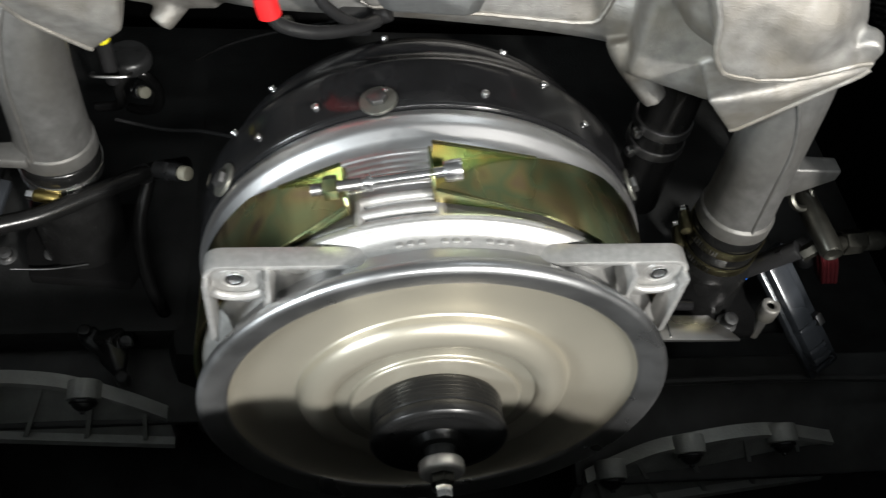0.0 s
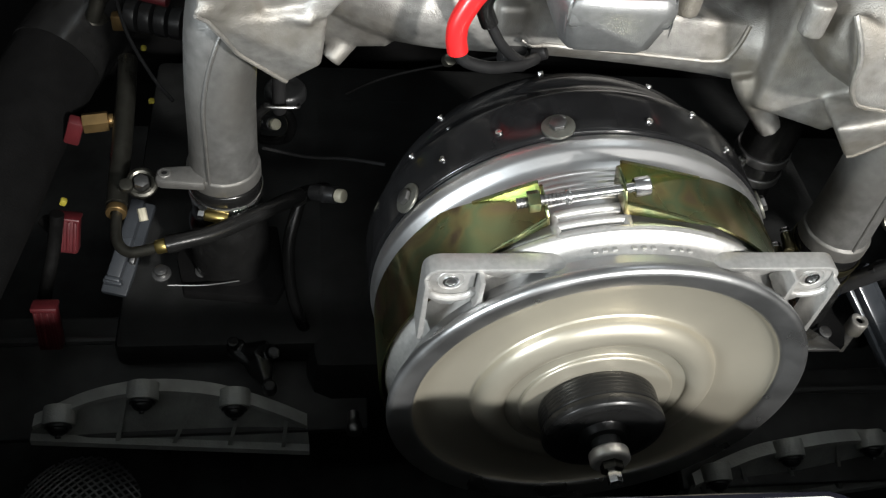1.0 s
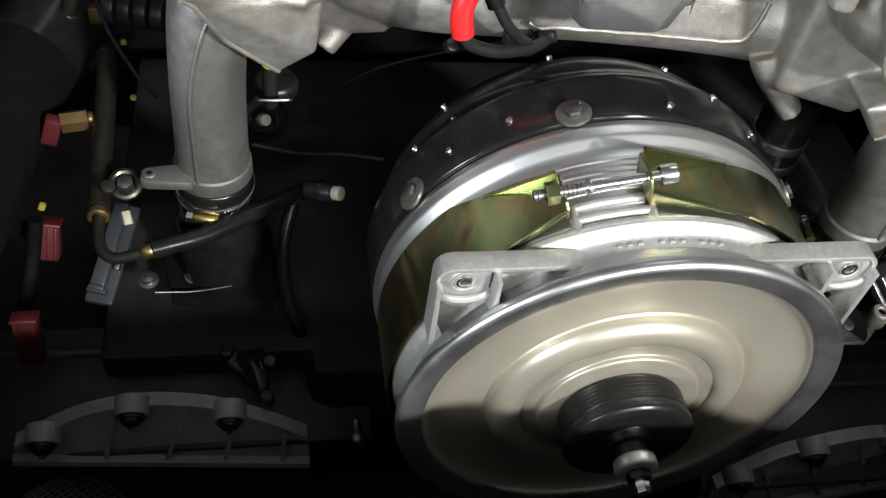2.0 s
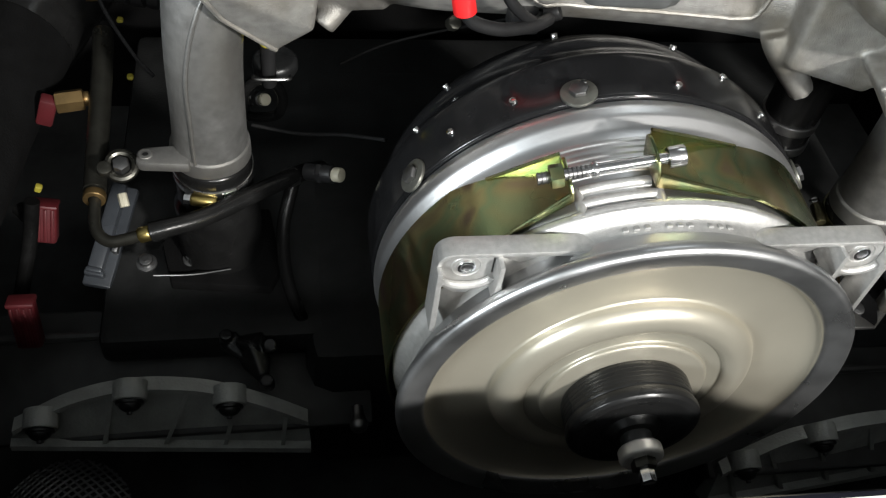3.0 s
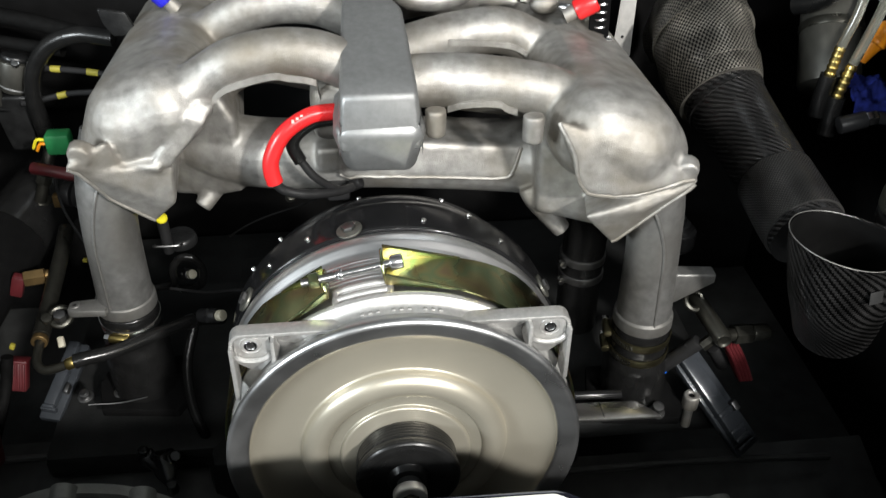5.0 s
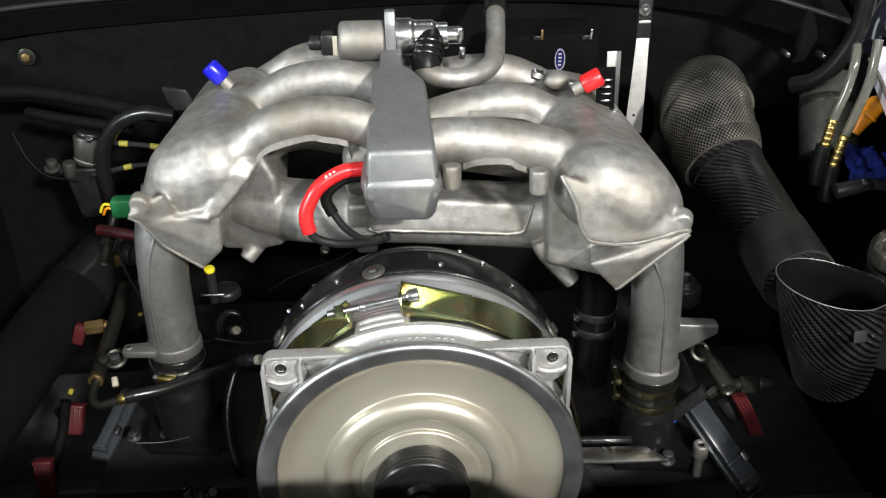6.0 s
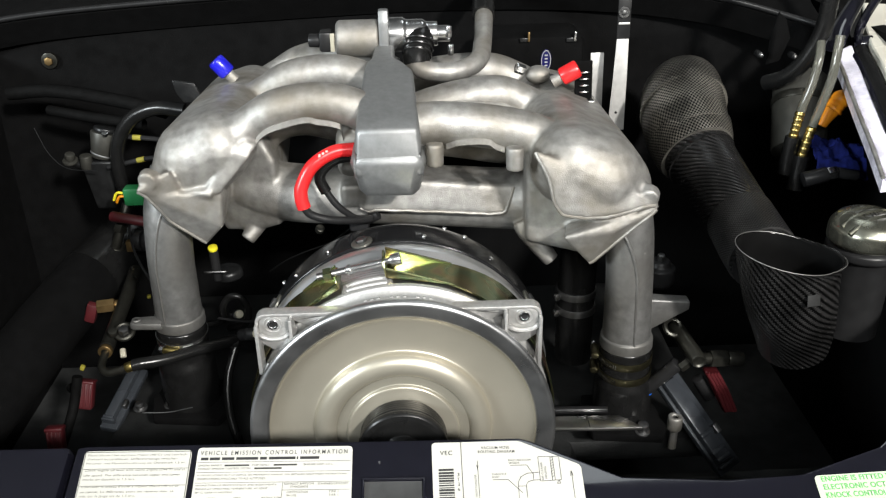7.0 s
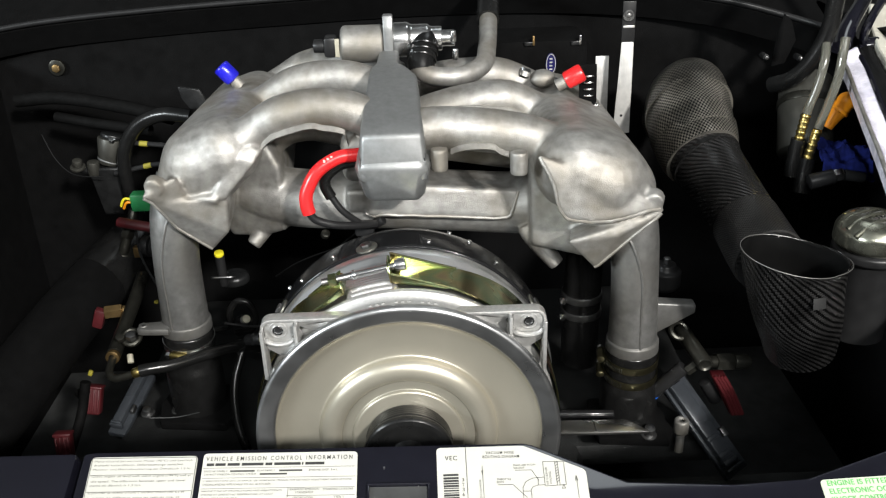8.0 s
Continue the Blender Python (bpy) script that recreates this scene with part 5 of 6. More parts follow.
part("sheet", slab([(0.128, 0.081), (0.200, 0.0785), (0.234, 0.0780), (0.228, 0.086), (0.215, 0.0995), (0.128, 0.1015)], 0.334, 0.3375, 0.0008), SHEET, plate)
part("seam", box((0.182, 0.0905, 0.3378), (0.0012, 0.019, 0.0006), 0), DARKSTEEL, plate)
single("black_rod", rod((0.12, 0.112, 0.338), (0.205, 0.108, 0.338), 0.0042, 14, 0.001), BLACKGLOSS, "glossy black rod beside the fan", "rod")
rib_hose = thing("ribbed_hose", (0.190, 0.222, 0.33), "black ribbed hose with dark clamps", "hose")
part("hose", tube([(0.188, 0.222, 0.33), (0.188, 0.222, 0.40), (0.190, 0.225, 0.47), (0.192, 0.23, 0.51)], 0.0205, 22), RUBBER, rib_hose)
for z in (0.395, 0.415):
    part("clamp_band", lathe(round_profile([(0.020, -0.004), (0.0222, -0.004), (0.0222, 0.004), (0.020, 0.004)], 0.0006), (0.188, 0.2225, z), 32, "z"), DARKSTEEL, rib_hose)
    part("screw", rod((0.164, 0.212, z), (0.166, 0.206, z), 0.0042, 10, 0.0008), STEEL, rib_hose)
gauge = thing("pressure_sensor", (0.275, 0.21, 0.42), "dark round sensor with ribbed body", "sensor")
part("body", lathe(round_profile([(0.0, 0.030), (0.010, 0.030), (0.012, 0.024), (0.0165, 0.022), (0.0165, 0.006), (0.012, 0.0), (0.0, 0.0)], 0.0015), (0.275, 0.210, 0.425), 24, "z"), PLASTIC, gauge)
part("stud", rod((0.275, 0.210, 0.454), (0.275, 0.209, 0.462), 0.0042, 6, 0.0006), DARKSTEEL, gauge)

# ---- idle valve and pipe on top of the manifold ----
idle = thing("idle_valve", (-0.005, 0.36, 0.645), "silver idle control valve held by a metal bracket", "valve")
part("can", lathe(round_profile([(0.0, -0.066), (0.017, -0.066), (0.0205, -0.063), (0.0205, -0.021), (0.019, -0.019), (0.0, -0.019)], 0.002), (0, 0.36, 0.665), 40, "x"), CAST, idle)
part("bracket", slab([(-0.014, -0.03), (0.014, -0.03), (0.010, 0.020), (0.006, 0.033), (-0.006, 0.033), (-0.010, 0.020)], -0.0055, 0.0055, 0.002, Matrix.Translation((-0.013, 0.352, 0.665)) @ Matrix(((0, 0, 1, 0), (1, 0, 0, 0), (0, 1, 0, 0), (0, 0, 0, 1)))), CAST_DULL, idle)
part("nose", lathe(round_profile([(0.0, -0.008), (0.019, -0.008), (0.019, 0.008), (0.0165, 0.012), (0.0165, 0.030), (0.0135, 0.034), (0.0135, 0.046), (0.0, 0.046)], 0.0015), (0, 0.362, 0.668), 40, "x"), STEEL, idle)
part("connector", box((-0.0775, 0.36, 0.664), (0.014, 0.022, 0.022), 0.003), PLASTIC, idle)
part("connector_nose", rod((-0.083, 0.36, 0.664), (-0.096, 0.362, 0.664), 0.0075, 14, 0.001), PLASTIC, idle)
part("clip", box((-0.0695, 0.349, 0.664), (0.005, 0.003, 0.020), 0.0008), CREAM, idle)
part("outlet", lathe(round_profile([(0.0, 0.044), (0.009, 0.044), (0.009, 0.060), (0.0, 0.060)], 0.001), (0, 0.362, 0.668), 24, "x"), STEEL, idle)
elbow = thing("elbow_hose", (0.022, 0.345, 0.635), "black ribbed rubber elbow hose", "hose")
part("hose", tube([(0.030, 0.365, 0.668), (0.026, 0.350, 0.662), (0.022, 0.338, 0.650), (0.022, 0.332, 0.640)], 0.0150, 22), RUBBER, elbow)
for k in range(3):
    part("rib", ring_tube((0.0255 - k * 0.0014, 0.348 - k * 0.0045, 0.661 - k * 0.005), (-0.1, -0.6, -0.6), 0.0150, 0.0016), RUBBER, elbow)
ppipe = thing("bypass_pipe", (0.07, 0.35, 0.62), "bent aluminium pipe rising behind the manifold", "pipe")
part("pipe", tube([(0.018, 0.334, 0.645), (0.030, 0.325, 0.637), (0.055, 0.325, 0.634), (0.078, 0.335, 0.636), (0.092, 0.352, 0.642), (0.097, 0.378, 0.652), (0.101, 0.415, 0.666), (0.103, 0.44, 0.674)], 0.0105, 20), CAST, ppipe)
part("rubber_end", tube([(0.102, 0.432, 0.671), (0.105, 0.47, 0.684), (0.108, 0.52, 0.69)], 0.0135, 18), RUBBER, ppipe)
for x, y, z in ((0.058, 0.352, 0.672), (0.060, 0.352, 0.652)):
    single("band_screw", rod((x, y, z - 0.006), (x, y, z + 0.006), 0.0035, 10, 0.0008), STEEL, "small bright clamp screw", "screw", "band screws")


def capped_stub(at, way, mat, label):
    a, d = Vector(at), Vector(way).normalized()
    t = thing("capped_stub", a - d * 0.012, label, "cap", "capped stubs")
    part("cap", rod(a - d * 0.0100, a + d * 0.0105, 0.0095, 24, 0.0028), mat, t)
    part("stub", rod(a - d * 0.020, a - d * 0.0070, 0.0065, 14), CAST, t)


capped_stub((-0.189, 0.330, 0.6455), (-0.55, 0.0, 0.65), BLUE, "bright blue plastic cap on a short stub")
capped_stub((0.1800, 0.276, 0.6430), (0.75, -0.05, 0.42), RED, "bright red plastic cap on a short stub")
# Black casting colour puts the tab's shade into its material.
single("lifting_tab", slab([(-0.246, 0.631), (-0.222, 0.627), (-0.214, 0.606), (-0.236, 0.606), (-0.243, 0.617)], 0, 0.005, 0.001, Matrix(((1, 0, 0, 0), (0, 0, 1, 0.333), (0, 1, 0, 0), (0, 0, 0, 1)))), BLACKCAST, "lifting tab on the manifold, its shade painted black", "tab")
fit = thing("vacuum_fitting", (0.150, 0.320, 0.625), "small silver vacuum fitting on the manifold", "fitting")
part("boss", ball((0.153, 0.320, 0.630), (0.014, 0.012, 0.010)), CAST, fit)
part("hexagon", rod((0.138, 0.316, 0.636), (0.128, 0.314, 0.640), 0.0055, 6, 0.0008), STEEL, fit)
part("nipple", rod((0.166, 0.312, 0.629), (0.176, 0.306, 0.629), 0.0040, 10, 0.0006), STEEL, fit)
comb = thing("ladder_strip", (0.199, 0.286, 0.612), "black strip with bright ladder rungs", "strip")
part("backing", box((0.1972, 0.2885, 0.6300), (0.0185, 0.003, 0.043), 0.001, Matrix.Rotation(radians(-8), 3, "X")), FELT, comb)
for k in range(4):
    part("rung", tube([(0.1925, 0.2865, 0.6190 + 0.0070 * k), (0.1945, 0.2825, 0.6200 + 0.0070 * k), (0.2005, 0.2825, 0.6200 + 0.0070 * k), (0.2025, 0.2865, 0.6190 + 0.0070 * k)], 0.0011, 8, 3), STEEL, comb)
part("foot", box((0.1965, 0.2760, 0.6120), (0.0205, 0.010, 0.0022), 0.0006), STEEL, comb)

# ---- ignition cables in front of the manifold ----
redh = thing("red_cable", (-0.07, 0.165, 0.55), "bright red silicone cable sleeve", "cable")
part("sleeve", tube([(-0.040, 0.176, 0.602), (-0.060, 0.172, 0.601), (-0.080, 0.166, 0.590), (-0.091, 0.162, 0.572), (-0.0925, 0.160, 0.560), (-0.0905, 0.159, 0.550)], 0.0066, 18), RED, redh)
part("core", tube([(-0.0908, 0.159, 0.551), (-0.084, 0.160, 0.542), (-0.066, 0.165, 0.534), (-0.044, 0.178, 0.527), (-0.030, 0.192, 0.522)], 0.0040, 12), PLASTIC, redh, "black cable core")
for k in range(3):
    part("print_mark", box((-0.0655 - k * 0.0034, 0.1660 - k * 0.0012, 0.6035 - k * 0.0014), (0.0022, 0.0006, 0.0034), 0), STICKER, redh)
blk = thing("black_cable", (-0.06, 0.175, 0.55), "black cable with a rubber boot", "cable")
part("boot", tube([(-0.040, 0.180, 0.594), (-0.058, 0.178, 0.592), (-0.072, 0.176, 0.582), (-0.075, 0.175, 0.572), (-0.070, 0.174, 0.560)], 0.0055, 16), RUBBER, blk)
part("core", tube([(-0.070, 0.174, 0.561), (-0.060, 0.174, 0.545), (-0.046, 0.180, 0.530), (-0.036, 0.192, 0.520), (-0.030, 0.21, 0.512)], 0.0034, 12), PLASTIC, blk)
single("thin_cable", tube([(-0.150, 0.262, 0.430), (-0.130, 0.260, 0.444), (-0.1088, 0.258, 0.4545), (-0.0789, 0.252, 0.468), (-0.060, 0.230, 0.490), (-0.046, 0.212, 0.508)], 0.0010, 10), LOOM, "thin black cable behind the fan", "cable", "thin cables")
plugs = thing("cable_plug", (-0.035, 0.20, 0.495), "black cable plug behind the fan shroud", "plug")
part("body", box((-0.042, 0.205, 0.512), (0.020, 0.016, 0.014), 0.003), PLASTIC, plugs)
part("collar", rod((-0.030, 0.200, 0.519), (-0.022, 0.198, 0.524), 0.0055, 12, 0.001), PLASTIC, plugs)
part("screw", rod((-0.085, 0.215, 0.500), (-0.083, 0.211, 0.505), 0.0048, 8, 0.001), OLIVE, plugs)

# ---- front of the bay: straps and badge ----
stp = thing("tank_strap", (0.264, 0.42, 0.53), "brushed steel strap held by a bolt", "strap")
part("strip", slab([(0.2548, 0.530), (0.2752, 0.530), (0.2747, 0.556), (0.2745, 0.600), (0.2738, 0.643), (0.2594, 0.643), (0.2580, 0.600), (0.2558, 0.556)], 0, 0.0015, 0.0004, Matrix(((1, 0, 0, 0), (0, 0.0, 1, 0.42), (0, 1, 0, 0), (0, 0, 0, 1)))), BRUSHED, stp)
# The strap's darkening towards the top is painted as a black piece.
part("shaded_strip", slab([(0.2590, 0.6425), (0.2742, 0.6425), (0.2740, 0.690), (0.2588, 0.690)], 0, 0.0022, 0.0004, Matrix(((1, 0, 0, 0), (0, 0.0, 1, 0.4195), (0, 1, 0, 0), (0, 0, 0, 1)))), PLASTIC, stp, "upper end of the strap, its shade painted black")
part("buckle", box((0.2665, 0.4185, 0.6610), (0.0135, 0.002, 0.0026), 0.0006), BRUSHED, stp)
part("washer", lathe(round_profile([(0.0032, 0.0008), (0.0062, 0.0008), (0.0066, -0.0008), (0.0032, -0.0008)], 0.0003), (0.2655, 0.4180, 0.6740), 28), STEEL, stp)
part("bolt", rod((0.2655, 0.4190, 0.6740), (0.2655, 0.4155, 0.6740), 0.0031, 6, 0.0006), DARKSTEEL, stp)
# Black disc in place of a shaded hole.
part("hole", rod((0.2638, 0.4204, 0.5525), (0.2638, 0.4192, 0.5525), 0.0016, 10), PLASTIC, stp)
single("back_strap", slab([(0.2378, 0.545), (0.2535, 0.545), (0.2525, 0.618), (0.2362, 0.618)], 0, 0.0015, 0.0004, Matrix(((1, 0, 0, 0), (0, 0, 1, 0.455), (0, 1, 0, 0), (0, 0, 0, 1)))), BRUSHED, "brushed steel strap in shade", "strap")
box_dark = thing("filter_box", (0.17, 0.48, 0.50), "black air filter box with a blue oval badge", "filter box")
part("case", box((0.17, 0.50, 0.57), (0.12, 0.08, 0.14), 0.012), FELT, box_dark)
badge = slab([(0.0066 * math.cos(a), 0.0135 * math.sin(a)) for a in [2 * math.pi * k / 28 for k in range(28)]], 0, 0.001, 0, Matrix.Translation((0.1815, 0.4595, 0.6095)) @ Matrix(((1, 0, 0, 0), (0, 0, -1, 0), (0, 1, 0, 0), (0, 0, 0, 1))))
bd = part("badge", badge, NAVY, box_dark, "blue oval badge")
part("badge_ring", tube([(0.1815 + 0.0056 * math.cos(a), 0.4580, 0.6095 + 0.0122 * math.sin(a)) for a in [2 * math.pi * k / 24 for k in range(25)]], 0.0005, 6, 1), STICKER, bd)
for k in range(4):
    part("badge_mark", box((0.1815, 0.4582, 0.6030 + 0.0043 * k), (0.0036, 0.0006, 0.0016), 0), STICKER, bd)
for x, z, mat in ((0.1596, 0.6390, BRASS), (0.2169, 0.6380, STEEL)):
    clip = thing("case_clip", (x, 0.46, z), "small dim metal clip on the filter box", "clip", "filter box clips")
    part("leg", box((x, 0.4585, z), (0.0030, 0.003, 0.012), 0.0008), mat, clip)
    part("foot", box((x - 0.006, 0.4590, z - 0.004), (0.0100, 0.002, 0.005), 0.0006), BLACKCAST, clip)

# ---- filler, hoses and cloth on the right ----
tank = thing("oil_filler", (0.42, 0.08, 0.44), "plated oil filler cap on its neck", "oil filler")
capc = (0.4370, 0.110, 0.534)
part("cap", lathe(round_profile([(0.0, 0.016), (0.020, 0.0145), (0.029, 0.010), (0.0345, 0.002), (0.0350, -0.012), (0.031, -0.015), (0.0, -0.015)], 0.003), capc, 64, "z"), OILCAP, tank, "dull plated metal cap")
for k in (-1, 0, 1):
    h = math.sqrt(0.030 ** 2 - (k * 0.012) ** 2)
    part("cap_rib", tube([(capc[0] - h + 2 * h * j / 12, capc[1] + k * 0.012 + 0.010 * (-1 + 2 * j / 12), capc[2] + 0.0158 - 0.0085 * (((-h + 2 * h * j / 12) ** 2 + (k * 0.012 + 0.010 * (-1 + 2 * j / 12)) ** 2) / 0.029 ** 2)) for j in range(13)], 0.0026, 10, 2), OILCAP, tank)
part("neck", lathe(round_profile([(0.030, -0.014), (0.0345, -0.017), (0.0350, -0.024), (0.028, -0.028), (0.026, -0.11)], 0.002), capc, 48, "z"), PLASTIC, tank, "black filler neck")
can = thing("breather_can", (0.455, 0.36, 0.50), "dim grey metal breather can with a clamp", "can")
part("body", rod((0.461, 0.335, 0.525), (0.478, 0.400, 0.594), 0.031, 28, 0.004), DIMCAN, can)
part("clamp_band", rod((0.4713, 0.3744, 0.5668), (0.4729, 0.3805, 0.5733), 0.0324, 28, 0.0008), OLIVE, can)
CLEAR = material("milky_clear_hose", (0.24, 0.24, 0.20), 0.15, 0.0, 0.1, 40)
CLEAR.node_tree.nodes["Principled BSDF"].inputs["Transmission Weight"].default_value = 0.7
for pts, gold, foot in (([(0.459, 0.318, 0.658), (0.455, 0.308, 0.640), (0.449, 0.302, 0.616), (0.443, 0.300, 0.597), (0.4405, 0.300, 0.586)], ((0.4403, 0.300, 0.586), (0.4365, 0.300, 0.556)), [(0.4367, 0.300, 0.557), (0.4345, 0.299, 0.540), (0.432, 0.296, 0.515)]),
                        ([(0.470, 0.300, 0.668), (0.4665, 0.293, 0.645), (0.4640, 0.290, 0.625), (0.4580, 0.290, 0.598), (0.4515, 0.290, 0.572)], ((0.4513, 0.290, 0.571), (0.4448, 0.290, 0.536)), [(0.4450, 0.290, 0.538), (0.4430, 0.288, 0.522), (0.4400, 0.284, 0.50)])):
    t = thing("clear_hose", foot[-1], "milky clear hose with a gold fitting and black elbow", "hose", "clear hoses")
    part("hose", tube(pts, 0.0048, 16), CLEAR, t)
    g = part("gold_fitting", rod(gold[0], gold[1], 0.0046, 16, 0.0006), GOLD, t, "gold ribbed fitting")
    d = (Vector(gold[1]) - Vector(gold[0]))
    for k in range(5):
        p = Vector(gold[0]) + d * (0.1 + 0.2 * k)
        part("ridge", rod(p - d * 0.05, p + d * 0.05, 0.0054, 16, 0.0006), GOLD, g)
    part("elbow", tube([*foot], 0.0085, 16), RUBBER, t)
plug = thing("orange_plug", (0.476, 0.312, 0.575), "orange plastic plug with a round head", "plug")
part("stem", tube([(0.470, 0.308, 0.566, 0.005), (0.477, 0.310, 0.578, 0.0078), (0.485, 0.311, 0.590, 0.0105)], seg=18), ORANGE, plug)
part("head", ball((0.4880, 0.3110, 0.5945), (0.0112, 0.0100, 0.0108)), ORANGE, plug)
part("collar", rod((0.480, 0.3105, 0.583), (0.4822, 0.3108, 0.5862), 0.0112, 20, 0.0010), ORANGE, plug)
cloth = bmesh.new()
bmesh.ops.create_grid(cloth, x_segments=30, y_segments=22, size=0.5)
for v in cloth.verts:
    x, y = v.co.x, v.co.y
    v.co = Vector((0.487 + x * 0.058, 0.292 + y * 0.040, 0.541 + 0.026 * y - 0.010 * x + 0.011 * noise.noise(Vector((x * 4, y * 4, 3))) + 0.003 * noise.noise(Vector((x * 14, y * 14, 8))) - 0.05 * max(0, abs(y) - 0.35)))
cl = single("blue_cloth", cloth, BLUECLOTH, "crumpled dark blue cloth tucked beside a can", "cloth")
cl.modifiers.new("thickness", "SOLIDIFY").thickness = 0.0025
single("thick_hose", tube([(0.488, 0.345, 0.80), (0.480, 0.348, 0.740), (0.4760, 0.350, 0.697), (0.4755, 0.352, 0.672), (0.471, 0.355, 0.648), (0.460, 0.361, 0.622), (0.448, 0.372, 0.604), (0.434, 0.392, 0.592)], 0.0095, 22), RUBBER, "thick black rubber hose", "hose")
jc = thing("hose_joint", (0.470, 0.262, 0.51), "black hose joint with a bright nut", "joint")
part("body", rod((0.440, 0.266, 0.519), (0.466, 0.266, 0.525), 0.0085, 18, 0.001), PLASTIC, jc)
part("nut", rod((0.462, 0.266, 0.5245), (0.476, 0.266, 0.5265), 0.0075, 6, 0.0008), STEEL, jc)
part("nose", rod((0.476, 0.266, 0.5265), (0.500, 0.268, 0.5215), 0.0060, 14, 0.0008), PLASTIC, jc)
single("dark_plate", slab([(0.452, 0.600), (0.468, 0.604), (0.478, 0.632), (0.470, 0.655), (0.460, 0.664), (0.454, 0.640)], 0, 0.003, 0.001, Matrix(((1, 0, 0, 0), (0, 0, 1, 0.445), (0, 1, 0, 0), (0, 0, 0, 1)))), FELT, "dark plate hanging beside the thick hose", "plate")
for x, y, z in ((0.436, 0.43, 0.617), (0.478, 0.43, 0.614)):
    t = thing("wall_stud", (x, y, z), "small bright stud on the dark wall", "stud", "wall studs")
    part("stud", rod((x, y + 0.01, z), (x, y - 0.006, z), 0.0038, 12, 0.001), BLACKCAST, t)
    part("tip", rod((x, y - 0.006, z), (x, y - 0.009, z), 0.0026, 12, 0.0006), STEEL, t)

# ---- left front corner ----
single("thick_hose", tube([(-0.255, 0.405, 0.575), (-0.290, 0.412, 0.577), (-0.322, 0.418, 0.564), (-0.343, 0.420, 0.538), (-0.351, 0.420, 0.505), (-0.349, 0.420, 0.470), (-0.345, 0.420, 0.44)], 0.0088, 18), RUBBER, "thick black rubber hose bent over", "hose")
pump = thing("vacuum_pump", (-0.38, 0.44, 0.47), "dim grey metal pump with a tilted cup and a painted rim glint", "pump")
part("base", hull([(-0.398, 0.430, 0.505), (-0.362, 0.430, 0.505), (-0.398, 0.462, 0.505), (-0.362, 0.462, 0.505), (-0.390, 0.435, 0.440), (-0.368, 0.435, 0.440), (-0.390, 0.455, 0.440), (-0.368, 0.455, 0.440)], None, 0.004), BLACKCAST, pump)
part("cup", rod((-0.3760, 0.440, 0.506), (-0.3680, 0.446, 0.538), 0.0135, 28, 0.002, r2=0.0185), DIMCAN, pump)
# Glint on the cup's rim, put in as a ring of paler metal.
part("rim", rod((-0.3752, 0.4406, 0.5100), (-0.3745, 0.4410, 0.5118), 0.0152, 28, 0.0005), CAST_DULL, pump, "paler ring painting a glint on the cup")
part("lid", rod((-0.3680, 0.446, 0.538), (-0.3665, 0.447, 0.5440), 0.0150, 24, 0.0025), BLACKCAST, pump)
part("clip_screw", rod((-0.3630, 0.428, 0.5400), (-0.3622, 0.426, 0.5440), 0.0040, 10, 0.0008), STEEL, pump)
part("side_boss", rod((-0.3940, 0.432, 0.496), (-0.3925, 0.430, 0.514), 0.0075, 16, 0.0015), DIMCAN, pump)
part("knob_flange", rod((-0.4130, 0.432, 0.5050), (-0.4128, 0.431, 0.5085), 0.0095, 20, 0.001), DIMCAN, pump)
part("knob", rod((-0.4126, 0.431, 0.5085), (-0.4112, 0.429, 0.5170), 0.0062, 14, 0.0015), DIMCAN, pump)
part("knob_arm", tube([(-0.4130, 0.434, 0.5050, 0.005), (-0.405, 0.440, 0.500, 0.006), (-0.392, 0.445, 0.496, 0.006)], seg=10), BLACKCAST, pump)
for pts, r in (([(-0.50, 0.50, 0.575), (-0.44, 0.49, 0.580), (-0.36, 0.47, 0.572), (-0.29, 0.45, 0.560)], 0.0085), ([(-0.45, 0.49, 0.555), (-0.39, 0.47, 0.550), (-0.32, 0.45, 0.545)], 0.0065)):
    single("wiring_loom", tube(pts, r, 14), LOOM, "black taped wiring loom along the wall", "loom", "wiring looms")
single("bright_wire", tube([(-0.452, 0.44, 0.548), (-0.435, 0.425, 0.520), (-0.412, 0.415, 0.503), (-0.372, 0.405, 0.502)], 0.0006, 8), BLACKCAST, "thin dark bent wire", "wire")
for pts, marks in (([(-0.335, 0.422, 0.539), (-0.31, 0.42, 0.537), (-0.285, 0.418, 0.534), (-0.25, 0.41, 0.53)], (0.16, 0.85)), ([(-0.365, 0.422, 0.500), (-0.335, 0.42, 0.507), (-0.309, 0.418, 0.512), (-0.26, 0.41, 0.516)], (0.66,))):
    w = thing("taped_cable", pts[1], "thin black cable with yellow tape marks", "cable", "taped cables")
    part("cable", tube(pts, 0.0030, 10), PLASTIC, w)
    line = curve_points(pts, 20)
    for f in marks:
        k = int(f * (len(line) - 1) * 0.7)
        part("tape_mark", rod(Vector(line[k]), Vector(line[min(k + 8, len(line) - 1)]), 0.0034, 10), TAPE, w, "yellow tape")
trunk = thing("air_hose", (-0.41, 0.25, 0.33), "wide black fabric air hose along the side", "hose")
path = [(-0.455, 0.02, 0.330), (-0.440, 0.10, 0.345), (-0.420, 0.19, 0.360), (-0.405, 0.27, 0.372), (-0.385, 0.35, 0.384), (-0.355, 0.42, 0.40)]
part("hose", tube(path, 0.037, 28), FELT, trunk)
part("end_cuff", tube([path[-2], path[-1]], 0.0385, 28), RUBBER, trunk)
conn = thing("green_connector", (-0.317, 0.361, 0.476), "green plastic connector with yellow wires", "connector")
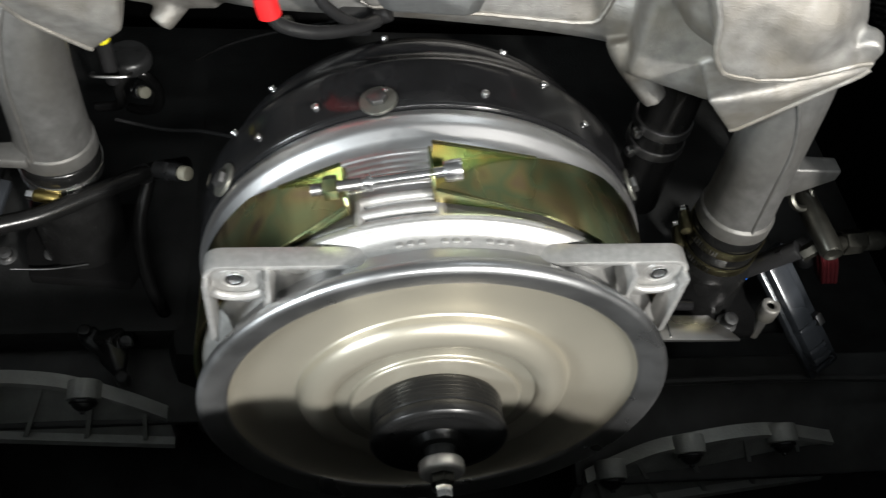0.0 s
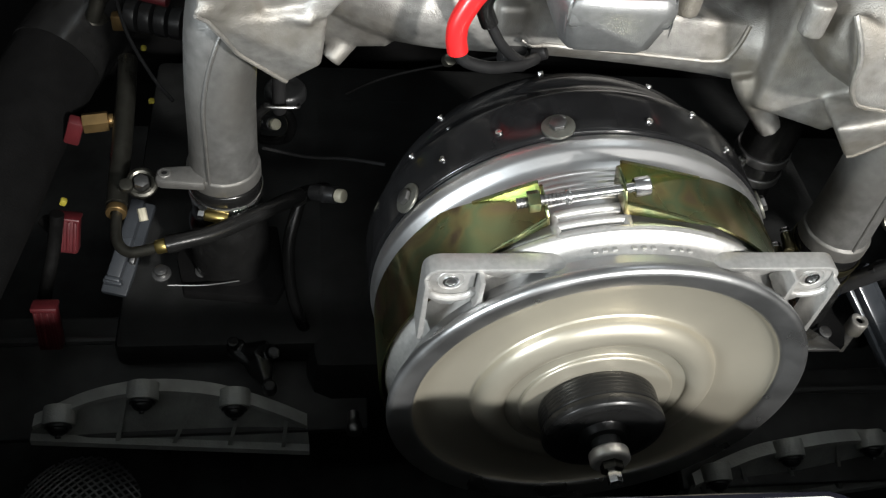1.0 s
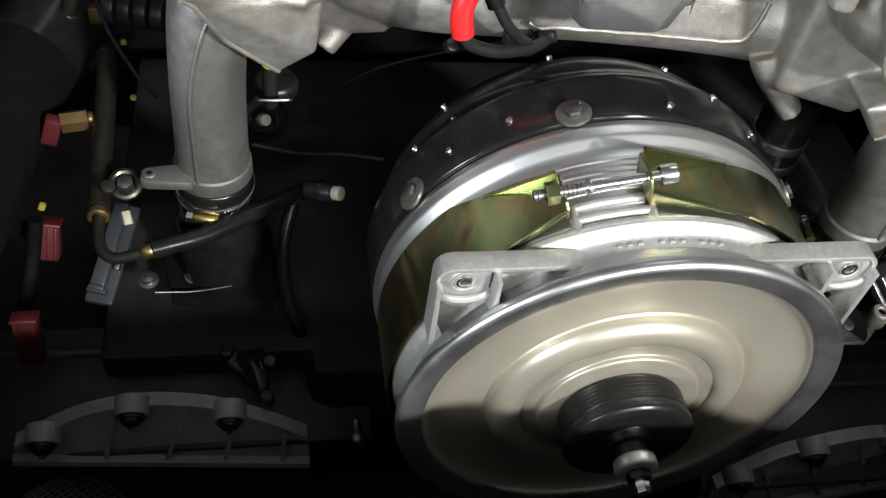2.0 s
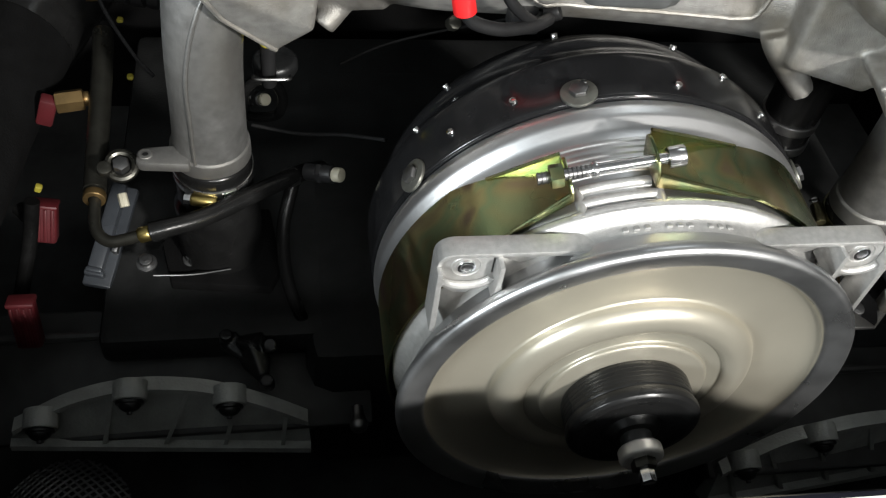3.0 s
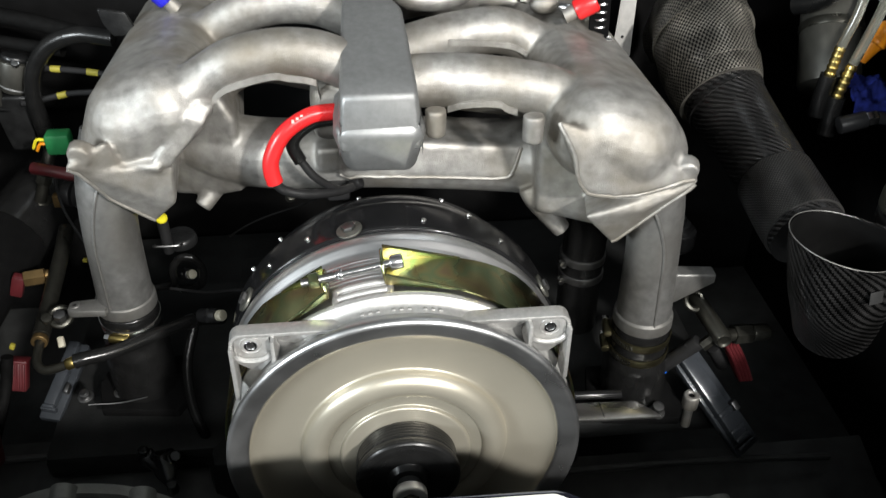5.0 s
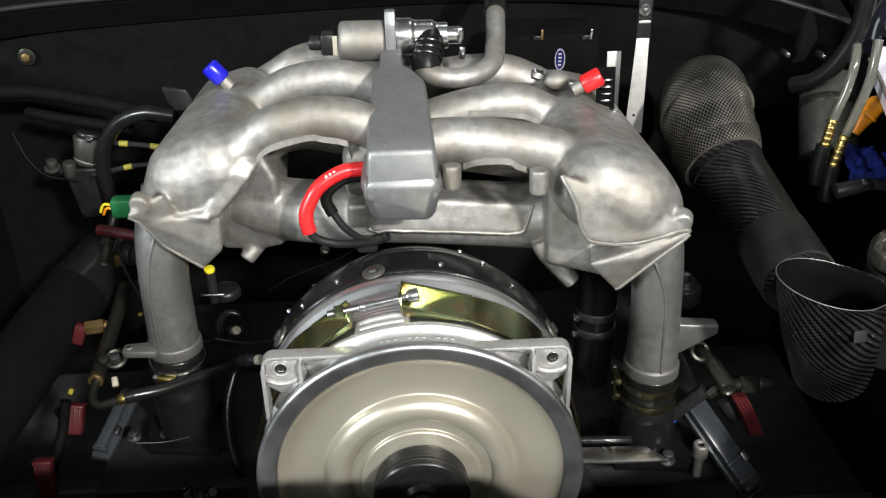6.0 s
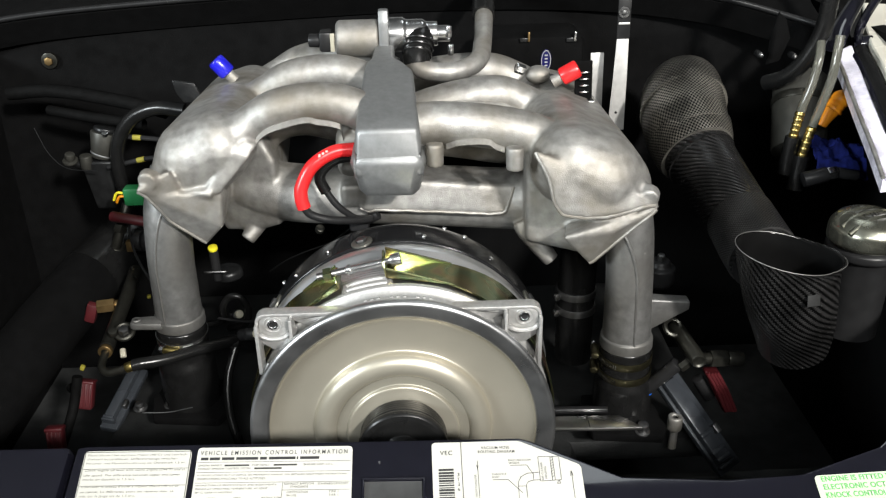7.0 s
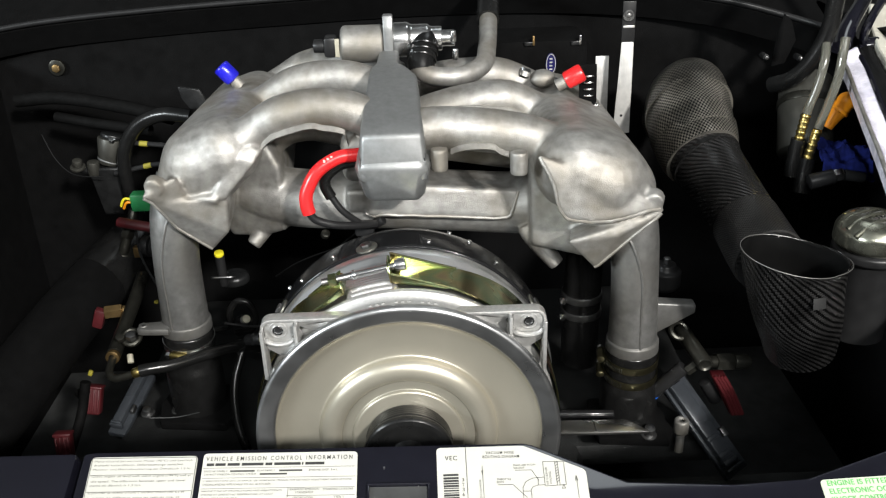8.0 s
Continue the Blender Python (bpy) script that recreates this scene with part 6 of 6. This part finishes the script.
part("shell", box((-0.317, 0.361, 0.487), (0.024, 0.018, 0.022), 0.003), GREEN, conn)
part("wire", tube([(-0.328, 0.359, 0.490), (-0.338, 0.361, 0.490), (-0.344, 0.363, 0.480)], 0.0016, 8), YELLOW, conn, "yellow wire")
part("wire", tube([(-0.328, 0.359, 0.486), (-0.336, 0.361, 0.485), (-0.341, 0.363, 0.477)], 0.0016, 8), ORANGE, conn, "orange wire")
reg = thing("pressure_regulator", (-0.345, 0.37, 0.40), "olive plated pressure regulator with a round end", "regulator")
part("upper", rod((-0.333, 0.375, 0.470), (-0.344, 0.365, 0.440), 0.0065, 16, 0.0012), OLIVE, reg)
part("collar", rod((-0.342, 0.367, 0.446), (-0.345, 0.364, 0.438), 0.0085, 6, 0.0008), OLIVE, reg)
part("lower", rod((-0.344, 0.365, 0.440), (-0.352, 0.362, 0.418), 0.0062, 16, 0.0012), OLIVE, reg)
part("round_end", rod((-0.348, 0.375, 0.416), (-0.364, 0.355, 0.406), 0.0095, 20, 0.0015), OLIVE, reg)
part("clip", box((-0.330, 0.352, 0.425), (0.010, 0.009, 0.014), 0.0015), BRASS, reg)
single("red_sleeve", rod((-0.345, 0.348, 0.466), (-0.285, 0.330, 0.462), 0.0062, 14, 0.001), DULLRED, "dull red sleeve behind the intake pipe", "sleeve")
blk2 = thing("coupling", (-0.30, 0.35, 0.42), "black ribbed coupling behind the pipe", "coupling")
for k in range(4):
    part("ring", rod((-0.322 + k * 0.012, 0.352 - k * 0.003, 0.432), (-0.313 + k * 0.012, 0.350 - k * 0.003, 0.432), 0.013, 18, 0.001), PLASTIC, blk2)
plt = thing("wall_screw", (-0.475, 0.585, 0.60), "plated screw with a wide washer on the wall", "screw")
part("washer", rod((-0.475, 0.590, 0.595), (-0.475, 0.584, 0.595), 0.011, 20, 0.001), OLIVE, plt)
part("head", rod((-0.475, 0.584, 0.595), (-0.475, 0.580, 0.595), 0.006, 6, 0.0008), BRASS, plt)
yb = thing("head_sensor", (-0.205, 0.235, 0.45), "black sensor with a yellow collar under the manifold", "sensor")
part("collar", rod((-0.200, 0.225, 0.477), (-0.200, 0.224, 0.481), 0.0052, 18, 0.001), YELLOW, yb, "yellow collar")
part("body", rod((-0.200, 0.228, 0.440), (-0.200, 0.225, 0.477), 0.0050, 16, 0.001), PLASTIC, yb)
part("bail", tube([(-0.210, 0.222, 0.452), (-0.208, 0.214, 0.456), (-0.188, 0.214, 0.456), (-0.186, 0.222, 0.452)], 0.0012, 8), DARKSTEEL, yb)
part("disc", lathe(round_profile([(0.0, 0.006), (0.014, 0.006), (0.016, 0.003), (0.016, -0.004), (0.0, -0.004)], 0.0015), (-0.196, 0.262, 0.43), 24, "z"), BLACKCAST, yb)

# ---- edge of the opening ----
lip = thing("opening_edge", (0, 0.56, 0.60), "glossy black edge of the bay opening", "body edge", kind="structure")
edge = [(-0.62, 0.53, 0.640), (-0.50, 0.55, 0.660), (-0.35, 0.555, 0.672), (-0.155, 0.555, 0.682), (0.05, 0.555, 0.688), (0.25, 0.55, 0.684), (0.40, 0.535, 0.668), (0.50, 0.505, 0.645), (0.54, 0.46, 0.635)]
part("bead", tube(edge, 0.0035, 12), PLASTIC, lip)
sheet = bmesh.new()
prev = None
for p in curve_points(edge, 4):
    ring = [sheet.verts.new((p[0], p[1] + dy, p[2] + dz)) for dy, dz in ((0, -0.006), (0.03, -0.001), (0.35, 0.12), (0.35, 0.10), (0.03, -0.04))]
    if prev:
        for j in range(5):
            sheet.faces.new((prev[j], prev[(j + 1) % 5], ring[(j + 1) % 5], ring[j]))
    prev = ring
bmesh.ops.recalc_face_normals(sheet, faces=sheet.faces)
part("skin", sheet, FELT, lip)
# Pale lilac base paints the bright reflection of glossy black bodywork.
LILACSHEEN = material("painted_lilac_sheen", (0.80, 0.78, 0.88), 0.28, 0.0, 0.25, 60, 0.3, 60, coat=0.5, stain=0.7, stain_scale=45, stain_colour=(0.34, 0.33, 0.42))
gut = thing("side_gutter", (0.50, 0.22, 0.55), "glossy gutter along the opening, reflections painted pale violet", "gutter", kind="structure")
LINE = [(0.4500, 0.125, 0.5760), (0.4580, 0.170, 0.5900), (0.4680, 0.225, 0.6040), (0.4800, 0.278, 0.6140), (0.4920, 0.325, 0.6215), (0.4990, 0.362, 0.628)]
wide = [0.0185, 0.0190, 0.0195, 0.0200, 0.0200, 0.0195]
bm = bmesh.new()
prev = None
for (x, y, z), w in zip(LINE, wide):
    ring = [bm.verts.new(p) for p in ((x, y, z - 0.014), (x, y, z), (x + 0.0035, y, z - 0.004), (x + 0.0050, y + 0.001, z - 0.001), (x + w, y + 0.004, z + 0.002), (x + w, y + 0.004, z - 0.014))]
    if prev:
        for j in range(6):
            bm.faces.new((prev[j], prev[(j + 1) % 6], ring[(j + 1) % 6], ring[j]))
    else:
        bm.faces.new(ring[::-1])
    prev = ring
bm.faces.new(prev)
bmesh.ops.recalc_face_normals(bm, faces=bm.faces)
part("channel", bm, LILACSHEEN, gut)
part("lip", tube([(x, y, z + 0.001) for x, y, z in LINE], 0.0022, 8), CAST, gut, "thin pale metal edge")
part("outer_lip", tube([(x + w + 0.003, y + 0.004, z + 0.001) for (x, y, z), w in zip(LINE, wide)], 0.0035, 10), BODY, gut)
part("end_plate", hull([(0.5050, 0.352, 0.619), (0.5200, 0.350, 0.622), (0.5085, 0.377, 0.632), (0.5215, 0.379, 0.637), (0.5050, 0.352, 0.612), (0.5200, 0.350, 0.614), (0.5085, 0.377, 0.624), (0.5215, 0.379, 0.629)], None, 0.0025), LILACSHEEN, gut, "dented end plate, reflection painted violet")
BRIM = [(x + w, y, z) for (x, y, z), w in zip(LINE, wide)] + [(0.536, 0.425, 0.640), (0.560, 0.485, 0.652)]
rim = thing("outer_fender", (0.60, 0.25, 0.58), "cream painted outer fender edge behind a black rubber seal", "fender", kind="structure")
for part_name, steps, mat in (("seal", ((0.003, -0.010), (0.004, 0.002), (0.009, 0.0055), (0.0165, 0.006), (0.0195, 0.002), (0.0195, -0.010)), RUBBER),
                              ("painted_edge", ((0.0200, -0.030), (0.0200, 0.0105), (0.0215, 0.0120), (0.12, 0.004), (0.60, -0.05), (0.60, -0.075)), CREAMPAINT)):
    bm = bmesh.new()
    prev = None
    for x, y, z in BRIM:
        ring = [bm.verts.new((x + dx, y, z + dz)) for dx, dz in steps]
        if prev:
            for j in range(6):
                bm.faces.new((prev[j], prev[(j + 1) % 6], ring[(j + 1) % 6], ring[j]))
        else:
            bm.faces.new(ring[::-1])
        prev = ring
    bm.faces.new(prev)
    bmesh.ops.recalc_face_normals(bm, faces=bm.faces)
    part(part_name, bm, mat, rim)
arm = thing("lid_hinge", (0.52, 0.40, 0.62), "glossy black lid hinge arm at the corner", "hinge")
part("arm", tube([(0.500, 0.372, 0.640, 0.012), (0.510, 0.390, 0.650, 0.014), (0.522, 0.402, 0.664, 0.012), (0.540, 0.415, 0.690, 0.010), (0.552, 0.42, 0.74, 0.010)], seg=16, flat=0.7), BODY, arm)
part("pivot", rod((0.530, 0.394, 0.634), (0.552, 0.390, 0.636), 0.010, 20, 0.0015), BODY, arm)
# Lamp glint on the black hinge, added as a steel ball.
part("hinge_glint", ball((0.5165, 0.398, 0.6560), (0.0110, 0.010, 0.0075)), STEEL, arm, "steel ball standing in for a glint on the hinge")
part("brace", tube([(0.536, 0.392, 0.630, 0.005), (0.530, 0.380, 0.660, 0.005), (0.545, 0.376, 0.70, 0.005)], seg=10), BODY, arm)


# ---- print on the stickers ----
def words(text, u, v, wide, parent, high=None, spin=-1.5, mat=None, name="print_line", place=TAIL, lift=0.0008, bold=0.0, space=1.08):
    """A line of print: its lower left corner at (u, v), drawn to a given width."""
    data = bpy.data.curves.new("scrap_text", "FONT")
    data.body, data.size, data.offset, data.space_character = text, 1.0, bold, space
    ob = bpy.data.objects.new("scrap_text", data)
    me = bpy.data.meshes.new_from_object(ob)
    bpy.data.objects.remove(ob)
    bpy.data.curves.remove(data)
    bm = bmesh.new()
    bm.from_mesh(me)
    bpy.data.meshes.remove(me)
    xs, ys = [q.co.x for q in bm.verts], [q.co.y for q in bm.verts]
    k = wide / (max(xs) - min(xs))
    ky = (high / (max(ys) - min(ys))) if high else k
    bmesh.ops.transform(bm, matrix=place @ Matrix.Translation((u, v, lift)) @ Matrix.Rotation(radians(spin), 4, "Z") @ Matrix.Diagonal((k, ky, 1, 1)) @ Matrix.Translation((-min(xs), -min(ys), 0)), verts=bm.verts)
    return part(name, bm, mat or INK, parent, smooth=False)


def bar(u, v, wide, high, parent, spin=-1.5, mat=None, name="print_bar"):
    bm = slab([(0, 0), (wide, 0), (wide, high), (0, high)], 0.0006, 0.0008, 0, TAIL @ Matrix.Translation((u, v, 0)) @ Matrix.Rotation(radians(spin), 4, "Z"))
    return part(name, bm, mat or INK, parent, smooth=False)


E0, ET = -0.1492, 0.0015


def on_e(du, dv):
    return E0 + du, ET + dv - du * 0.0262


words("VEHICLE EMISSION CONTROL INFORMATION", *on_e(0.0022, -0.0062), 0.1085, emission, 0.0034, bold=0.006, space=1.45)
for a, b in ((0.003, 0.0055), (0.0095, 0.0075), (0.0185, 0.009), (0.029, 0.016), (0.0465, 0.005), (0.053, 0.0195), (0.0735, 0.0010), (0.076, 0.014)):
    bar(*on_e(a, -0.0102), b, 0.0021, emission)
words("ENGINE FAMILY", *on_e(0.002, -0.0152), 0.017, emission, 0.0015, mat=GREYINK)
bar(*on_e(0.021, -0.0152), 0.018, 0.0013, emission, mat=GREYINK)
words("EVAP FAMILY", *on_e(0.041, -0.0152), 0.013, emission, 0.0015, mat=GREYINK)
bar(*on_e(0.057, -0.0152), 0.017, 0.0013, emission, mat=GREYINK)
words("ENGINE DISP. 3.6 L", *on_e(0.079, -0.0152), 0.021, emission, 0.0015, mat=GREYINK)
words("EXHAUST EMISSION CONTROL SYSTEM", *on_e(0.002, -0.0178), 0.038, emission, 0.0015, mat=GREYINK)
bar(*on_e(0.043, -0.0178), 0.020, 0.0013, emission, mat=GREYINK)
words("IF SPECIFICATIONS OUT OF RANGE, SEE WORKSHOP MANUAL FOR DETAILED ADJUSTMENT INSTRUCTIONS.", *on_e(0.002, -0.0232), 0.109, emission, 0.0016, mat=GREYINK)
words("SPECIFICATIONS APPLICABLE TO ALL ALTITUDES.", *on_e(0.002, -0.0258), 0.050, emission, 0.0016, mat=GREYINK)
words("ENGINE TUNE-UP SPECIFICATIONS AND ADJUSTMENTS", *on_e(0.002, -0.0310), 0.058, emission, 0.0016, mat=GREYINK)
words("ENGINE AT OPERATING TEMPERATURE, AT LEAST", *on_e(0.002, -0.0337), 0.052, emission, 0.0016, mat=GREYINK)
words("80° C, GEAR IN NEUTRAL", *on_e(0.002, -0.0364), 0.027, emission, 0.0016, mat=GREYINK)
words("EXHAUST EMISSION", *on_e(0.066, -0.0303), 0.021, emission, 0.0016, mat=GREYINK)
words("STANDARDS", *on_e(0.070, -0.0327), 0.013, emission, 0.0016, mat=GREYINK)
words("STANDARD CATEGORY", *on_e(0.090, -0.0305), 0.022, emission, 0.0016, mat=GREYINK)
words("CERTIFICATION", *on_e(0.068, -0.0368), 0.015, emission, 0.0016, mat=GREYINK)
words("IN-USE", *on_e(0.068, -0.0393), 0.007, emission, 0.0016, mat=GREYINK)
words("TIER 1", *on_e(0.098, -0.0366), 0.007, emission, 0.0016, mat=GREYINK)
words("TIER 1", *on_e(0.098, -0.0392), 0.007, emission, 0.0016, mat=GREYINK)
for dv in (-0.0120, -0.0200, -0.0282):
    bar(*on_e(0.001, dv), 0.112, 0.00022, emission, mat=GREYINK)
bar(*on_e(0.064, -0.0344), 0.049, 0.00022, emission, mat=GREYINK)
bar(*on_e(0.0645, -0.0282), 0.0145, 0.00022, emission, -91.5, GREYINK)
bar(*on_e(0.001, -0.0420), 0.112, 0.00022, emission, mat=GREYINK)
for a, w, text in ((0.011, 0.006, "ITEM"), (0.030, 0.006, "SPEC."), (0.050, 0.014, "INSTRUCTION")):
    words(text, *on_e(a, -0.0410), w, emission, 0.0016, mat=GREYINK)
for k in range(9):
    bar(*on_e(0.002, -0.0455 - k * 0.0030), 0.10 - (k * 7 % 5) * 0.012, 0.0013, emission, mat=GREYINK)

O0, OT = -0.2325, 0.0020
for k, (text, w) in enumerate((("Motorölstand bei warmem Motor (90°C) und Leerlauf-", 0.073), ("drehzahl kontrollieren. Differenzmenge zwischen", 0.066), ("Maximal- und Minimalmarkierung am Ölmeßstab 1,5 ltr.", 0.073), ("", 0), ("Check engine oil level with warm engine (194°F) and at", 0.073), ("idle speed. The difference between upper and lower", 0.070), ("marks on dipstick is 1.5 ltrs.", 0.038), ("", 0), ("Contrôler le niveau d'huile à moteur chaud (90°C) et", 0.070), ("au ralenti. La différence entre les repères max. et", 0.067), ("min. sur la jauge est de 1,5 ltrs.", 0.040))):
    if text:
        words(text, O0 + 0.0028, OT - 0.0048 - k * 0.0032 + (0.0008 if k in (4, 8) else 0), w, oil, 0.0021, mat=GREYINK)
for v in (-0.0146, -0.0278):
    bar(O0 + 0.0015, OT + v, 0.076, 0.00028, oil, mat=GREYINK)
bar(O0 + 0.001, OT - 0.0012, 0.077, 0.0004, oil)
bar(O0 + 0.0006, OT - 0.0412, 0.078, 0.0004, oil)
bar(O0 + 0.0009, OT - 0.0412, 0.040, 0.0004, oil, 90)
bar(O0 + 0.0784, OT - 0.0425, 0.040, 0.0004, oil, 90)

V0, VT = 0.0238, -0.0015
words("VEC", V0 + 0.0060, VT - 0.0105, 0.0090, vacuum, 0.0036, -1, bold=0.004, space=1.15)
words("VACUUM HOSE", V0 + 0.0365, VT - 0.0068, 0.0210, vacuum, 0.0023, -1, bold=0.004, space=1.15)
words("ROUTING DIAGRAM", V0 + 0.0340, VT - 0.0100, 0.0270, vacuum, 0.0023, -1, bold=0.004, space=1.15)
bar(V0 + 0.0218, VT - 0.0720, 0.0715, 0.0004, vacuum, 90)
rr = random.Random(5)
v = -0.0205
while v > -0.066:
    w = rr.choice((0.0007, 0.0011, 0.0016))
    v -= w + rr.choice((0.0006, 0.0009))
    bar(V0 + 0.0045, VT + v, 0.0110, w, vacuum, 0, name="barcode_bar")
for k, ch in enumerate("3T36"):
    words(ch, V0 + 0.0178, VT - 0.0275 - k * 0.0038, 0.0017, vacuum, 0.0026, 0)
words("MASS AIR FLOW", V0 + 0.0560, VT - 0.0172, 0.0165, vacuum, 0.0015, -1, mat=GREYINK)
words("SENSOR", V0 + 0.0560, VT - 0.0194, 0.0080, vacuum, 0.0015, -1, mat=GREYINK)
words("THROTTLE", V0 + 0.0430, VT - 0.0278, 0.0105, vacuum, 0.0015, -1, mat=GREYINK)
words("BODY", V0 + 0.0430, VT - 0.0300, 0.0055, vacuum, 0.0015, -1, mat=GREYINK)
words("AIR CLEANER", V0 + 0.0805, VT - 0.0330, 0.0140, vacuum, 0.0015, 90, mat=GREYINK)
words("HOUSING", V0 + 0.0830, VT - 0.0320, 0.0095, vacuum, 0.0015, 90, mat=GREYINK)
words("FROM CANISTER", V0 + 0.0318, VT - 0.0440, 0.0175, vacuum, 0.0014, 90, mat=GREYINK)


def line(points, parent):
    for (a, b), (c, d) in zip(points, points[1:]):
        n = math.hypot(c - a, d - b)
        bar(V0 + a, VT + b, n, 0.00030, parent, math.degrees(math.atan2(d - b, c - a)), name="diagram_line")


line([(0.0330, -0.0160), (0.0330, -0.0690)], vacuum)
line([(0.0322, -0.0195), (0.0330, -0.0230), (0.0338, -0.0195)], vacuum)
line([(0.0780, -0.0145), (0.0930, -0.0150), (0.0930, -0.0330), (0.0780, -0.0335), (0.0780, -0.0145)], vacuum)
line([(0.0865, -0.0147), (0.0865, -0.0332)], vacuum)
line([(0.0885, -0.0147), (0.0885, -0.0332)], vacuum)
for k in range(8):
    line([(0.0865, -0.0165 - k * 0.0021), (0.0885, -0.0150 - k * 0.0021)], vacuum)
line([(0.0910, -0.0330), (0.0898, -0.0360), (0.0925, -0.0360), (0.0915, -0.0330)], vacuum)
line([(0.0780, -0.0265), (0.0690, -0.0270), (0.0640, -0.0295), (0.0615, -0.0340), (0.0612, -0.0500)], vacuum)
line([(0.0780, -0.0325), (0.0730, -0.0325), (0.0690, -0.0335), (0.0672, -0.0360), (0.0672, -0.0500)], vacuum)
line([(0.0730, -0.0267), (0.0728, -0.0325)], vacuum)
line([(0.0612, -0.0370), (0.0672, -0.0372)], vacuum)
line([(0.0570, -0.0206), (0.0690, -0.0208), (0.0735, -0.0290)], vacuum)
line([(0.0435, -0.0314), (0.0545, -0.0316), (0.0640, -0.0420)], vacuum)
line([(0.1010, -0.0270), (0.1010, -0.0650)], vacuum)
line([(0.1003, -0.0305), (0.1010, -0.0265), (0.1017, -0.0305)], vacuum)

green = sticker("octane_sticker", [(0.300, -0.0390), (0.372, -0.0370), (0.372, -0.085), (0.300, -0.085)], "pale green printed engine sticker on black paint", GREENSTICKER)
for k, (text, w) in enumerate((("ENGINE IS FITTED WITH", 0.062), ("ELECTRONIC OCTANE", 0.056), ("KNOCK CONTROL", 0.044))):
    words(text, 0.3045, -0.0440 - k * 0.0062, w, green, 0.0042, 1.0, GREENINK, bold=0.015)
# latch slot and its bright screw in the panel
slot = thing("latch_slot", TAIL @ Vector((-0.005, -0.045, 0)), "recessed black latch slot with a raised frame", "latch")
part("recess", slab([(-0.0255, -0.0305), (0.0160, -0.0315), (0.0160, -0.070), (-0.0255, -0.070)], 0.0002, 0.0006, 0, TAIL), BLACK, slot)
part("frame_bar", slab([(-0.0275, -0.0280), (0.0178, -0.0292), (0.0178, -0.0312), (-0.0275, -0.0302)], 0.0004, 0.0035, 0.0012, TAIL), BODY, slot)
for u in (-0.0272, 0.0165):
    part("frame_bar", slab([(u, -0.0300), (u + 0.0018, -0.0300), (u + 0.0018, -0.072), (u, -0.072)], 0.0004, 0.0030, 0.0008, TAIL), BODY, slot)
c = TAIL @ Vector((-0.0150, -0.0153, 0))
single("paint_chip", rod(c, c + Vector((0, -0.0003, 0.0006)), 0.0008, 8), STEEL, "tiny bright screw tip in black paint", "screw")
# word pressed into the filler cap
words("OIL", -0.0095, -0.004, 0.019, tank, 0.008, 0, OLIVE, "pressed_word", Matrix.Translation((0.4370, 0.1035, 0.5497)), 0.0005)
